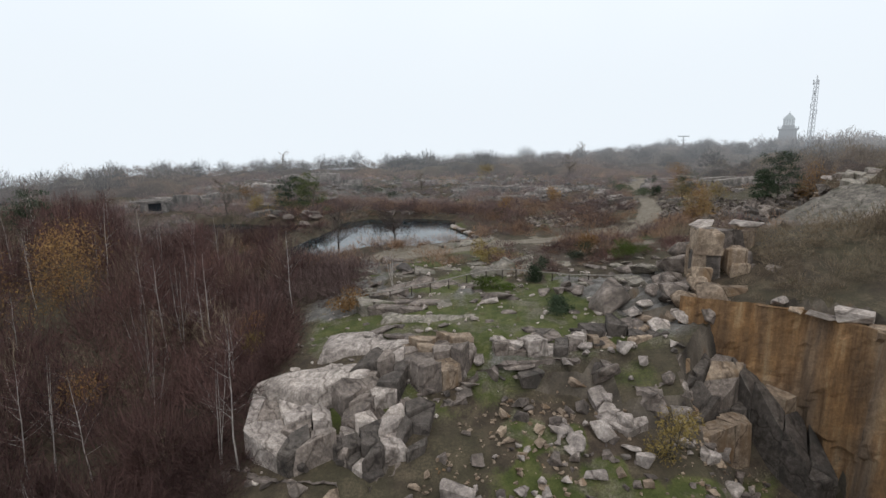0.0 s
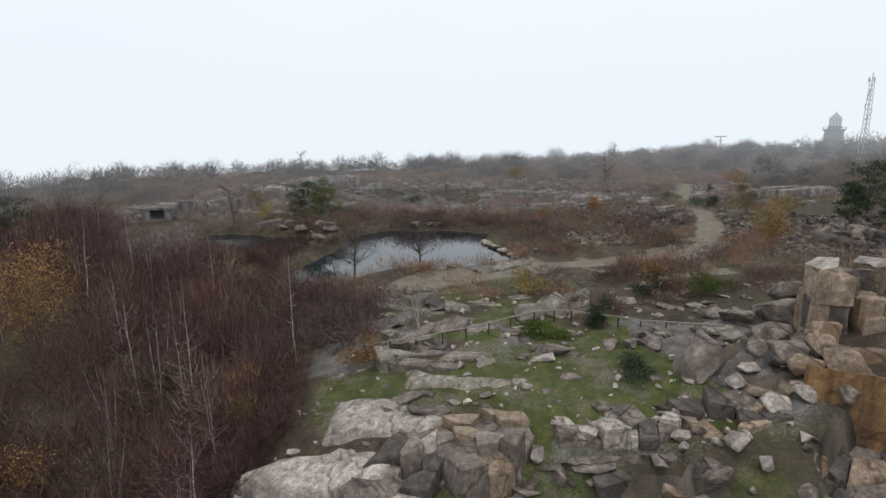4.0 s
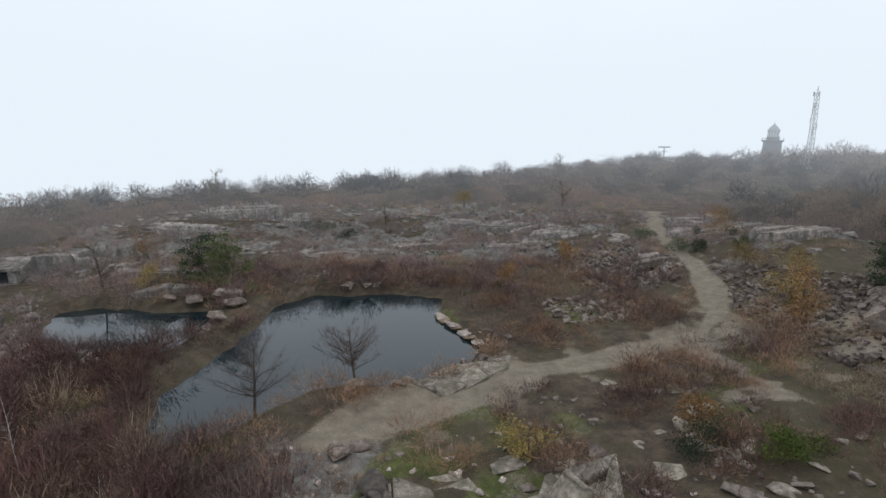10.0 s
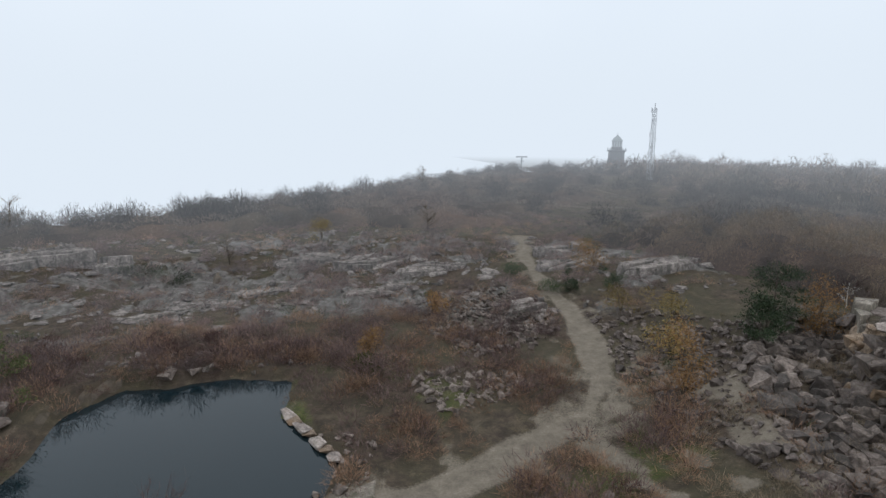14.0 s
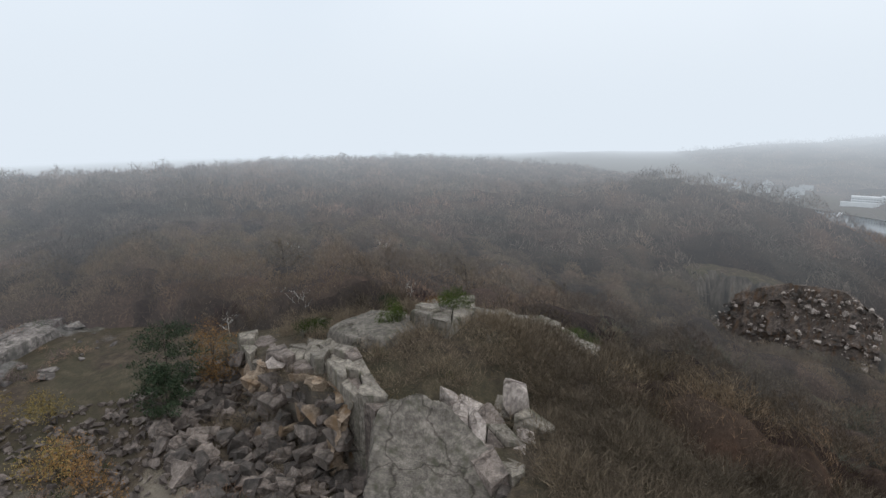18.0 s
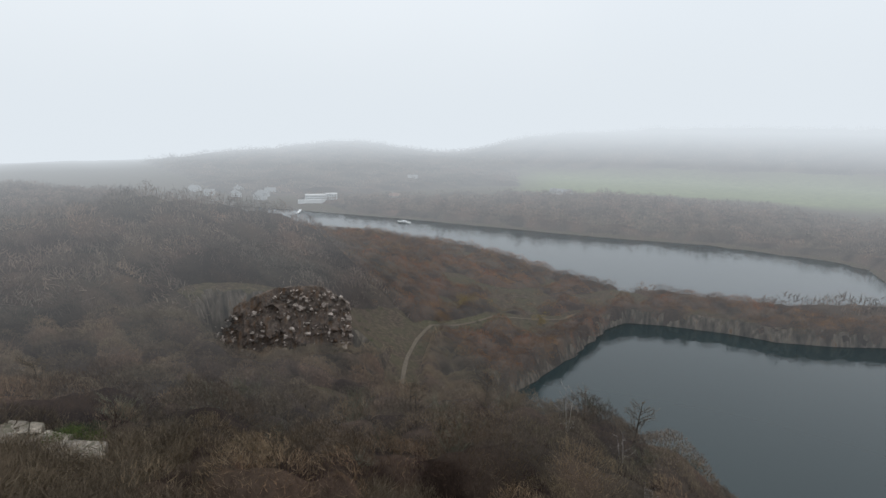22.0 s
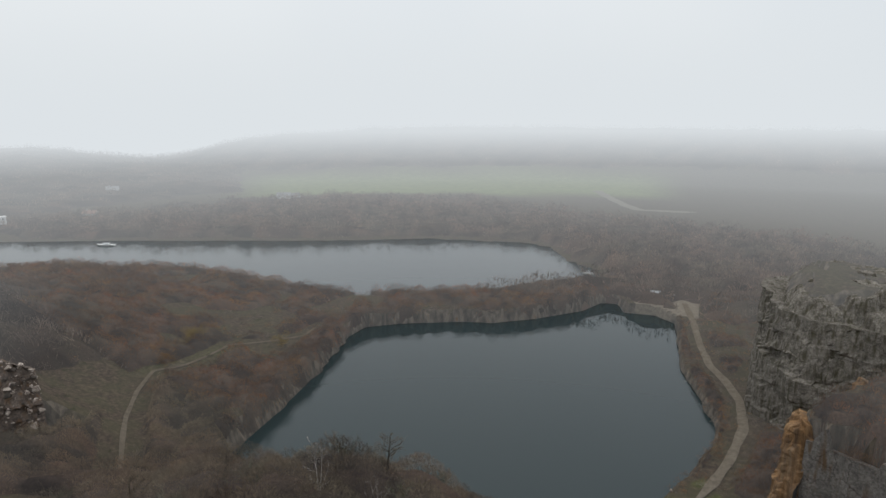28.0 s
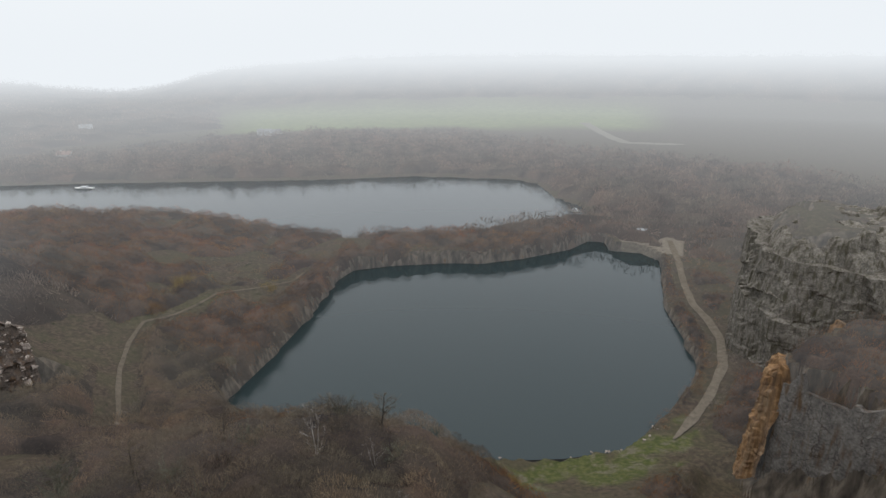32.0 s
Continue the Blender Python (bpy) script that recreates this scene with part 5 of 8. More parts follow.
def bedrock(name, outline, plane, depth, material, label, grid=0.22, ledge=0.25, joint=2.6, seed=0, group="", fall=(-0.15, 0.75), soft=0.6, kind=""):
    """A bare rock mass: a gently domed, cracked top within an outline, falling off steeply at its rim."""
    xs, ys = [p[0] for p in outline], [p[1] for p in outline]
    x, y = np.meshgrid(np.arange(min(xs) - 0.5 - fall[1], max(xs) + 0.5 + fall[1], grid), np.arange(min(ys) - 0.5 - fall[1], max(ys) + 0.5 + fall[1], grid))
    cx, cy = sum(xs) / len(xs), sum(ys) / len(ys)
    wob = 0.9 * (fbm(x, y, 1.6, 3, 400 + seed) - 0.5)
    s = sdf(x + wob, y + wob, outline)
    top = plane[0] + plane[1] * (x - cx) + plane[2] * (y - cy)
    top = top + ledge * (cells(x, y, joint, 410 + seed) + 0.4 * cells(x, y, joint * 0.45, 420 + seed)) + 0.25 * (fbm(x, y, 2.2, 4, 430 + seed) - 0.5)
    z = top - 0.75 * soft * np.exp(np.minimum(s, 0) / soft) - depth * smooth(fall[0], fall[1], s + (s > fall[0]) * ledge * 0.4 * cells(x, y, joint * 0.6, 440 + seed))
    idx = np.arange(x.size).reshape(x.shape)
    q = np.stack([idx[:-1, :-1], idx[:-1, 1:], idx[1:, 1:], idx[1:, :-1]], -1).reshape(-1, 4)
    q = q[s.ravel()[q].min(1) < max(0.8, fall[1])]
    used, q = np.unique(q, return_inverse=True)
    v = np.stack([x - cx, y - cy, z - plane[0]], -1).reshape(-1, 3)[used]
    ob = new(name, mesh_np(name, v, q.reshape(-1, 4), material))
    ob.location = (cx, cy, plane[0])
    return tagged(ob, label, "rock", group, kind)


def streaked_rock(name):
    """Granite with broad rust and dark runs down the face."""
    m, n, l, b = mat(name, 0.85)
    c, mp = n.new("ShaderNodeTexCoord"), n.new("ShaderNodeMapping")
    mp.inputs["Scale"].default_value = (1.0, 1.0, 0.10)
    l.new(c.outputs["Object"], mp.inputs["Vector"])
    runs, wide = n.new("ShaderNodeTexNoise"), n.new("ShaderNodeTexNoise")
    runs.inputs["Scale"].default_value, runs.inputs["Detail"].default_value, runs.inputs["Roughness"].default_value = 1.3, 8, 0.65
    wide.inputs["Scale"].default_value, wide.inputs["Detail"].default_value = 0.32, 4
    l.new(mp.outputs["Vector"], runs.inputs["Vector"])
    l.new(mp.outputs["Vector"], wide.inputs["Vector"])
    grain, blot = noise_node(n, l, 6.0, 6, 0.7), noise_node(n, l, 0.5, 5, 0.65)
    rust = ramp_node(n, l, runs.outputs["Fac"], [(0.28, (0.055, 0.034, 0.022)), (0.42, (0.165, 0.09, 0.042)), (0.55, (0.30, 0.165, 0.072)), (0.72, (0.42, 0.29, 0.16))])
    grey = ramp_node(n, l, runs.outputs["Fac"], [(0.3, (0.06, 0.05, 0.042)), (0.7, (0.22, 0.19, 0.16))])
    col = mix_node(n, l, ramp_node(n, l, wide.outputs["Fac"], [(0.36, (0.7, 0.7, 0.7)), (0.52, (0, 0, 0))]), rust, grey)
    col = mix_node(n, l, ramp_node(n, l, blot, [(0.35, (0, 0, 0)), (0.7, (0.5, 0.5, 0.5))]), col, (0.13, 0.088, 0.055))
    col = mix_node(n, l, 0.5, col, ramp_node(n, l, grain, [(0.3, (0.25, 0.25, 0.25)), (0.72, (0.85, 0.85, 0.85))]), "OVERLAY")
    l.new(col, b.inputs["Base Color"])
    bump_node(n, l, b, grain, 0.6, 0.15)
    return m


ORANGE = streaked_rock("rust_stained_granite")


def clip_half(poly, px, py, nx_, ny_):
    """The part of a convex outline on the near side of a line."""
    out = []
    for (x0, y0), (x2, y2) in zip(poly, poly[1:] + poly[:1]):
        a, c = (x0 - px) * nx_ + (y0 - py) * ny_, (x2 - px) * nx_ + (y2 - py) * ny_
        if a <= 0:
            out.append((x0, y0))
        if a * c < 0:
            t = a / (a - c)
            out.append((x0 + (x2 - x0) * t, y0 + (y2 - y0) * t))
    return out


def joint_cells(r, outline, size, stretch=1.0, turn=0.0):
    """Splits an outline into blocks along natural joints."""
    c, d = math.cos(turn), math.sin(turn)
    flat = [((x * c + y * d) / stretch, -x * d + y * c) for x, y in outline]
    xs, ys = [p[0] for p in flat], [p[1] for p in flat]
    seeds, gx = [], min(xs)
    while gx < max(xs) + size:
        gy = min(ys)
        while gy < max(ys) + size:
            p = (gx + r.uniform(-0.36, 0.36) * size, gy + r.uniform(-0.36, 0.36) * size)
            if sdf(np.array([p[0]]), np.array([p[1]]), flat)[0] < 0.0:
                seeds.append(p)
            gy += size
        gx += size
    hull = []
    for side in (sorted(set(flat)), sorted(set(flat))[::-1]):
        run = []
        for p in side:
            while len(run) > 1 and (run[-1][0] - run[-2][0]) * (p[1] - run[-2][1]) - (run[-1][1] - run[-2][1]) * (p[0] - run[-2][0]) <= 0:
                run.pop()
            run.append(p)
        hull += run[:-1]
    out = []
    for sx, sy in seeds:
        w = 1.7 * size
        poly = [(sx - w, sy - w), (sx + w, sy - w), (sx + w, sy + w), (sx - w, sy + w)]
        for (x0, y0), (x2, y2) in zip(hull, hull[1:] + hull[:1]):
            if len(poly) > 2:
                poly = clip_half(poly, x0, y0, y2 - y0, x0 - x2)
        for qx, qy in seeds:
            if (qx, qy) != (sx, sy) and math.hypot(qx - sx, qy - sy) < 2.8 * size and len(poly) > 2:
                poly = clip_half(poly, (sx + qx) / 2, (sy + qy) / 2, qx - sx, qy - sy)
        if len(poly) > 2:
            out.append([(x * stretch * c - y * d, x * stretch * d + y * c) for x, y in poly])
    return out


def block_mesh(r, poly, top, foot, gap, chamfer, flare, rough):
    """One split block: uneven foot, sheer sides, broken arris and a gently uneven top. The mesh stands about its own middle."""
    cx, cy = sum(p[0] for p in poly) / len(poly), sum(p[1] for p in poly) / len(poly)
    wide = math.sqrt(sum((p[0] - cx) ** 2 + (p[1] - cy) ** 2 for p in poly) / len(poly))
    n = len(poly)
    rings = []
    mid = foot + (top(cx, cy) - foot) * r.uniform(0.4, 0.7)
    for k, (shrink, level) in enumerate(((1 + flare, 0), (1 + 0.45 * flare, 1), (1 - gap, 2), (1 - gap - chamfer / wide, 3), (0.55, 4))):
        ring = []
        for x, y in poly:
            j = 1 + r.normal(0, 0.06)
            q = (cx + (x - cx) * shrink * j, cy + (y - cy) * shrink * j)
            t = top(*q)
            ring.append((q[0] - cx, q[1] - cy, (foot, mid + r.normal(0, 0.1), t - chamfer * r.uniform(0.7, 1.6), t, t + rough * r.normal(0, 1))[level]))
        rings.append(ring)
    v = [p for ring in rings for p in ring] + [(0.0, 0.0, top(cx, cy) + rough * r.normal(0, 1))]
    f = []
    for k in range(4):
        for i in range(n):
            a, b, c, d = k * n + i, k * n + (i + 1) % n, (k + 1) * n + (i + 1) % n, (k + 1) * n + i
            f += [(a, b, c), (a, c, d)]
    f += [(4 * n + i, 4 * n + (i + 1) % n, 5 * n) for i in range(n)]
    return (cx, cy), np.array(v), np.array(f)


def jointed(name, outline, plane, depth, size, material, label, seed=0, group="", step=0.3, tilt=0.08, stretch=1.0, turn=0.0, gap=0.03, chamfer=0.07, flare=0.06, rough=0.03, category="rock", foot=None, shape=None):
    """A jointed rock mass: separate split blocks under one thing, each with a height and a tilt of its own."""
    r = np.random.default_rng(seed + 700)
    xs, ys = [p[0] for p in outline], [p[1] for p in outline]
    mx, my = sum(xs) / len(xs), sum(ys) / len(ys)
    root = tagged(new(name), label, category, group)
    root.location = (mx, my, plane[0] - depth)
    for poly in joint_cells(r, outline, size, stretch, turn):
        dz, tx, ty = r.normal(0, step), r.normal(0, tilt), r.normal(0, tilt)
        bx, by = sum(p[0] for p in poly) / len(poly), sum(p[1] for p in poly) / len(poly)
        base = plane[0] + plane[1] * (bx - mx) + plane[2] * (by - my) if shape is None else shape(bx, by)
        edge = float(sdf(np.array([bx]), np.array([by]), outline)[0])
        if edge > 0:
            dz -= r.uniform(0.3, 1.0) * (0.5 + step)
        top = lambda x, y: base + plane[1] * (x - bx) + plane[2] * (y - by) + dz + tx * (x - bx) + ty * (y - by)
        low = base + dz - depth if foot is None else foot
        (cx, cy), v, f = block_mesh(r, poly, top, min(low, base + dz - 0.4), gap, chamfer, flare, rough)
        ob = part("block", mesh_np("block", v - np.array([0, 0, plane[0] - depth]), f, material[int(r.integers(len(material)))] if isinstance(material, list) else material), root)
        ob.location = (cx - mx, cy - my, 0)
    return root


def round_outline(x, y, rx, ry, turn=0.0, seed=0, n=9):
    """An uneven rounded outline."""
    r = np.random.default_rng(seed + 900)
    c, d = math.cos(turn), math.sin(turn)
    out = []
    for k in range(n):
        a, w = 2 * math.pi * k / n, r.uniform(0.75, 1.1)
        p, q = rx * w * math.cos(a), ry * w * math.sin(a)
        out.append((x + p * c - q * d, y + p * d + q * c))
    return out


# bare granite of the promontory
BARE = "bare granite masses of the promontory"
bedrock("granite_outcrop", [(-9.6, 39.4), (-9.3, 42.8), (-5.9, 42.6), (-2.2, 39.6), (-2.7, 37.9), (-6, 38.7)], (-0.3, 0.14, 0.06), 2.0, PALE, "broad smooth pale granite outcrop in the turf", seed=1, group=BARE, ledge=0.10, joint=3.4)
bedrock("granite_outcrop", [(-13.8, 37.6), (-10.3, 38.4), (-7.3, 38.0), (-4.6, 36.8), (-5.4, 35.0), (-8, 34.8), (-11.4, 35.6)], (-1.35, 0.20, 0.10), 3.2, PALE, "long pale granite slab dipping to the thicket", seed=2, group=BARE, ledge=0.12, joint=3.2)
jointed("granite_outcrop", [(-5.2, 37.4), (-3.0, 38.2), (-2.2, 36.2), (-3.2, 34.0), (-6.6, 33.6), (-7.6, 34.8), (-5.4, 35.2)], (-1.1, 0.16, 0.42), 5.0, 0.85, [PALE, GRANITE, GRANITE, DARKROCK], "stepped pale granite blocks below the smooth slab", 4, BARE, 0.3, 0.16, 1.4, 0.5, foot=-6.5)
jointed("granite_outcrop", [(-3.0, 38.4), (-0.6, 39.4), (1.9, 39.4), (2.3, 37.2), (0.9, 35.0), (-1.4, 34.4), (-2.6, 35.8)], (0.15, 0.03, 0.14), 5.0, 0.95, [GRANITE, TAN, GRANITE, DARKROCK], "square-cut granite buttress with dark joints", 3, BARE, 0.32, 0.1, 1.5, 0.1, foot=-6.0)
jointed("granite_outcrop", [(-13.0, 35.4), (-9.5, 34.6), (-7.4, 33.4), (-6.6, 31.0), (-9.4, 30.2), (-12.8, 32.4)], (-3.0, 0.05, 0.32), 4.0, 1.1, [PALE, GRANITE, DARKROCK], "lower granite shelf with grassy joints", 5, BARE, 0.35, 0.14, 1.5, 0.3, foot=-8.5)
jointed("granite_outcrop", [(-6.6, 33.6), (-3.2, 34.2), (-0.6, 33.4), (-1.2, 30.6), (-4.4, 29.2), (-6.8, 30.8)], (-3.0, 0.05, 0.5), 4.5, 0.85, [GRANITE, DARKROCK, PALE], "broken granite step below the buttress", 6, BARE, 0.45, 0.22, 1.3, 0.4, foot=-9.0)
bedrock("granite_outcrop", [(-5.4, 45.4), (0.5, 43.8), (3.4, 43.2), (2.6, 41.7), (-1, 41.4), (-5.0, 43.2)], (0.5, 0.06, 0.04), 1.2, LICHEN, "low lichen-grey granite slab in the grass", seed=6, group=BARE, ledge=0.14)
jointed("granite_outcrop", [(-7.8, 47.6), (-3.6, 47.8), (0.4, 46.8), (1.2, 44.6), (-3.0, 44.6), (-7.0, 45.8)], (0.6, 0.03, 0.06), 1.6, 1.1, [LICHEN, GRANITE], "flat split lichen-grey granite slabs below the railing", 7, BARE, 0.14, 0.12, 1.8, 0.15)
jointed("granite_outcrop", [(-8.4, 53), (-3.4, 54.6), (1.5, 54.0), (3.5, 51.6), (-1.0, 50.2), (-2.6, 49.2), (-6.6, 49.6)], (0.45, 0.05, 0.10), 1.8, 1.5, [LICHEN, LICHEN, GRANITE], "broken lichen-grey granite ledges above the railing", 8, BARE, 0.2, 0.16, 1.7, 0.3)
jointed("granite_outcrop", [(3.4, 53.2), (5.2, 56.8), (9.4, 57.4), (8.8, 54.4), (6.6, 53.0)], (1.5, 0.05, 0.2), 2.0, 1.5, LICHEN, "sloping lichen-covered granite knoll beside the railing", 9, BARE, 0.28, 0.2, 1.5, 0.7)
jointed("granite_outcrop", [(-9.4, 57.2), (-4.0, 57.8), (0.6, 58.6), (2.4, 56.2), (-3.6, 55.4), (-8.6, 55.0)], (0.7, 0.0, 0.05), 1.4, 1.3, LICHEN, "low flat granite ledges in the heath", 13, BARE, 0.14, 0.1, 1.9, 0.2)
jointed("granite_outcrop", [(2.8, 39.3), (5.4, 40.0), (10.2, 40.6), (10.4, 38.8), (8.6, 37.2), (3.6, 37.2)], (0.1, 0.0, 0.10), 3.6, 0.95, [PALE, GRANITE, DARKROCK], "row of pale squared granite blocks at the brink", 10, BARE, 0.22, 0.1, 1.1, 0.1, foot=-5.5)
jointed("granite_outcrop", [(10.2, 40.4), (13.2, 40.4), (16.4, 41.4), (17.4, 39.4), (14.0, 38.2), (10.8, 38.2)], (0.1, 0.02, 0.2), 3.6, 0.95, [GRANITE, TAN, DARKROCK], "split brown and grey blocks along the brink", 11, BARE, 0.35, 0.16, 1.2, 0.2, foot=-6.5)
jointed("granite_outcrop", [(9.7, 35.6), (11, 36.2), (13.0, 35.0), (12.8, 32.4), (11.4, 31.8), (9.9, 33.4)], (-2.6, 0.10, 0.30), 5.0, 2.0, PALE, "large pale tilted granite block in the gully", 12, BARE, 0.1, 0.05, 1.0, 0.4, foot=-9.0)
jointed("granite_outcrop", [(17.4, 42.4), (18.6, 44.0), (21.4, 44.0), (23.6, 42.6), (24.0, 40.6), (20.6, 40.2), (18.0, 40.9)], (1.1, 0.04, 0.2), 4.0, 1.1, [TAN, DARKROCK, GRANITE], "tan granite blocks at the foot of the rock tower", 14, BARE, 0.3, 0.12, 1.4, 0.0, foot=-4.0)
jointed("granite_outcrop", [(13.6, 36.4), (18, 38.0), (21.4, 37.6), (21.0, 35.0), (16, 33.4)], (-4.4, 0.0, 0.24), 4.0, 1.2, [DARKROCK, DARKROCK, TAN], "low rust-brown ledge in the gully", 16, BARE, 0.35, 0.14, 1.6, 0.2, foot=-10.0)

jointed("granite_outcrop", [(15.6, 36.6), (18.2, 39.2), (20.8, 39.9), (22.2, 38.6), (20.4, 36.8), (17.6, 35.2)], (-2.2, 0.05, 0.8), 4.0, 1.05, [DARKROCK, TAN, DARKROCK, GRANITE], "rust-brown broken steps at the head of the gully", 18, BARE, 0.3, 0.16, 1.5, 0.5, foot=-10.0)
jointed("granite_outcrop", [(20.8, 38.4), (23.0, 38.2), (25.4, 36.2), (26.0, 33.2), (24.2, 32.6), (22.4, 35.0)], (-4.8, -0.5, 0.7), 4.0, 1.3, [TAN, DARKROCK], "rust-brown fallen blocks along the wall's foot", 19, BARE, 0.4, 0.2, 1.3, 1.0, foot=-14.0)

# bare granite of the eastern hill
HUMPS = "bare granite masses of the eastern hill"
bedrock("granite_hump", [(42.9, 60.2), (44.9, 57.6), (44.5, 55.2), (41.4, 51.2), (37.5, 50.2), (33.6, 51.5), (31.6, 54.5), (32.3, 57.9), (37.0, 59.4)], (6.55, 0.40, 0.145), 6.5, LICHEN, "great smooth tan-grey granite slab split by joints", 0.16, 0.12, 3.6, 21, HUMPS, (-0.25, 0.45), 0.3)
jointed("granite_hump", [(45.4, 57.6), (46.8, 55.2), (46.2, 52.2), (43.4, 49.4), (39.6, 49.2), (38.2, 51.2), (41.4, 52.4), (44.6, 55.2)], (7.3, 0.3, 0.1), 4.0, 1.15, [LICHEN, PALE, GRANITE], "split granite blocks breaking off the great slab", 28, HUMPS, 0.4, 0.24, 1.6, 0.8, 0.03, 0.12)
jointed("granite_hump", HUMP_OUTLINES[1], (9.4, 0.12, 0.15), 6.5, 1.0, [LICHEN, GRANITE, LICHEN], "narrow cut granite wall between hill and quarry", 22, HUMPS, 0.3, 0.06, 1.8, 0.8, foot=1.5)
jointed("granite_hump", HUMP_OUTLINES[2], (9.0, 0.05, 0.02), 4.5, 1.4, [LICHEN, LICHEN, GRANITE], "blocky granite brow on the quarry's brink", 23, HUMPS, 0.35, 0.12, 1.5, 0.6, foot=3.0, chamfer=0.14)
bedrock("granite_hump", HUMP_OUTLINES[3], (10.7, -0.02, -0.06), 3.0, LICHEN, "long rounded granite whaleback on the hill", seed=24, group=HUMPS, ledge=0.14, joint=3.4)
jointed("granite_hump", HUMP_OUTLINES[4], (11.2, -0.12, 0.0), 2.6, 1.5, LICHEN, "flat lichen-grey outcrop on the hilltop", 25, HUMPS, 0.2, 0.07, 1.8, 0.1, 0.02, 0.15)
jointed("granite_hump", HUMP_OUTLINES[5], (8.0, 0.0, -0.03), 3.5, 1.7, [GRANITE, LICHEN], "flat granite brink slabs overhanging the quarry", 26, HUMPS, 0.35, 0.1, 1.8, 0.4)
jointed("granite_hump", HUMP_OUTLINES[6], (6.6, 0.05, 0.12), 3.0, 1.6, [LICHEN, PALE], "cracked granite shelf beside the great slab", 27, HUMPS, 0.4, 0.15, 1.4, 0.3)
for k, ledge in enumerate(HILL_LEDGES):
    jointed("granite_hump", ledge, (0, 0, 0), 2.5, 1.6, LICHEN, "broad flat lichen-grey ledges among the scrub", 60 + k, HUMPS, 0.16, 0.07, 1.8, 1.2 - 0.3 * k, 0.02, 0.14, foot=2.0, shape=lambda x, y: ground_z(x, y) + 0.9)
for x, y, z, r, s in ((71, 49, 5.8, 4.6, 29), (58.5, 71, 8.3, 4, 30)):
    jointed("granite_hump", round_outline(x, y, r, r * 0.45, 0.1, s), (z - 0.2, -0.05, 0.0), 2.0, 1.5, LICHEN, "flat layered outcrop among the scrub", s, HUMPS, 0.2, 0.1, 1.7, 0.1)


# the great boulders and slabs on the promontory
BIG = "boulders heaped on the promontory"
put_rock("block", GRANITE, 14.0, 44.9, 4.4, 3.0, 3.6, 0.5, 0.25, 0.2, label="large grey wedge-shaped granite boulder on the grass", group=BIG)
put_rock("slab", TAN, 16.0, 42.6, 3.8, 2.2, 2.6, 2.6, 0.25, 0.0, label="long tan granite slab tilted among boulders", group=BIG)
put_rock("block", PALE, 16.2, 40.6, 2.0, 1.9, 1.5, 0.2, 0.1, 0.1, label="white quartz-crusted granite block at the brink", group=BIG)
put_rock("slab", PALE, 3.9, 45.3, 1.8, 1.0, 1.4, 0.2, 0.05, 0.1, label="flat pale stone lying on the grass", group=BIG)
put_rock("slab", PALE, 3.0, 51.3, 2.4, 0.9, 1.0, 0.0, 0.0, 0.1, label="flat pale stone slab beside the railing", group=BIG)
put_rock("block", LICHEN, 6.3, 55.0, 3.4, 2.6, 2.0, 0.7, 0.2, 0.2, label="lichen-grey granite knoll above the railing", group=BIG)
put_rock("slab", LICHEN, 4.0, 54.0, 3.6, 2.4, 3.0, 0.5, 0.25, 0.1, label="sloping lichen-covered granite slab", group=BIG)
for px, py, sx, sz, mt in ((17.6, 45.6, 2.0, 1.5, GRANITE), (18.6, 44.0, 2.2, 1.8, GRANITE), (17.0, 47.4, 2.6, 1.6, LICHEN), (19.4, 46.6, 2.2, 1.8, GRANITE), (19.0, 42.6, 2.4, 2.2, TAN), (20.6, 44.2, 2.2, 2.4, TAN), (17.8, 43.6, 1.5, 1.8, DARKROCK), (16.4, 44.0, 1.6, 0.9, PALE), (15.0, 42.4, 1.5, 0.8, PALE), (18.0, 41.0, 1.8, 1.6, PALE), (16.0, 48.9, 2.4, 1.4, LICHEN), (20.8, 42.0, 2.6, 2.6, TAN), (14.6, 40.4, 1.6, 1.2, GRANITE), (19.6, 40.2, 2.0, 2.0, GRANITE), (11.0, 48.6, 1.4, 1.1, GRANITE), (11.8, 47.4, 1.6, 1.2, GRANITE), (12.6, 48.8, 1.3, 0.9, LICHEN), (10.2, 47.6, 1.2, 0.9, GRANITE), (18.2, 49.6, 2.6, 2.0, LICHEN), (20.4, 49.4, 3.0, 2.4, GRANITE), (22.4, 51.2, 2.8, 2.6, GRANITE), (-6.4, 61.0, 2.0, 1.2, GRANITE), (-4.2, 57.4, 3.0, 1.2, DARKROCK)):
    put_rock("block", mt, px, py, sx, sx * rrng.uniform(0.7, 1.0), sz, None, rrng.normal(0, 0.15), 0.15, label="angular granite boulder among the heaped rocks", group=BIG)

# stacked crag at the head of the pit
CRAGS = "blocks of the rock tower"
tower_rock = tagged(new("rock_tower"), "tall square tan granite tower of upright blocks", "rock", CRAGS)
pillar_rock = tagged(new("rock_pillar"), "leaning pointed tan granite pillar", "rock", CRAGS)
mass_rock = tagged(new("rock_mass"), "broad tan granite mass behind the pillar", "rock", CRAGS)


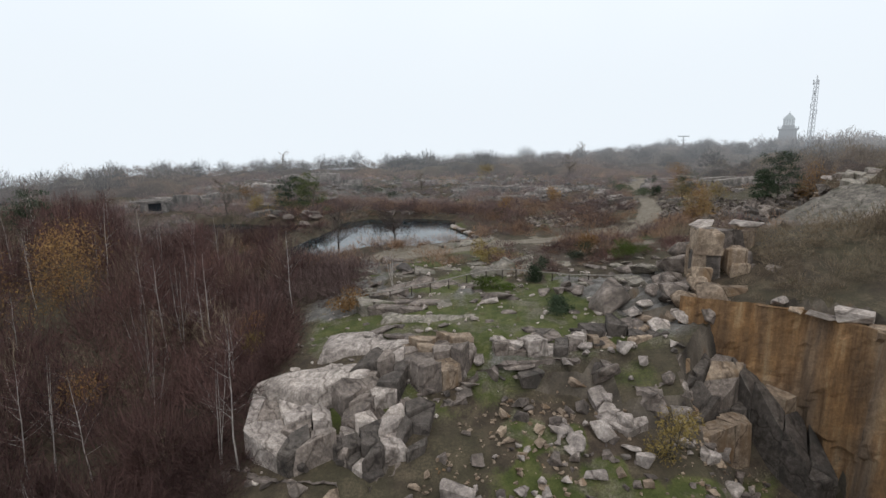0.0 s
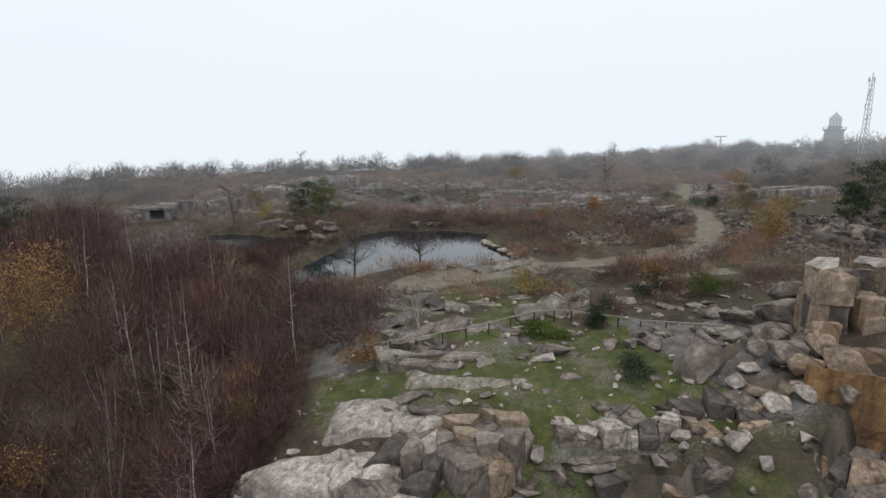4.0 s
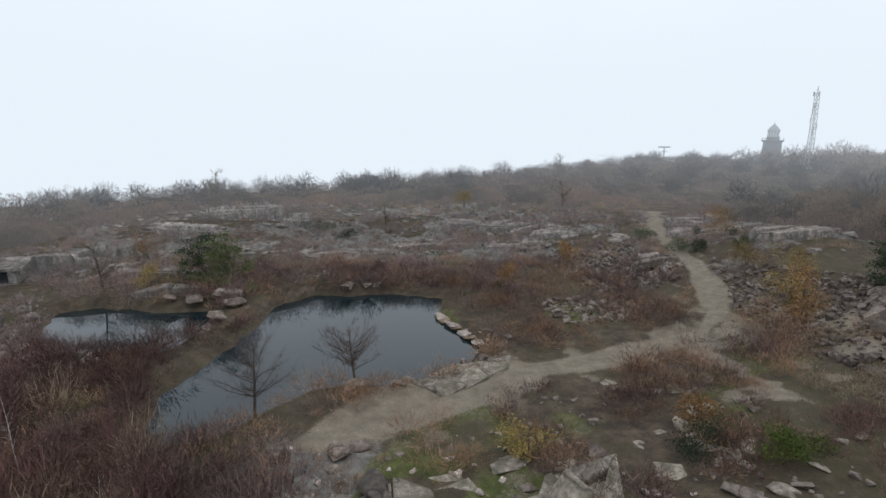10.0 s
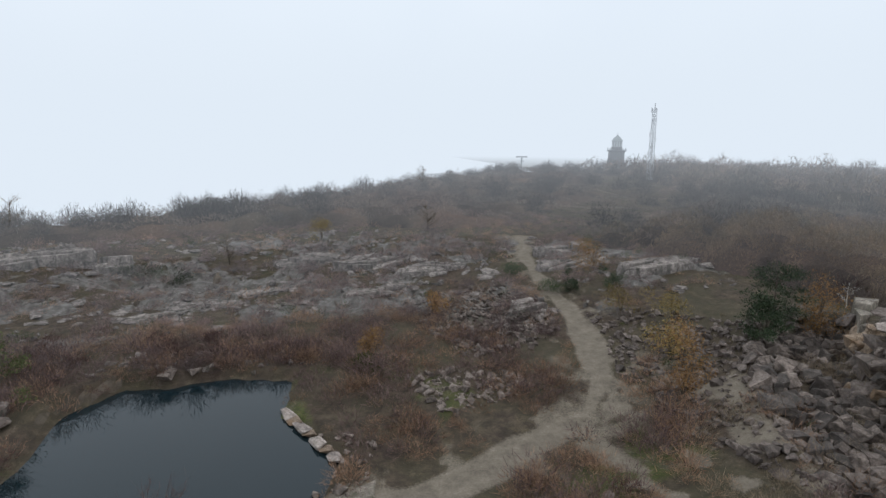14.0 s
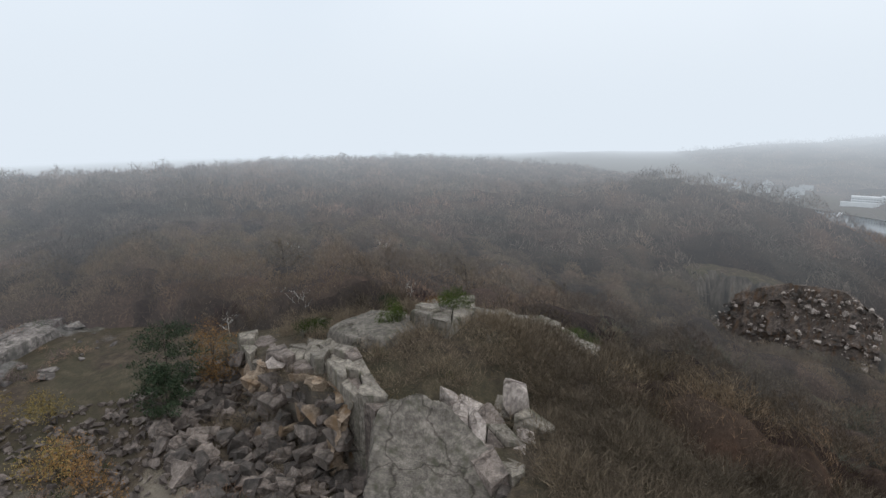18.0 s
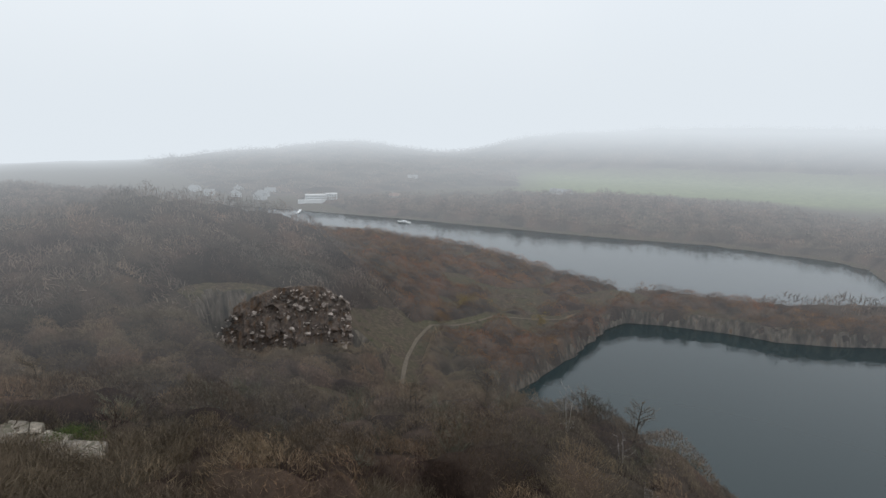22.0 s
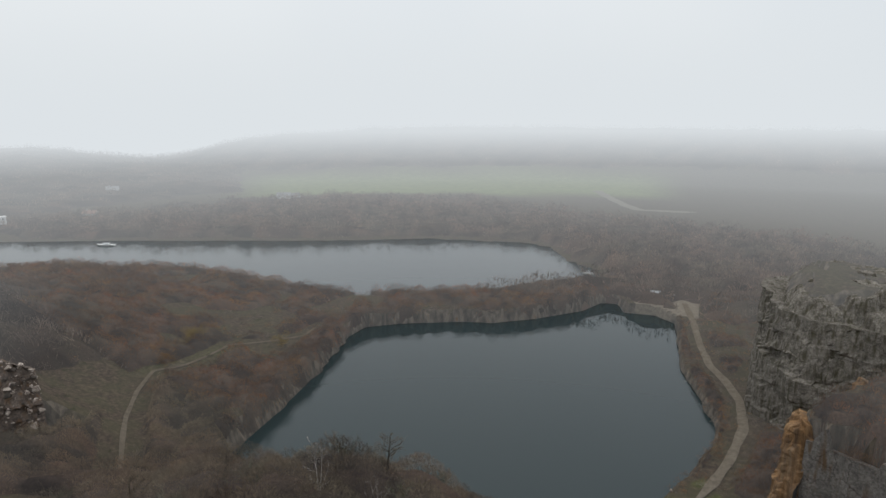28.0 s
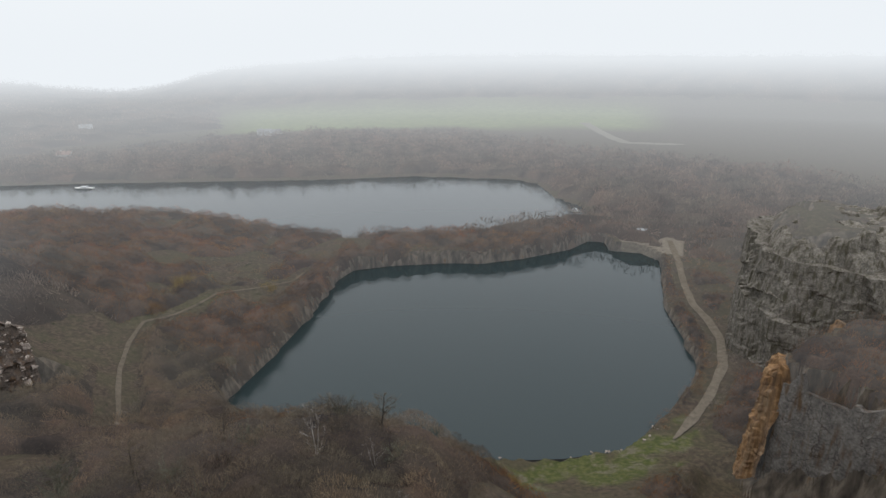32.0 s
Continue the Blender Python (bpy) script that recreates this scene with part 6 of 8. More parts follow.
def courses(root, outline, levels, size, mats, seed, shift):
    """Stacked courses of split blocks, each course set a little aside from the one below."""
    r = np.random.default_rng(seed)
    for k, (low, high) in enumerate(zip(levels, levels[1:])):
        ox, oy, w = r.normal(0, shift), r.normal(0, shift), 1.0 - 0.05 * k
        mx, my = sum(p[0] for p in outline) / len(outline), sum(p[1] for p in outline) / len(outline)
        ring = [(mx + (x - mx) * w + ox, my + (y - my) * w + oy) for x, y in outline]
        for poly in joint_cells(r, ring, size * r.uniform(0.85, 1.15), 1.25, r.uniform(-0.25, 0.25)):
            up, tx, ty = high + r.normal(0, 0.22), r.normal(0, 0.1), r.normal(0, 0.1)
            bx, by = sum(p[0] for p in poly) / len(poly), sum(p[1] for p in poly) / len(poly)
            (cx, cy), v, f = block_mesh(r, poly, lambda x, y: up + tx * (x - bx) + ty * (y - by), low - 0.5, 0.04, 0.13, 0.03, 0.04)
            part("block", mesh_np("block", v + np.array([cx, cy, 0]), f, mats[int(r.integers(len(mats)))]), root)


courses(tower_rock, [(20.9, 45.4), (23.2, 45.0), (23.5, 47.2), (21.2, 47.8)], (0.4, 2.6, 5.2, 6.8), 1.15, [TAN, TAN, GRANITE, DARKROCK], 40, 0.14)
courses(pillar_rock, [(23.6, 44.8), (25.0, 44.5), (26.1, 45.2), (25.8, 46.8), (23.9, 47.0)], (0.2, 1.8, 3.8, 5.0), 0.95, [TAN, TAN, GRANITE], 41, 0.2)
courses(mass_rock, [(23.4, 47.6), (26.4, 47.2), (27.8, 48.4), (26.8, 49.8), (23.4, 49.8), (22.0, 48.6)], (0.4, 3.0, 5.0, 6.2), 1.3, [TAN, GRANITE], 42, 0.16)
for px, py, pz, sx, sy, sz, kind, mt in ((22.2, 46.6, 6.9, 3.0, 1.7, 1.8, "slab", PALE), (26.2, 48.0, 6.5, 3.8, 2.0, 2.2, "slab", PALE), (20.4, 45.6, 0.6, 2.6, 2.2, 3.4, "block", GRANITE), (19.6, 47.4, 1.0, 2.8, 2.4, 2.8, "block", GRANITE), (27.0, 44.2, 2.0, 2.4, 2.4, 3.2, "block", GRANITE), (22.6, 43.0, 0.8, 3.2, 2.4, 2.8, "block", TAN), (24.8, 42.4, 1.0, 3.2, 2.4, 2.8, "block", TAN), (21.0, 44.4, 1.6, 1.8, 1.6, 3.4, "block", TAN), (26.4, 41.8, 1.6, 2.6, 2.0, 2.2, "block", GRANITE), (48.8, 71.2, 8.2, 2.6, 1.8, 2.6, "slab", PALE)):
    put_rock(kind, mt, px, py, sx, sy, sz, rrng.uniform(-0.3, 0.3), 0.0, 0.0, z=pz, label="tall jointed granite block of the rock tower", group=CRAGS)


# brink of the pit: courses of quarried blocks down the face
def face_rows(line, step, top_of, depth, size, seed, lean=0.25, inward=0.6):
    """Blocks in courses below a brink; the pit lies to the right of the line's way."""
    r = np.random.default_rng(seed)
    out = []
    for (x0, y0), (x2, y2) in zip(line, line[1:]):
        L = math.hypot(x2 - x0, y2 - y0)
        nx_, ny_ = (y2 - y0) / L, -(x2 - x0) / L
        for j in range(max(1, int(L / step))):
            t = (j + r.random()) / max(1, int(L / step))
            top = top_of(x0 + (x2 - x0) * t, y0 + (y2 - y0) * t)
            down, k = 0.0, 0
            d = depth(x0 + (x2 - x0) * t, y0 + (y2 - y0) * t)
            while down < d:
                s = r.uniform(*size)
                off = -inward + lean * down + r.normal(0, 0.3)
                out.append((x0 + (x2 - x0) * t + nx_ * off + r.normal(0, 0.3), y0 + (y2 - y0) * t + ny_ * off + r.normal(0, 0.3), top - down - s * 0.72, s * r.uniform(0.9, 1.4), s * r.uniform(0.8, 1.2), s * r.uniform(0.9, 1.3), math.atan2(y2 - y0, x2 - x0) + r.normal(0, 0.3), r.normal(0, 0.12)))
                down += s * 0.68
                k += 1
    return out


BRINK = [(-14, 31.5), (-9.6, 29.4), (-4.2, 28.2), (-0.9, 32.2), (2.8, 35.8), (8, 36.4), (11.2, 36.8), (12.0, 33.6), (15.4, 33.6), (16.6, 37.6), (18.2, 39.4)]
plateau_top = lambda x, y: float(rolling(np.array([x]), np.array([y]))[0]) + 0.25
cliff("brink_face", BRINK, 0.34, lambda x, y: plateau_top(x, y) - 0.35, -8.5, 1.5, 1.7, 0.16, GRANITE, "fractured grey granite face below the brink", 31, 1.2)
front = face_rows(BRINK, 2.6, plateau_top, lambda x, y: 3.4 if x < 0 else 2.4, (0.8, 2.1), 3, 0.3, 0.35)
for k, (x, y, z, sx, sy, sz, turn, tip) in enumerate(front):
    ob = new("brink_block", rock_mesh("block", k % 10, (GRANITE, PALE, GRANITE, TAN, DARKROCK)[k % 5] if x < 16 else (DARKROCK, TAN)[k % 2]))
    ob.matrix_world = turned(x, y, z, sx, sy, sz, turn, tip)
    tagged(ob, "fractured granite block on the pit's brink", "rock", "blocks along the brink")

# rust-stained quarry wall on the pit's far side
CLIFF_LATER = [(17.6, 40.4), (18.8, 39.6), (20.6, 39.0), (21.8, 38.2), (23.2, 37.4), (25.0, 36.2), (26.1, 34.0), (26.8, 30), (27.4, 20), (28.2, 8)]
r = np.random.default_rng(5)
for j in range(9):
    put_rock("slab" if j % 3 else "block", (PALE, TAN, GRANITE)[j % 3], min(28.0, 23.6 + 1.0 * j) + r.uniform(-0.2, 0.5), 38.6 - 1.3 * j, r.uniform(1.2, 2.4), r.uniform(0.8, 1.4), r.uniform(0.9, 1.6), z=2.45, sink=0, label="pale stone slab along the wall's top", group="stones along the wall top")


# rubble: slabs and stones where the granite shows
def rubble(n, poly, size, seed, level=0.25, thin=0.0):
    r = np.random.default_rng(seed)
    xs, ys = [p[0] for p in poly], [p[1] for p in poly]
    x, y = r.uniform(min(xs), max(xs), n), r.uniform(min(ys), max(ys), n)
    d = np.minimum(line_dist(x, y, PATH) - 1.7, min_side(x, y) - 0.8)
    ok = (sdf(x, y, poly) < 0) & (d > 0) & (fbm(x, y, 5, 3, seed) > thin)
    x, y = x[ok], y[ok]
    z = land(x, y)
    s = size[0] + (size[1] - size[0]) * r.random(len(x)) ** 2.2
    return np.stack([x, y, z - s * level, s * r.uniform(0.9, 1.6, len(x)), s * r.uniform(0.7, 1.1, len(x)), s * r.uniform(0.7, 1.3, len(x)), r.uniform(0, 6.28, len(x)), r.normal(0, 0.18, len(x))], -1)


PROM = [(-13, 30), (0, 33), (10, 37), (16, 39), (22, 42), (20, 52), (10, 58), (8, 64), (-10, 64), (-12, 45)]
rocks_joined("promontory_slabs", SLABS, rubble(260, PROM, (0.5, 2.0), 21, 0.1, 0.47), GRANITE, "scattered flat granite slabs bedded in turf")
rocks_joined("promontory_pale_stones", BLOCKS, rubble(520, PROM, (0.12, 0.6), 22, 0.2, 0.42), PALE, "loose pale stones on the grass")
BROW = [(-13, 31), (-3, 29.5), (2, 35), (10, 36.5), (13, 33), (17, 38), (12, 40), (4, 39), (-3, 38), (-12, 37)]
rocks_joined("brow_blocks", BLOCKS, rubble(90, BROW, (0.4, 1.3), 41, 0.0, 0.36), PALE, "pale split granite blocks heaped along the brow")
rocks_joined("brow_blocks", BLOCKS, rubble(70, BROW, (0.4, 1.2), 42, 0.05, 0.36), DARKROCK, "dark split granite blocks heaped along the brow")
GULLY = [(-10, 29), (-3, 27), (2, 34), (11, 36), (12, 31), (20, 37), (23, 33), (22, 22), (6, 16), (-12, 20)]
rocks_joined("gully_rubble", BLOCKS, rubble(420, GULLY, (0.35, 1.5), 34, 0.12, 0.38), PALE, "pale granite blocks tumbled down the gully")
rocks_joined("gully_rubble", STONES, rubble(600, GULLY, (0.2, 0.9), 35, 0.15, 0.38), TAN, "tan granite blocks tumbled down the gully")
rocks_joined("gully_rubble", STONES, rubble(420, GULLY, (0.25, 1.2), 23, 0.2, 0.42), GRANITE, "grey rubble spilling down the gully")
rocks_joined("gully_gravel", STONES, rubble(2600, GULLY, (0.08, 0.35), 24, 0.2, 0.40), TAN, "small pale stones in the gully")
BACK = [(-60, 100), (-22, 104), (10, 116), (26, 96), (36, 100), (60, 96), (72, 118), (50, 150), (10, 172), (-45, 165), (-70, 130)]
rocks_joined("back_slabs", SLABS, rubble(2300, BACK, (0.5, 2.4), 25, 0.12, 0.47), HEATHROCK, "low grey granite outcrops across the heath")
rocks_joined("back_rubble", STONES, rubble(2600, BACK, (0.25, 1.3), 26, 0.2, 0.45), HEATHROCK, "grey rubble heaps across the heath")
for name, poly, n, seed in (("path_side_rubble", [(27, 92), (33, 96), (36, 108), (30, 114), (24, 108)], 700, 27), ("heath_rubble", [(14, 82), (24, 84), (22, 91), (13, 90)], 420, 28), ("hillside_rubble", [(30, 60), (36, 64), (44, 78), (50, 84), (46, 94), (37, 98), (33, 88), (31, 76)], 2200, 29), ("heath_edge_rubble", [(20, 92), (30, 94), (33, 108), (36, 118), (24, 116), (18, 104)], 1500, 36)):
    rocks_joined(name, STONES, rubble(n, poly, (0.2, 1.0), seed, 0.15, 0.3), GRANITE, "heap of broken grey granite beside the path")
rocks_joined("pit_rubble", STONES, rubble(2300, EAST_PIT + [(31, 62)], (0.3, 2.0), 31, 0.15, 0.2), GRANITE, "broken granite blocks on the small quarry's floor")
rocks_joined("pit_dark_rubble", STONES, rubble(900, EAST_PIT, (0.4, 2.2), 32, 0.1, 0.3), DARKROCK, "dark split granite blocks in the small quarry")
POND_SHORE = [(-4, 68), (6, 74), (8, 80), (4, 84), (3, 78), (-3, 72)]
rocks_joined("pond_stones", BLOCKS, rubble(260, POND_SHORE, (0.2, 0.7), 33, 0.1), GRANITE, "dark wet stones along the pond's edge")

RAILSIDE = [(2, 54), (12, 54), (26, 52), (30, 62), (26, 72), (14, 70), (4, 66)]
rocks_joined("railing_slabs", SLABS, rubble(150, RAILSIDE, (0.5, 2.0), 51, 0.1, 0.5), LICHEN, "flat lichen-grey slabs between the bushes")
rocks_joined("railing_stones", BLOCKS, rubble(260, RAILSIDE, (0.2, 0.9), 52, 0.15, 0.45), GRANITE, "loose grey stones between the bushes")
SIDE_BANK = [(-46, 76), (-36, 74), (-26, 76), (-24, 79.6), (-32.7, 79.8), (-37.4, 82.6), (-40.4, 92), (-46, 96)]
rocks_joined("side_pond_rubble", STONES, rubble(520, SIDE_BANK, (0.25, 1.3), 53, 0.15, 0.35), HEATHROCK, "dark rubble on the side pond's bank")
FAR_BANK = [(-20, 98), (-12, 97.6), (-4, 97.2), (3, 95), (6, 97), (2, 101), (-8, 103), (-20, 103)]
rocks_joined("far_bank_stones", STONES, rubble(160, FAR_BANK, (0.2, 0.9), 54, 0.15, 0.4), HEATHROCK, "grey stones on the pond's far bank")

jointed("rock_pavement", [(-2.6, 70.6), (0.2, 72.6), (3.2, 73.7), (7.0, 75.2), (6.2, 72.6), (3.2, 69.8), (0.4, 68.2)], (0.62, 0.0, 0.0), 1.2, 1.7, LICHEN, "flat pale bedrock pavement beside the pond", 17, "", 0.05, 0.02, 1.5, 0.5, 0.02, 0.08, 0.05, 0.02, shape=lambda x, y: ground_z(x, y) + 0.1)
# stone slabs that edge the pond
for k in range(7):
    t = k / 6
    put_rock("slab", TAN if k % 2 else PALE, 1.6 + 3.2 * t, 87.4 - 8.2 * t, 2.4, 1.2, 1.8, -1.2, 0, 0, z=-0.05, label="flat granite slab edging the pond", group="slabs edging the pond")
for px, py, sx in ((-9.0, 97.0, 2.4), (-6.6, 97.4, 2.0), (-20.6, 90.0, 3.4), (-21.4, 87.6, 3.0), (-22.4, 92.6, 3.4), (-25.5, 92.6, 3.0), (-28.6, 93.0, 2.6), (-22.0, 85.6, 2.6), (-33, 80, 2.2), (-35, 79, 2.6), (-36.6, 81, 2.4), (-31, 79, 2.0), (-38, 79, 2.8), (-34, 77, 2.2), (-5.8, 69.6, 2.4), (-2.4, 70.4, 2.2), (-8.0, 71.0, 1.6)):
    put_rock("block", GRANITE, px, py, sx * 0.8, sx * 0.7, sx * 0.42, label="rounded granite block on the pond's bank", group="blocks on the banks")

# the eastern hill: slabs, split wall and great tan slab
HILL = "rock masses of the eastern hill"
for kind, mt, px, py, sx, sy, sz, turn, tip, z, lab in (
        ("block", PALE, 47.6, 50.8, 2.8, 2.3, 4.0, 0.3, 0.2, 6.4, "pale peaked boulder on the hilltop"),
        ("block", LICHEN, 45.4, 49.2, 3.2, 2.4, 2.8, 0.8, 0.1, 5.6, "cracked granite block beside the great slab"),
        ("block", PALE, 44.6, 49.6, 2.4, 1.6, 2.4, 0.3, 0.2, 5.4, "split white granite wedge"),
        ("block", GRANITE, 50.4, 71.6, 4.2, 2.4, 2.4, 0.6, 0.0, 7.4, "overhanging granite block on the quarry's brink")):
    put_rock(kind, mt, px, py, sx, sy, sz, turn, tip, 0.0, z=z, label=lab, group=HILL)
hill_line = [(56, 80), (50, 73.5), (46.6, 66.5), (43.6, 62.6), (42.4, 60.4), (41, 52)]
hill_top = lambda x, y: float(rolling(np.array([x + 2.0]), np.array([y - 0.5]))[0]) + 0.2
cliff("small_quarry_face", hill_line[:4], 0.34, lambda x, y: hill_top(x, y) - 0.4, 0.8, 1.3, 2.6, 0.22, TAN, "split brown and grey granite face of the small quarry", 32, 1.2)
for k, (x, y, z, sx, sy, sz, turn, tip) in enumerate(face_rows(hill_line[:4], 1.8, lambda x, y: hill_top(x, y) - 1.2, lambda x, y: 5.0, (1.0, 2.4), 8, 0.5, -0.3)):
    ob = new("quarry_block", rock_mesh("block", k % 10, (GRANITE, DARKROCK, TAN, GRANITE)[k % 4]))
    ob.matrix_world = turned(x, y, z, sx, sy, sz, turn, tip)
    tagged(ob, "split granite block in the small quarry's face", "rock", "blocks of the small quarry's face")


# ridge and outcrops behind the pond
for k, (px, py, sx, sy, up, size, lab) in enumerate(((55, 106.5, 6.5, 2.4, 1.6, 2.2, "low grey granite ridge on the heath"), (60.5, 109.5, 5, 2.2, 1.3, 2.0, "low grey granite ridge on the heath"), (-31, 147, 5.5, 3, 3.0, 2.2, "square grey granite outcrop"), (-37, 145, 4, 2.6, 2.4, 2.0, "square grey granite outcrop"), (-24, 146, 4, 2.6, 2.4, 2.0, "square grey granite outcrop"), (-41, 131, 7, 2.6, 1.6, 2.0, "stepped granite outcrop on the heath"), (-46, 112, 7, 2.4, 1.8, 1.8, "stepped granite outcrop on the heath"), (-50, 107, 6, 2.2, 2.0, 1.8, "stepped granite outcrop on the heath"), (-34, 103, 6, 2.0, 1.1, 1.6, "stepped granite outcrop above the side pond"), (-29, 95.4, 4.4, 1.3, 0.9, 1.4, "low rock shelf at the side pond"), (-21.6, 92.4, 1.6, 1.3, 1.0, 1.3, "low rock shelf between the ponds"), (2, 132, 7, 2.4, 0.5, 2.4, "bare rose-grey granite sheet"), (-9, 126, 6, 2.2, 0.5, 2.2, "bare rose-grey granite sheet"), (20, 138, 8, 4, 0.9, 2.4, "broad bare granite slope"), (9, 147, 7, 3.4, 0.9, 2.4, "broad bare granite slope"), (28, 128, 7, 2.6, 0.9, 2.0, "broken granite bank beside the path"), (-14, 118, 5, 2, 0.6, 1.8, "low granite ledge in the heath"), (16, 120, 6, 2, 0.7, 1.8, "low granite ledge in the heath"), (32.5, 103, 3.2, 1.8, 1.1, 1.5, "broken granite bank beside the path"), (47, 118, 6, 2, 0.9, 1.8, "low granite ledge in the heath"), (52, 128, 6, 2.4, 1.0, 2.0, "low granite ledge in the heath"))):
    jointed("heath_outcrop", round_outline(px, py, sx, sy, rrng.uniform(-0.25, 0.25), k), (ground_z(px, py) + up * 0.7, 0.0, 0.0), up + 1.6, size, HEATHROCK, lab, 50 + k, "outcrops on the heath", 0.14 + 0.14 * up, 0.1, 2.0, rrng.uniform(-0.3, 0.3), 0.03, 0.12, shape=lambda x, y: ground_z(x, y) * 0.6 + 0.4 * ground_z(px, py) + up * 0.75)


# walls of the quarry lake: jointed rock faces
rim = lambda x, y: float(sheet_z(x, y)[0])
LAKEWALL = granite("lake_wall_granite", (0.034, 0.028, 0.024), (0.105, 0.088, 0.076), (0.035, 0.028, 0.024), 0.5, far=True)
cliff("quarry_lake_wall", QUARRY_LAKE[19::-1], 0.75, lambda x, y: rim(x, y) - 0.1, -49.5, 1.5, 5.5, 0.12, LAKEWALL, "sheer grey-brown granite wall around the lake", 12, 4.2)
cliff("rust_stained_wall", CLIFF_LATER, 0.36, lambda x, y: 2.6 + 0.35 * float(fbm(np.array([x]), np.array([y]), 2.5, 3, 55)[0] - 0.5) - 0.02 * max(0, 30 - y) ** 1.6, -14.0, 0.7, 2.2, 0.05, ORANGE, "tall rust-orange stained granite quarry wall", 18, 1.6, 3.5)
WALLROCK = granite("cliff_granite", (0.10, 0.096, 0.092), (0.22, 0.21, 0.20), (0.12, 0.08, 0.05), 0.35)
cliff_rim = lambda x, y: max(-18.5, rim(x, y)) - 0.2
cliff("west_cliff", [(-6.2, -66.9), (-11, -63.5), (-18.5, -59), (-34, -52), (-48, -49)], 0.5, cliff_rim, -45.5, 0.45, 9.0, 0.06, WALLROCK, "high sheer grey quarry cliff", 14, 2.4, 2.5)
cliff("rusty_cliff_edge", [(-34, -100), (-14, -88), (-5.5, -76), (-4.4, -69.5), (-6.6, -66.6)], 0.5, cliff_rim, -45.5, 1.4, 3.4, 0.12, ORANGE, "rust-streaked broken edge of the quarry cliff", 19, 2.4)
CRAGROCK = granite("crag_granite", (0.085, 0.08, 0.07), (0.27, 0.255, 0.23), (0.075, 0.068, 0.045), 0.5)
crag_line = [(-40, -180), (-26, -175), (-12, -166), (-7, -150), (-7, -128), (-14, -120), (-32, -117), (-52, -122)]
cliff("lake_crag", crag_line, 0.7, lambda x, y: -13.0 + 7.0 * float(fbm(np.array([x]), np.array([y]), 14, 2, 99)[0] - 0.5), -45.5, 2.6, 9.0, 0.13, CRAGROCK, "rugged grey granite crag with lichen above the lake", 15, 5.0)
bedrock("crag_top", [(-9, -128), (-15, -123), (-30, -120), (-50, -125), (-54, -160), (-27, -171), (-14, -163), (-9, -150)], (-6.5, -0.05, -0.03), 12.0, CRAGROCK, "lichen-covered rounded granite top of the crag", 0.6, 3.2, 8.0, 50, "", (-5.0, 3.0), 3.0, "structure")
r = np.random.default_rng(16)
for _ in range(14):
    x, y = r.uniform(-44, -16), r.uniform(-160, -128)
    w = r.uniform(1.5, 4.0)
    ob = new("crag_boulder", rock_mesh("block" if r.random() < 0.5 else "slab", int(r.integers(8)), CRAGROCK))
    ob.matrix_world = turned(x, y, -7.0 - w * 0.1, w * 1.5, w, w * r.uniform(0.8, 1.2), r.uniform(0, 6), r.normal(0, 0.15))
    tagged(ob, "weathered granite boulder on the crag's top", "rock", "boulders on the crag")
# spoil face in the woods
spoil_line = SPOIL_LINE
spoil_top = lambda x, y: -12.0 - 9.0 * max(0.0, (y + 14) / 20) ** 1.6 - 5.0 * max(0.0, (-22 - y) / 6)
cliff("spoil_face", spoil_line, 0.8, spoil_top, -37.0, 2.0, 4.0, 0.42, granite("spoil_granite", (0.06, 0.05, 0.045), (0.17, 0.14, 0.122), (0.13, 0.08, 0.048), 0.42), "steep face of broken, rust-stained quarry spoil", 17, 3.0)
r = np.random.default_rng(17)
rows = []
for _ in range(760):
    u = r.random() ** 1.3 * 3.99
    k = int(u)
    (x0, y0), (x2, y2) = spoil_line[k], spoil_line[k + 1]
    x, y, L = x0 + (x2 - x0) * (u - k), y0 + (y2 - y0) * (u - k), math.hypot(x2 - x0, y2 - y0)
    down = 0.9 + 15 * r.random() ** 1.3
    top, s = spoil_top(x, y), 0.3 + 1.5 * r.random() ** 3
    out = 0.42 * down - 0.9 + r.uniform(0, 0.8)
    rows.append((x + (y2 - y0) / L * out, y - (x2 - x0) / L * out, top - down - 0.3 * s, s, s, s * r.uniform(0.6, 1.3), r.uniform(0, 6), r.normal(0, 0.3)))
rocks_joined("spoil_blocks", STONES, rows[420:], DARKROCK, "dark broken blocks on the spoil heap")
rocks_joined("spoil_stones", STONES, rows[:420], PALE, "white stones on the spoil heap")
rocks_joined("brow_stones", BLOCKS, [(43.5 + r.normal(0, 1.3), -20 + r.normal(0, 1.3), -17.0 + r.normal(0, 0.6), 1.5, 1.2, 1.4, r.uniform(0, 6), 0.2) for _ in range(34)], PALE, "pale broken stones at the brow's edge")
edge = [(12, -87), (21, -75), (33, -69), (45, -62.6), (54, -56)]
for k in range(22):
    u = 3.99 * (k + r.random()) / 22
    (x0, y0), (x2, y2) = edge[int(u)], edge[int(u) + 1]
    f = u - int(u)
    put_rock("block", PALE, x0 + (x2 - x0) * f + r.normal(0, 0.5), y0 + (y2 - y0) * f + 0.8 + r.normal(0, 0.5), r.uniform(0.5, 1.2), r.uniform(0.4, 0.9), r.uniform(0.4, 0.8), label="pale stone along the grassy lake shore", group="stones on the lake shore", name="shore_stone")


# ---- single trees ----
trng = np.random.default_rng(23)


def birch_kind(h, stems=1):
    return grown(trng, h, 0.06, 18, 5, h * 0.34, 0.3, stems, 0.3, 0.013)


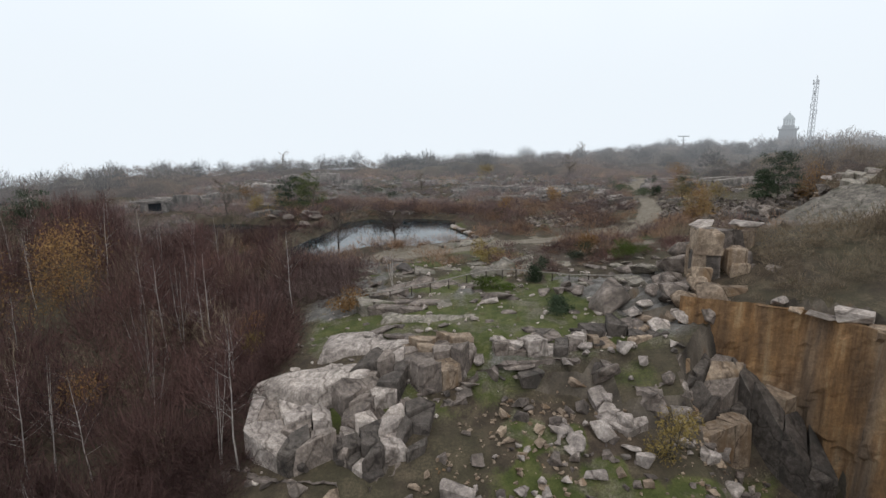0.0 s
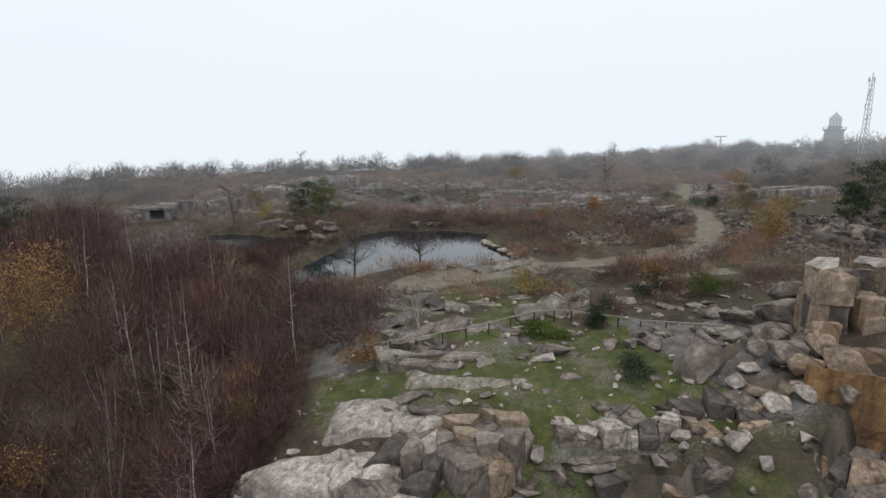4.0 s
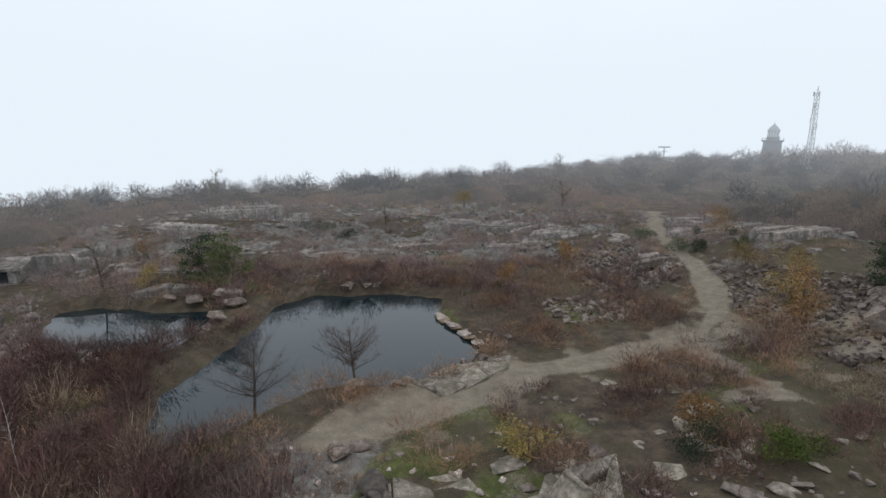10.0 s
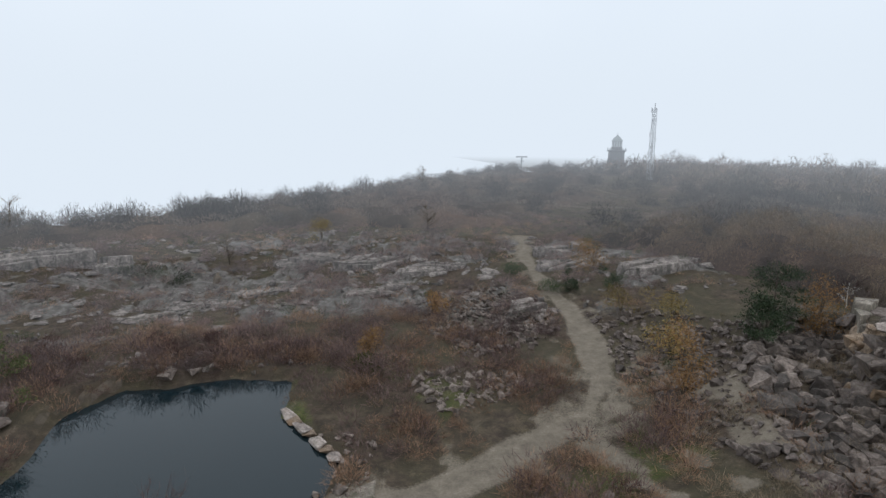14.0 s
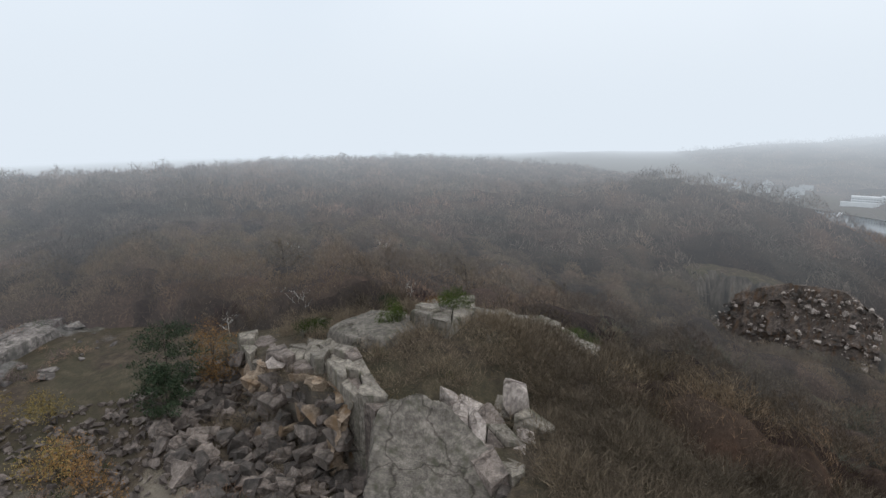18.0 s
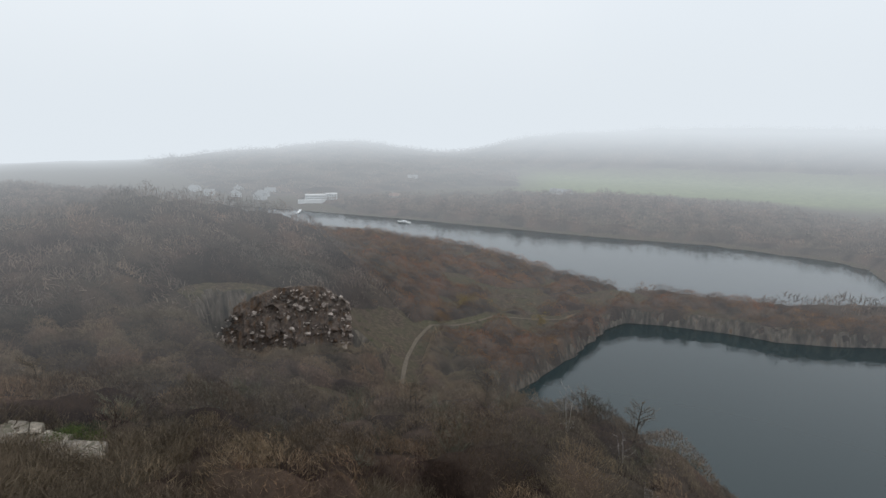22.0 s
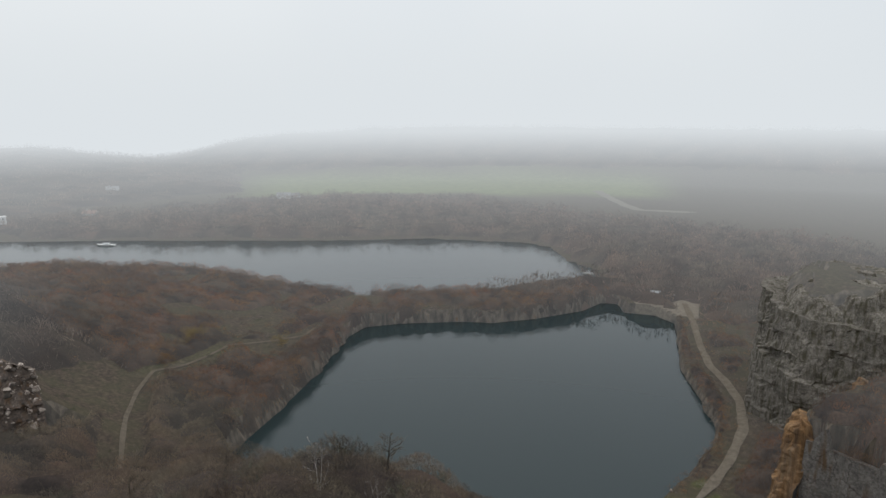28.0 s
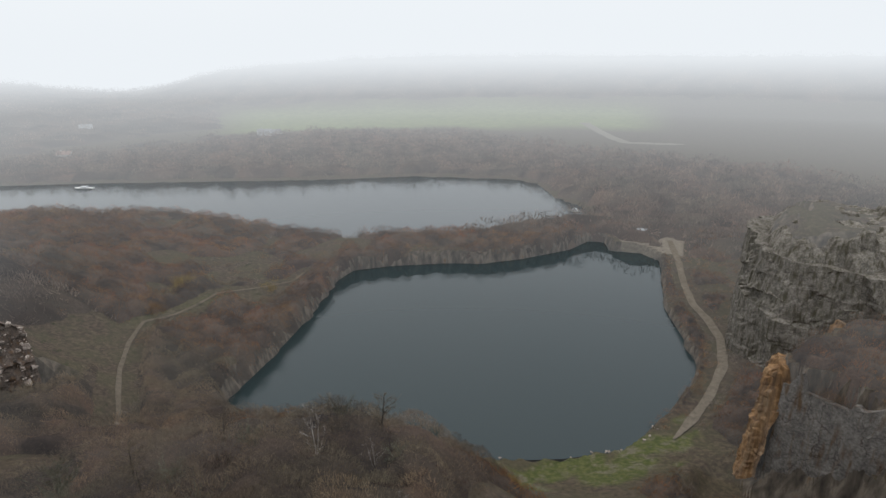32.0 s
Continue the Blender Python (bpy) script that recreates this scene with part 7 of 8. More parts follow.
BIRCHES = [tree_thing("birch_tree", *birch_kind(h, s), BIRCH, THICKET, "leafless birch with a pale bark trunk", group="birches in the thicket") for h, s in ((8.5, 1), (7.5, 2), (9.5, 1), (7, 3))]
spots = [(-36.3, 45.3), (-26.6, 34.4), (-22.7, 32.4), (-30, 52.6), (-24.4, 46.9), (-22.6, 46.2), (-20.4, 45.3), (-14.5, 32.5), (-12.9, 31.6), (-34.3, 66.9), (-14, 50), (-47.2, 77.4), (-27.3, 33.1), (-16, 40)]
while len(spots) < 62:
    x, y = trng.uniform(-60, -13), trng.uniform(8, 82)
    if open_ground(np.array([x]), np.array([y]))[0] > 1.2:
        spots.append((x, y))
for k, (x, y) in enumerate(spots):
    s = trng.uniform(0.75, 1.15)
    m = pose(x, y, ground_z(x, y), 0, 0, trng.uniform(0, 360)) @ Matrix.Scale(s, 4)
    if k < 4:
        BIRCHES[k].matrix_world = m
    else:
        b = copy_thing(BIRCHES[k % 4], m)
        b.matrix_world = m

DARKS = [tree_thing("bare_tree", *grown(trng, h, 0.16, 20, 6, h * 0.5, 0.1, 1, 0.22, 0.016), BARK, BROWN, "leafless dark-barked tree with a broad crown", group="bare trees") for h in (6.5, 5.5)]
PONDTWIG = twig_mat("purple_grey_twigs", (0.05, 0.036, 0.036), (0.14, 0.105, 0.10))
for x, y, h in ((-12.7, 66.6, 5.6), (-6.0, 70.3, 4.8)):
    pond_tree = tree_thing("pond_tree", *grown(trng, h, 0.15, 30, 10, h * 0.72, 0.05, 1, 0.3, 0.009, 0.62), BARK, PONDTWIG, "dark bare tree with a broad twiggy crown at the water", group="trees at the pond")
    pond_tree.matrix_world = pose(x, y, ground_z(x, y), 0, 0, trng.uniform(0, 360))
PLACES = [(54.4, 12.9, 0.8), (57.5, 8, 0.75), (60, 16, 0.7), (63, 4, 0.8), (66, 13, 0.75), (72, 20, 0.8), (-37, 96, 0.9), (52, -18, 1.3), (56, -12, 1.0), (70, -6, 1.2), (78, 2, 1.2), (64, 20, 1.0), (72, 30, 1.1), (80, 22, 1.2), (68, 8, 1.1), (88, 14, 1.2), (60, 10, 1.0), (60, 28, 1.1), (76, 14, 1.0), (92, 30, 1.2), (98, 46, 1.2), (86, 60, 1.2), (92, 74, 1.2), (100, 64, 1.3), (84, 88, 1.2), (66, 270, 1.5), (-54, 191, 1.4), (-5.5, 150, 0.9), (36, 160, 0.9)]
for k, (x, y, s) in enumerate(PLACES):
    m = pose(x, y, ground_z(x, y), 0, 0, trng.uniform(0, 360)) @ Matrix.Scale(s, 4)
    t = DARKS[k] if k < 2 else copy_thing(DARKS[k % 2], m)
    t.matrix_world = m

OAKTWIG = twig_mat("lichen_grey_twigs", (0.085, 0.08, 0.058), (0.20, 0.19, 0.14))
OAKBARK = plain("lichen_bark", (0.10, 0.10, 0.08), (0.22, 0.215, 0.17), 2.0, 0.9, 0, 0.3)
OAKS = [tree_thing("lichen_tree", *grown(trng, h, 0.17, 30, 8, h * 0.7, 0.05, 2, 0.15, 0.02), OAKBARK, OAKTWIG, "broad leafless tree grey-green with lichen", group="lichen-grey trees") for h in (4.5, 5.2)]
for k, (x, y, s) in enumerate(((53.5, 14, 1.0), (58, 9, 0.9), (62, 18, 0.9), (66, 6, 1.0), (70, 26, 1.0), (76, 12, 1.0), (56, 24, 0.8), (82, 30, 1.1), (64, -4, 1.0), (88, 6, 1.1), (74, 40, 0.9), (94, 22, 1.1), (46, -12, 0.9), (58, -16, 1.0))):
    m = pose(x, y, ground_z(x, y), 0, 0, trng.uniform(0, 360)) @ Matrix.Scale(s, 4)
    t = OAKS[k] if k < 2 else copy_thing(OAKS[k % 2], m)
    t.matrix_world = m

WHITE = tree_thing("white_birch", *grown(trng, 4.2, 0.07, 9, 2, 1.5, 0.0, 3, 0.3, 0.012), BIRCH, BIRCH, "small bare white birch by the railing")
WHITE.matrix_world = pose(-5.0, 52.6, ground_z(-5, 52.6))
for x, y, s in ((53, -4, 1.7), (47, -8, 1.3), (40, -2, 1.2), (60, -14, 1.2), (27, 57, 0.6)):
    m = pose(x, y, ground_z(x, y), 0, 0, trng.uniform(0, 360)) @ Matrix.Scale(s, 4)
    tagged(copy_thing(WHITE, m), "slender bare white birch in the scrub", "tree", "white birches").matrix_world = m
DEADS = [tree_thing("dead_tree", *grown(trng, 3.2, 0.12, 10, 1, 2.0, -0.1, 2, 0.2, 0.03), DEAD, DEAD, "bleached dead tree with bare crooked limbs", group="dead trees")]
for k, (x, y, s) in enumerate(((66, 77, 1.0), (70, 82, 0.9), (74, 66, 0.8), (110, 70, 1.6), (120, 84, 1.6), (104, 96, 1.4), (125, 60, 1.5), (62, 84, 0.7))):
    m = pose(x, y, ground_z(x, y), 0, 0, trng.uniform(0, 360)) @ Matrix.Scale(s, 4)
    t = DEADS[0] if k == 0 else copy_thing(DEADS[0], m)
    t.matrix_world = m


def leafy(name, x, y, h, w, leaf_mat, label, size=0.13, count=1500, bare=0.35):
    wood, fine = grown(trng, h * 0.9, 0.09, 12, 2, w * 0.8, 0.0, 2, 0.2, 0.014)
    lv, lf = leaf_cloud(trng, int(count * max(1.0, w / 2.6) ** 1.7), w, w, h * 0.62, size, 0.35, 7)
    lv = lv + np.array([0, 0, h * (0.5 + bare * 0.2)])
    t = tree_thing(name, wood, fine, BARK, BROWN, label, "tree", (lv, lf), leaf_mat)
    t.matrix_world = pose(x, y, ground_z(x, y), 0, 0, trng.uniform(0, 360))
    return t


for x, y, h, w, mt, lab in ((-37.9, 110.7, 3.4, 2.6, AUTUMN, "small tree with orange autumn leaves"), (-32, 97, 2.8, 2.2, YELLOW, "straw-yellow bush on the pond bank"), (12.4, 159, 4.2, 3.4, YELLOW, "small tree with yellow autumn leaves"), (48.5, 113.5, 4.2, 3.8, AUTUMN, "rust-brown autumn tree behind the bushes"), (39.8, 85.2, 3.6, 2.4, YELLOW, "yellow autumn bush among rubble"), (34.5, 77.5, 4.0, 2.0, AUTUMN, "orange autumn birch among rubble"), (41, 95.7, 3.0, 2.4, YELLOW, "thin yellow autumn bush"), (10.5, 96.3, 2.6, 2.0, AUTUMN, "russet leaved bush by the pond"), (20.7, 105.8, 3.0, 1.4, AUTUMN, "upright orange-brown autumn shrub"), (-37, 54, 9.6, 4.6, TAWNY, "broad tree with tawny brown leaves in the thicket"), (-40, 57.5, 8.6, 4.2, TAWNY, "broad tree with tawny brown leaves in the thicket"), (-44, 52, 8.6, 4.0, TAWNY, "tawny-leaved tree in the thicket"), (-16.6, 45.6, 3.0, 1.4, AUTUMN, "small orange-leaved birch at the thicket's edge"), (38.4, 82.2, 4.4, 2.6, AUTUMN, "orange autumn birch among rubble"), (44.5, 90.9, 3.4, 2.4, YELLOW, "yellow autumn bush among rubble"), (-29.8, 100, 3.0, 3.0, YELLOW, "straw-yellow bush above the side pond"), (51.5, 79, 4.0, 2.2, AUTUMN, "orange autumn tree at the quarry's end"), (-15.3, 42.6, 2.6, 1.2, YELLOW, "small bush with last yellow leaves"), (-8.4, 48.0, 2.0, 2.0, AUTUMN, "golden-brown bush by the railing"), (53.5, 80.5, 5.0, 2.6, AUTUMN, "orange-yellow autumn tree on the hill"), (13.6, 30.4, 3.2, 1.4, YELLOW, "thin yellow-leaved sapling in the gully"), (5.0, 59.5, 1.8, 1.8, YELLOW, "yellow leaved bramble bush"), (61, 60, 1.8, 1.6, AUTUMN, "orange bush on the outcrop"), (16, 61, 2.2, 1.6, AUTUMN, "russet sapling in the heath"), (-28, 40, 4.5, 2.6, AUTUMN, "russet-leaved sapling in the thicket"), (174, -92, 5.5, 4.0, YELLOW, "yellow autumn tree in the scrub"), (165, -72, 4.0, 3.4, AUTUMN, "orange autumn bush in the scrub"), (140, -55, 3.6, 3.0, AUTUMN, "russet bush above the lake"), (150, -110, 4.0, 3.4, YELLOW, "dull yellow bush above the lake"), (60, -200, 4.0, 3.0, AUTUMN, "orange bush on the lake's rim")):
    leafy("autumn_tree", x, y, h, w, mt, lab)


def conifer(x, y, h, w, label, needles=None):
    root = tagged(new("pine_tree"), label, "tree", "pines")
    wood, fine = grown(trng, h * 0.95, 0.14, 14, 1, w, 0.0, 1, 0.15, 0.02)
    part("trunk", mesh_np("trunk", *wood, BARK, True), root)
    pieces = []
    for k in range(26):
        t = 0.18 + 0.8 * k / 26
        a, rr = trng.uniform(0, 6.28), w * (1.05 - t * 0.75) * trng.uniform(0.35, 1.0)
        v, f = leaf_cloud(trng, 210, w * 0.44, w * 0.44, w * 0.22, 0.15, 0.2, 3)
        pieces.append((v + np.array([rr * math.cos(a), rr * math.sin(a), h * t]), f))
    part("crown", mesh_np("crown", *join(pieces), needles or PINE), root)
    root.matrix_world = pose(x, y, ground_z(x, y), 0, 0, trng.uniform(0, 360))
    return root


OLIVE = twig_mat("olive_needles", (0.04, 0.052, 0.018), (0.11, 0.13, 0.048))
conifer(-26.3, 98, 6.5, 4.0, "dark green pine on the pond's far bank")
conifer(-22.3, 95, 6.8, 4.2, "olive green pine on the pond's far bank", OLIVE)
conifer(49, 82, 6.8, 4.2, "dark green pine below the rubble slope")
conifer(46, 80, 4.5, 2.8, "bushy green pine below the rubble slope")
conifer(-57, 77, 8.5, 5.0, "tall dark green pine in the thicket")
conifer(-62, 72, 8.0, 5.0, "tall dark green pine in the thicket")
conifer(-70, 84, 7.0, 4.4, "dark green pine at the wood's edge")


def shrub(name, x, y, rx, rz, mt, label, count=3200, size=0.10):
    root = tagged(new(name), label, "shrub", "evergreen shrubs")
    stem = [tube((0, 0, -0.2), (0.3 * rx * math.cos(a), 0.3 * rx * math.sin(a), rz), 0.05, 0.02, 4) for a in (0, 2, 4)]
    part("stems", mesh_np("stems", *join(stem), BARK), root)
    v, f = leaf_cloud(trng, count, rx * 1.3, rx * 1.3, rz * 1.25, size, 0.3, 6)
    part("leaves", mesh_np("leaves", v + np.array([0, 0, rz]), f, mt), root)
    root.matrix_world = pose(x, y, ground_z(x, y), 0, 0, trng.uniform(0, 360))
    return root


for x, y, rx, rz, lab in ((45.2, 104.4, 1.2, 1.2, "round dark green juniper by the path"), (40.4, 106.4, 0.9, 1.3, "upright dark green juniper by the path"), (38.6, 108, 1.8, 0.7, "low spreading green juniper by the path"), (38, 121, 2.2, 0.9, "low green shrub by the path"), (8.6, 51.4, 0.9, 1.0, "dark green juniper at the railing"), (9.6, 43.8, 1.3, 0.6, "low dark green shrub on the grass"), (4.6, 49.6, 1.3, 0.45, "low green bramble on stones"), (-18.7, 145, 3.0, 1.2, "dark green shrub before the outcrop"), (-13, 143, 2.6, 1.4, "dark green shrub before the outcrop"), (9.3, 94, 1.6, 0.8, "green bush by the pond"), (55.5, 62.5, 1.2, 1.3, "bright green pine sapling on the hill"), (57.5, 71, 2.0, 0.8, "green broom on the hill"), (58, 57, 1.2, 1.5, "green pine sapling on the outcrop"), (65, 66, 1.8, 0.8, "dark green juniper on the hill"), (70, 44, 1.6, 0.9, "dark green juniper among scrub"), (66, 46, 1.8, 0.8, "olive green shrub among scrub"), (15, 59, 1.6, 0.8, "dark green juniper in the heath"), (19, 57, 1.5, 0.9, "green broom in the heath"), (50, -24, 2.0, 1.6, "dark ivy bush on the brow"), (46.5, -25, 2.2, 1.6, "dark ivy bush on the brow")):
    shrub("evergreen_shrub", x, y, rx, rz, GREEN if "green " in lab and "dark" not in lab else PINE, lab)

# ---- the railing ----
IRON = plain("rusty_iron", (0.035, 0.028, 0.024), (0.08, 0.06, 0.05), 6, 0.7, 0.4, 0.2)
RAIL = plain("grey_wood", (0.20, 0.175, 0.15), (0.34, 0.305, 0.265), 3, 0.85, 0, 0.3)
fence = tagged(new("railing"), "low railing of dark posts with a single grey rail", "fence")
posts = [(-8.5, 48.6), (-6.7, 48.8), (-4.8, 48.6), (-2.9, 49.3), (-1.2, 49.6), (0.5, 50.3), (2.2, 51.3), (4.1, 52.3), (5.7, 52.6), (7.0, 52.5), (8.4, 51.6), (10.2, 51.0), (11.6, 50.2), (13.3, 49.8), (15.1, 49.1), (16.7, 48.3)]
tops = []
for x, y in posts:
    z = float(rolling(np.array([x]), np.array([y]))[0])
    g = min(z, ground_z(x, y))
    part("post", mesh_np("post", *tube((x, y, g - 0.3), (x, y, z + 1.02), 0.055, 0.05, 6), IRON, True), fence)
    tops.append((x, y, z + 1.0))
for p, q in zip(tops, tops[1:]):
    part("rail", mesh_np("rail", *tube(p, q, 0.06, 0.06, 6), RAIL, True), fence)


# ---- buildings and masts ----
def box_v(x0, x1, y0, y1, z0, z1):
    v = np.array([(x, y, z) for z in (z0, z1) for x, y in ((x0, y0), (x1, y0), (x1, y1), (x0, y1))], float)
    f = np.array([(0, 3, 2, 1), (4, 5, 6, 7), (0, 1, 5, 4), (1, 2, 6, 5), (2, 3, 7, 6), (3, 0, 4, 7)])
    return v, f


def part_bm(name, build, material, parent, label=""):
    bm = bmesh.new()
    build(bm)
    me = bpy.data.meshes.new(name)
    bm.to_mesh(me)
    bm.free()
    me.materials.append(material)
    return part(name, me, parent, label)


def cone(bm, r0, r1, z0, z1, sides=8, x=0.0, y=0.0):
    bmesh.ops.create_cone(bm, cap_ends=True, segments=sides, radius1=r0, radius2=r1, depth=z1 - z0, matrix=Matrix.Translation((x, y, (z0 + z1) / 2)))


STONEWALL = misty_plain("tower_granite", (0.17, 0.17, 0.175))
IRONGREY = plain("painted_iron", (0.30, 0.33, 0.34), (0.42, 0.45, 0.46), 1.0, 0.6)
COPPER = misty_plain("lantern_roof", (0.30, 0.33, 0.33))
WHITEWALL = plain("white_render", (0.66, 0.66, 0.65), (0.82, 0.82, 0.80), 0.6, 0.9)
TILES = plain("dark_roof_tiles", (0.13, 0.11, 0.10), (0.22, 0.19, 0.18), 1.0, 0.85)
STEEL = misty_plain("galvanised_steel", (0.42, 0.43, 0.44))
PANEL = plain("antenna_white", (0.62, 0.63, 0.64), (0.78, 0.79, 0.80), 1.0, 0.6)
DARKGLASS, _n, _l, _b = mat("dark_window_glass", 0.1)
_b.inputs["Base Color"].default_value = (0.03, 0.035, 0.04, 1)

LX, LY, LZ = 175.0, 290.3, 0.0
tower = tagged(new("lighthouse"), "grey granite lighthouse with an iron lantern and domed roof", "lighthouse")
part_bm("base", lambda bm: cone(bm, 5.2, 5.2, -4, 1.0), STONEWALL, tower)
part_bm("shaft", lambda bm: cone(bm, 4.6, 3.9, 1.0, 12.8), STONEWALL, tower)
part_bm("cornice", lambda bm: cone(bm, 4.1, 4.7, 12.8, 13.5), STONEWALL, tower)
part_bm("gallery", lambda bm: cone(bm, 4.8, 4.8, 13.5, 13.8), STONEWALL, tower)
for k in range(16):
    a = k * math.pi / 8
    part_bm("railing_post", lambda bm: cone(bm, 0.07, 0.07, 13.8, 14.9, 5, 4.6 * math.cos(a), 4.6 * math.sin(a)), IRONGREY, tower)
# panes coloured pale for the sky seen through them, plus painted haze
LANTERN = misty_plain("lantern_panes", (0.55, 0.58, 0.59))
part_bm("lantern_base", lambda bm: cone(bm, 2.9, 2.8, 13.8, 15.4, 12), STONEWALL, tower)
part_bm("lantern_glass", lambda bm: cone(bm, 2.35, 2.35, 15.4, 18.2, 12), LANTERN, tower)
for k in range(12):
    a = k * math.pi / 6
    part_bm("glazing_bar", lambda bm: cone(bm, 0.14, 0.14, 15.4, 18.2, 5, 2.4 * math.cos(a), 2.4 * math.sin(a)), STONEWALL, tower)
part_bm("dome", lambda bm: [cone(bm, r0, r1, z0, z1, 12) for r0, r1, z0, z1 in ((2.9, 2.7, 18.2, 18.6), (2.7, 2.0, 18.6, 19.6), (2.0, 1.1, 19.6, 20.5), (1.1, 0.5, 20.5, 21.0))], COPPER, tower)
part_bm("finial", lambda bm: [cone(bm, 0.4, 0.4, 21.0, 21.4, 8), cone(bm, 0.14, 0.05, 21.4, 22.4, 6)], COPPER, tower)
for k in range(8):
    a = k * math.pi / 4
    part_bm("window", lambda bm: bmesh.ops.create_cube(bm, size=1, matrix=Matrix.Translation((4.02 * math.cos(a), 4.02 * math.sin(a), 6.5)) @ Matrix.Rotation(a, 4, "Z") @ Matrix.Diagonal((0.5, 0.9, 1.8, 1))), DARKGLASS, tower)
tower.matrix_world = pose(LX, LY, LZ, 0, 0, 10)

mast = tagged(new("radio_mast"), "tall galvanised lattice radio mast with white antennas", "mast")
MH = 28.5
corner = lambda k, z: ((0.85 - 0.35 * z / MH) * (1, -1, -1, 1)[k % 4], (0.85 - 0.35 * z / MH) * (1, 1, -1, -1)[k % 4], z)
for k in range(4):
    part("leg", mesh_np("leg", *tube(corner(k, 0), corner(k, MH - 2), 0.12, 0.09, 5), STEEL), mast)
for j in range(16):
    z0, z1 = (MH - 2) * j / 16, (MH - 2) * (j + 1) / 16
    for k in range(4):
        for p, q in ((corner(k, z0), corner(k + 1, z1)), (corner(k + 1, z0), corner(k, z1))):
            part("brace", mesh_np("brace", *tube(p, q, 0.04, 0.04, 3), STEEL), mast)
for z, a in ((26, 0), (26, 2.1), (26, 4.2), (22, 1), (20, 3), (15, 5), (13, 0.5), (17, 2.5), (9, 4)):
    part_bm("antenna", lambda bm: bmesh.ops.create_cube(bm, size=1, matrix=Matrix.Translation((1.05 * math.cos(a), 1.05 * math.sin(a), z)) @ Matrix.Diagonal((0.3, 0.3, 1.7, 1))), PANEL, mast)
part_bm("tip", lambda bm: cone(bm, 0.25, 0.2, MH - 2, MH, 6), PANEL, mast)
mast.matrix_world = pose(143, 222.4, 5.3, 0, 0, 20)


def house(name, x, y, z, w, d, h, roof, turn, label, wall_mat=WHITEWALL, roof_mat=TILES, cols=3, storeys=1, chimney=True, group="", glass=DARKGLASS):
    root = tagged(new(name), label, "house", group)
    part("wall", mesh_np("wall", *box_v(-w / 2, w / 2, -d / 2, d / 2, -2, h), wall_mat), root)
    v = np.array([(-w / 2 - 0.3, -d / 2 - 0.3, h), (w / 2 + 0.3, -d / 2 - 0.3, h), (w / 2 + 0.3, d / 2 + 0.3, h), (-w / 2 - 0.3, d / 2 + 0.3, h), (-w / 2 - 0.3, 0, h + roof), (w / 2 + 0.3, 0, h + roof)])
    rf = np.array([(0, 1, 5, 4), (2, 3, 4, 5), (0, 3, 2, 1)])
    rm = part("roof", mesh_np("roof", v, rf, roof_mat), root)
    for side in (-1, 1):
        gv = np.array([(side * w / 2, -d / 2, h), (side * w / 2, d / 2, h), (side * w / 2, 0, h + roof - 0.1)])
        part("gable", mesh_np("gable", gv, np.array([(0, 1, 2)]), wall_mat), root)
    if chimney:
        part("chimney", mesh_np("chimney", *box_v(w * 0.2, w * 0.2 + 0.8, -0.4, 0.4, h + roof * 0.6, h + roof + 1.0), wall_mat), rm)
    for s in range(storeys):
        for k in range(cols):
            px, pz = -w / 2 + w * (k + 0.5) / cols, 0.9 + s * 2.7
            for side in (-1, 1):
                part("window", mesh_np("window", *box_v(px - 0.5, px + 0.5, side * d / 2 - 0.06, side * d / 2 + 0.06, pz, pz + 1.3), glass), root)
    for side in (-1, 1):
        part("gable_window", mesh_np("window", *box_v(side * w / 2 - 0.06, side * w / 2 + 0.06, -0.5, 0.5, h - 0.2, h + 1.0), glass), root)
    root.matrix_world = pose(x, y, z, 0, 0, turn)
    return root


house("keeper_house", 176, 275, 1.0, 12, 8, 4.0, 3.6, 60, "white keeper's house with a dark gabled roof", cols=4)
house("keeper_annex", 180, 258, 1.0, 12, 6, 3.0, 2.2, 30, "low grey annex with a dark roof", PANEL, cols=4, chimney=False)
# radar post on the ridge
radar = tagged(new("radar_post"), "grey radar tower with a flat antenna on the ridge", "radar tower")
part("cabin", mesh_np("cabin", *box_v(-6, 0, -2, 2, -3, 1.6), TILES), radar)
part_bm("mast_pole", lambda bm: cone(bm, 0.35, 0.3, -3, 6.5, 8, 1.4, 0), STEEL, radar)
part("platform", mesh_np("platform", *box_v(0.2, 2.6, -1, 1, 4.6, 4.9), STEEL), radar)
part("antenna", mesh_np("antenna", *box_v(-1.4, 4.2, -0.25, 0.25, 6.5, 7.1), STEEL), radar)
# a small stone shelter in the outcrop
hut = tagged(new("stone_shelter"), "small stone shelter with a flat slab roof", "shelter")
part("wall", mesh_np("wall", *box_v(-2.2, 2.2, -1.6, 1.6, -0.6, 1.5), HEATHROCK), hut)
part("roof_slab", mesh_np("roof_slab", *box_v(-2.9, 2.9, -2.2, 2.2, 1.5, 1.85), HEATHROCK), hut)
part("doorway", mesh_np("doorway", *box_v(-0.9, 1.2, -1.66, -1.55, 0.0, 1.4), DARKGLASS), hut)
hut.matrix_world = pose(-52.1, 101.5, ground_z(-52.1, 101.5) + 0.3, 0, 0, 20)
radar.matrix_world = pose(125, 300, 3.6, 0, 0, -20)

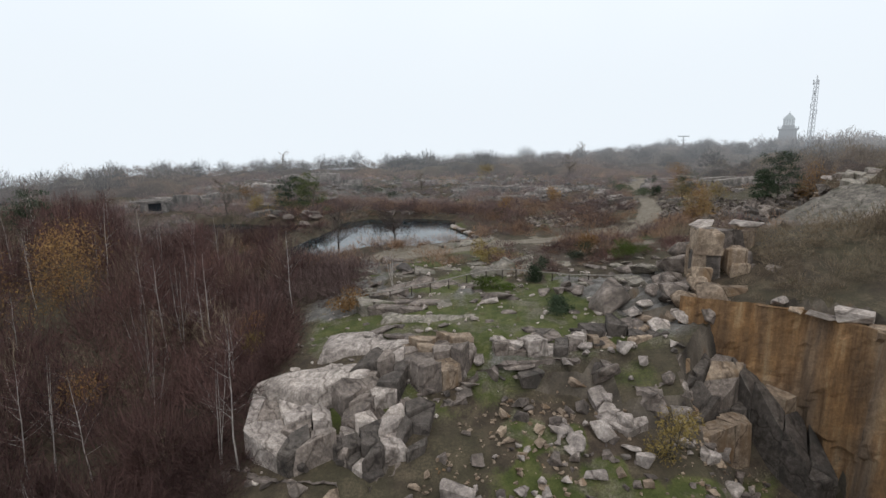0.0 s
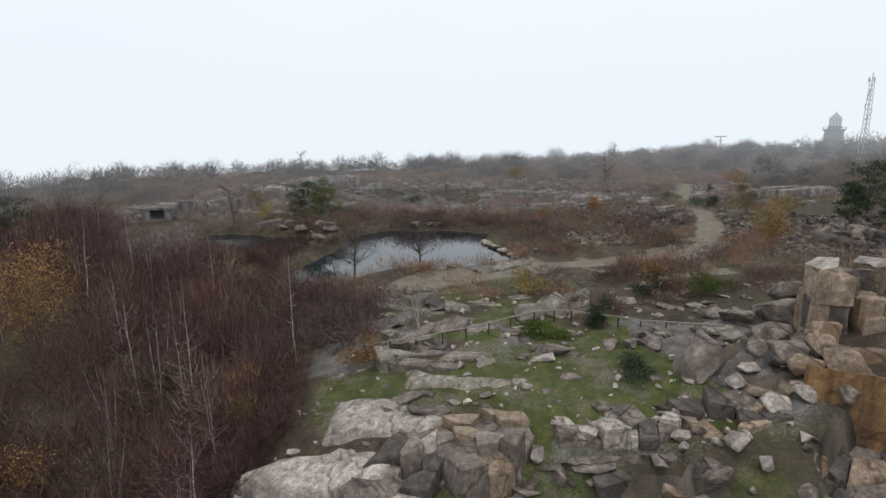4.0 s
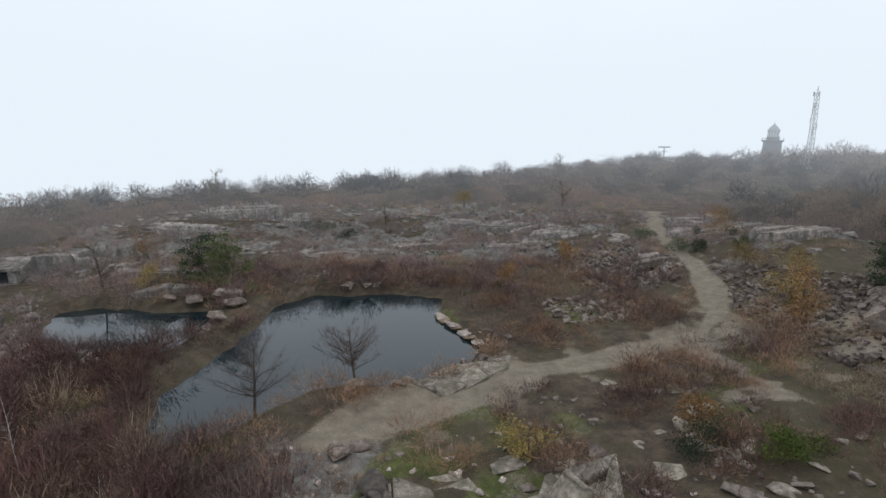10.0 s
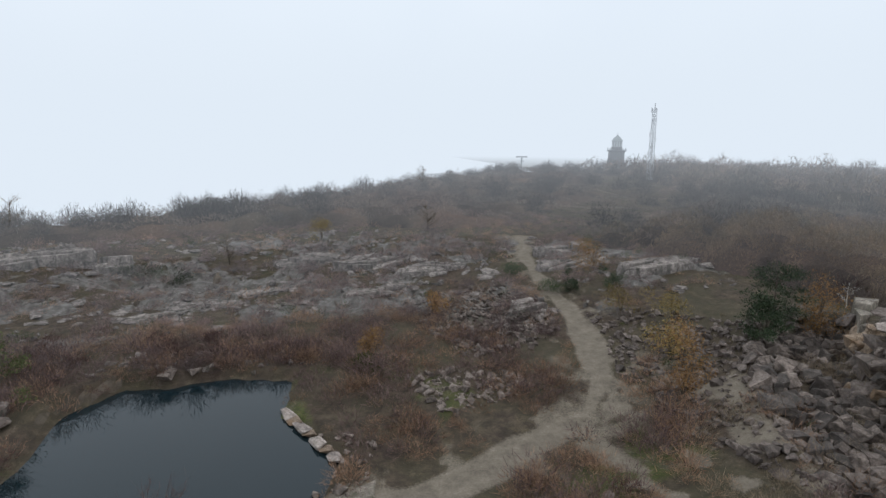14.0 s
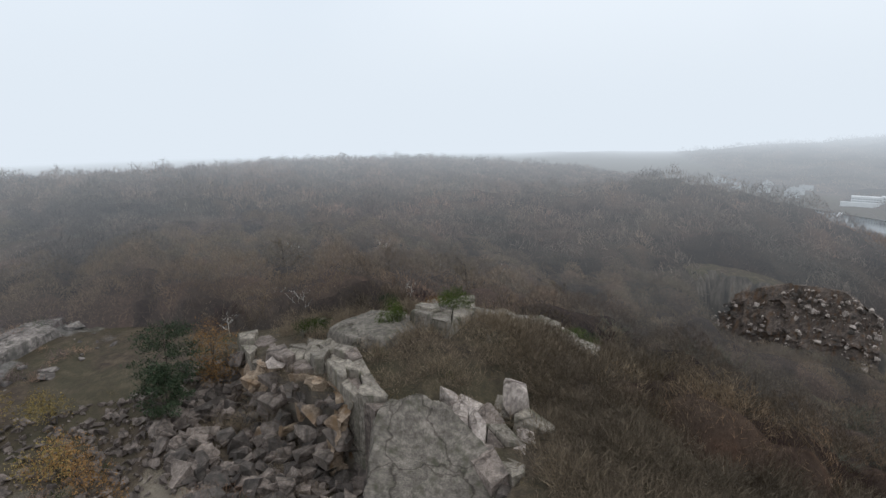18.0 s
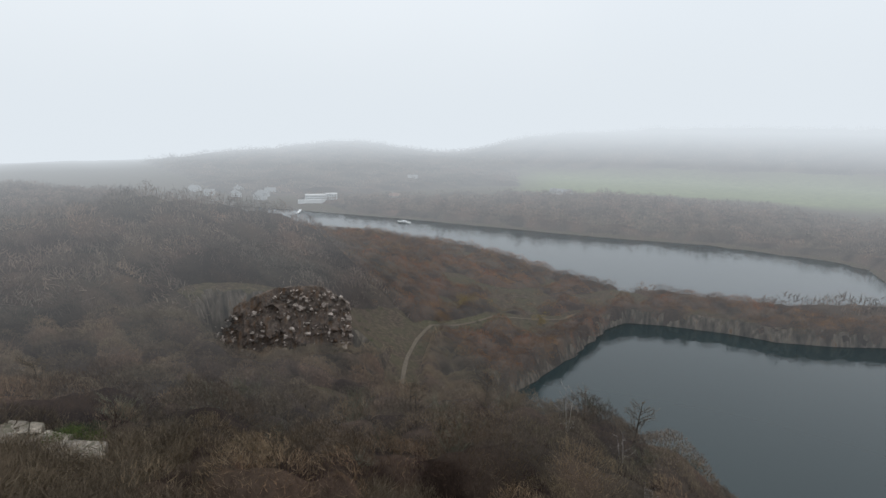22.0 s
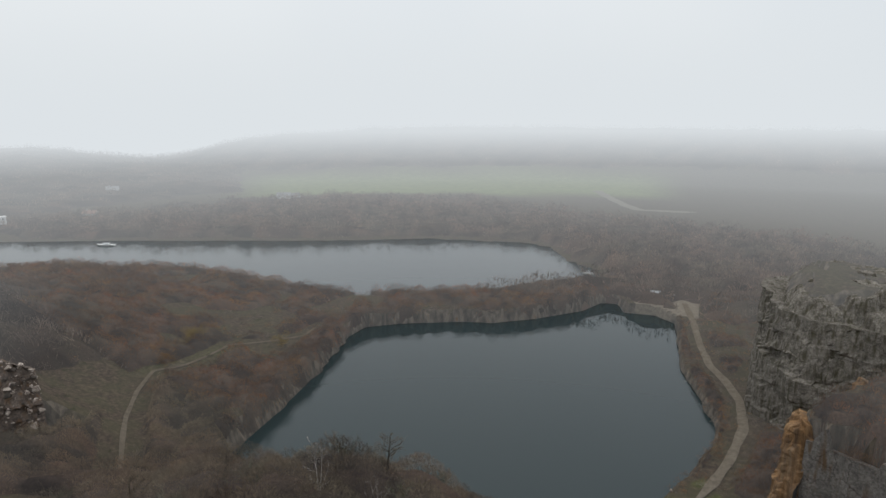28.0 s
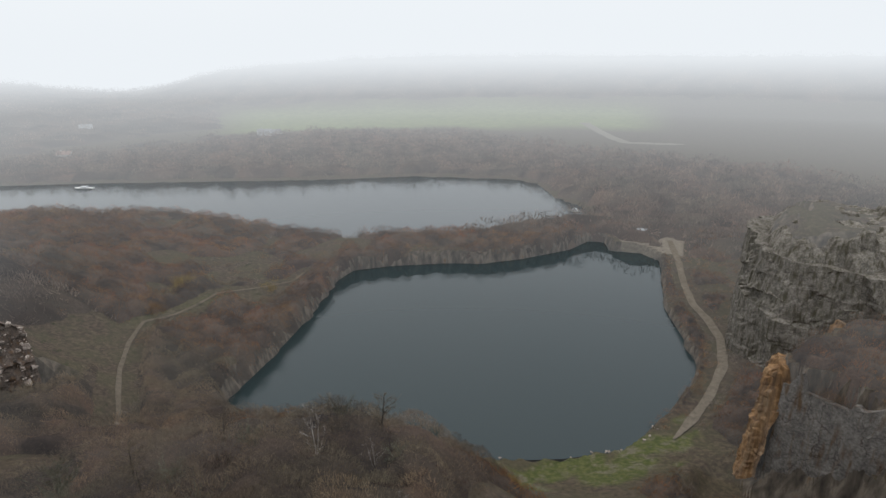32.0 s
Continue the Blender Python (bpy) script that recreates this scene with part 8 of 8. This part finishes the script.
# ---- the far shore ----
# windows lightened to mid-grey for haze, besides the mist glow
FARWHITE, FARGLASS = misty_plain("distant_white_walls", (0.72, 0.72, 0.71)), misty_plain("distant_windows", (0.16, 0.17, 0.18))
hotel = tagged(new("lakeside_hotel"), "long white flat-roofed hotel building on the far shore", "hotel")
for name, x0, x2, h in (("main_block", -20, 6, 8.0), ("end_block", 6, 20, 9.0)):
    part(name, mesh_np(name, *box_v(x0, x2, -6, 6, -2, h), FARWHITE), hotel)
    part("roof", mesh_np("roof", *box_v(x0 - 0.4, x2 + 0.4, -6.4, 6.4, h, h + 0.4), FARWHITE), hotel)
part("low_wing", mesh_np("low_wing", *box_v(-29, 5, -11, -6.1, -2, 2.8), FARWHITE), hotel)
for s in range(2):
    for k in range(11):
        part("window", mesh_np("window", *box_v(-19 + 2.3 * k, -17.4 + 2.3 * k, -6.08, -5.9, 3.2 + 2.4 * s, 4.2 + 2.4 * s), FARGLASS), hotel)
for k in range(4):
    for s in range(3):
        part("window", mesh_np("window", *box_v(7.4 + 3.1 * k, 8.6 + 3.1 * k, -6.08, -5.9, 0.8 + 2.8 * s, 2.6 + 2.8 * s), FARGLASS), hotel)
hotel.matrix_world = pose(542, -214, ground_z(542, -214) + 1.5, 0, 0, 244) @ Matrix.Scale(0.8, 4)
# roof grey lightened for haze, with the mist glow on top
HAZEROOF, HOUSEWHITE = misty_plain("haze_paled_roof", (0.3, 0.3, 0.3)), misty_plain("distant_house_walls", (0.48, 0.48, 0.47))
REDROOF = misty_plain("red_roof_tiles", (0.36, 0.24, 0.20))
for k, (x, y, w, turn, rm) in enumerate(((725, -140, 14, 20, HAZEROOF), (671, -140, 12, 80, HAZEROOF), (628, -186, 12, 40, HAZEROOF), (600, -172, 14, 10, HAZEROOF), (655, -205, 12, 60, HAZEROOF), (526, -294, 12, 30, REDROOF), (434, -470, 14, 70, HAZEROOF), (452, -476, 16, 20, HAZEROOF), (669, -420, 14, 50, HAZEROOF), (640, -160, 12, 0, HAZEROOF), (690, -180, 12, 0, HAZEROOF))):
    house("far_house", x, y, ground_z(x, y), w, 8, 4.5, 3.0, turn, "white house with a red tiled roof" if rm is REDROOF else "small white house in the mist", wall_mat=HOUSEWHITE, roof_mat=rm, glass=FARGLASS, group="houses on the far shore")
jetty = tagged(new("jetty"), "long pale jetty along the far shore", "jetty")
part("deck", mesh_np("deck", *box_v(-21, 21, -1.2, 1.2, 0.3, 0.7), PANEL), jetty)
for k in range(8):
    part("pile", mesh_np("pile", *tube((-20 + 5.7 * k, 0, -2), (-20 + 5.7 * k, 0, 0.3), 0.2, 0.2, 6), STEEL), jetty)
jetty.matrix_world = pose(522, -181, -47.9, 0, 0, -30)


def boat(x, y, turn, length, label):
    root = tagged(new("boat"), label, "boat", "boats on the lake")
    L, W = length / 2, length * 0.16
    v = np.array([(-L, -W * 0.8, 0.8), (-L, W * 0.8, 0.8), (L * 0.5, W, 0.9), (L, 0, 1.1), (L * 0.5, -W, 0.9), (-L, -W * 0.5, -0.4), (-L, W * 0.5, -0.4), (L * 0.4, W * 0.6, -0.4), (L * 0.85, 0, -0.3), (L * 0.4, -W * 0.6, -0.4)])
    bm = bmesh.new()
    q = [bm.verts.new(p) for p in v]
    for f in ((0, 1, 6, 5), (1, 2, 7, 6), (2, 3, 8, 7), (3, 4, 9, 8), (4, 0, 5, 9), (5, 6, 7, 8, 9), (0, 4, 3, 2, 1)):
        bm.faces.new([q[k] for k in f])
    me = bpy.data.meshes.new("hull")
    bm.to_mesh(me)
    bm.free()
    me.materials.append(WHITEWALL)
    part("hull", me, root)
    part("cabin", mesh_np("cabin", *box_v(-L * 0.4, L * 0.2, -W * 0.5, W * 0.5, 0.8, 1.9), PANEL), root)
    root.matrix_world = pose(x, y, -47.85, 0, 0, turn)


boat(405, -222, 20, 14, "long white boat moored by the far shore")
boat(556, -205, 60, 12, "white boat at the hotel's shore")
boat(69, -280, 10, 6, "small white boat near the lake's end")
shed = tagged(new("lake_shed"), "low dark shed beside the gravel yard", "shed")
part("wall", mesh_np("wall", *box_v(-5, 5, -2, 2, -1, 2.2), TILES), shed)
part("roof", mesh_np("roof", *box_v(-5.4, 5.4, -2.5, 2.5, 2.2, 2.5), STEEL), shed)
shed.matrix_world = pose(26, -236, ground_z(26, -236) + 0.2, 0, 0, 5)
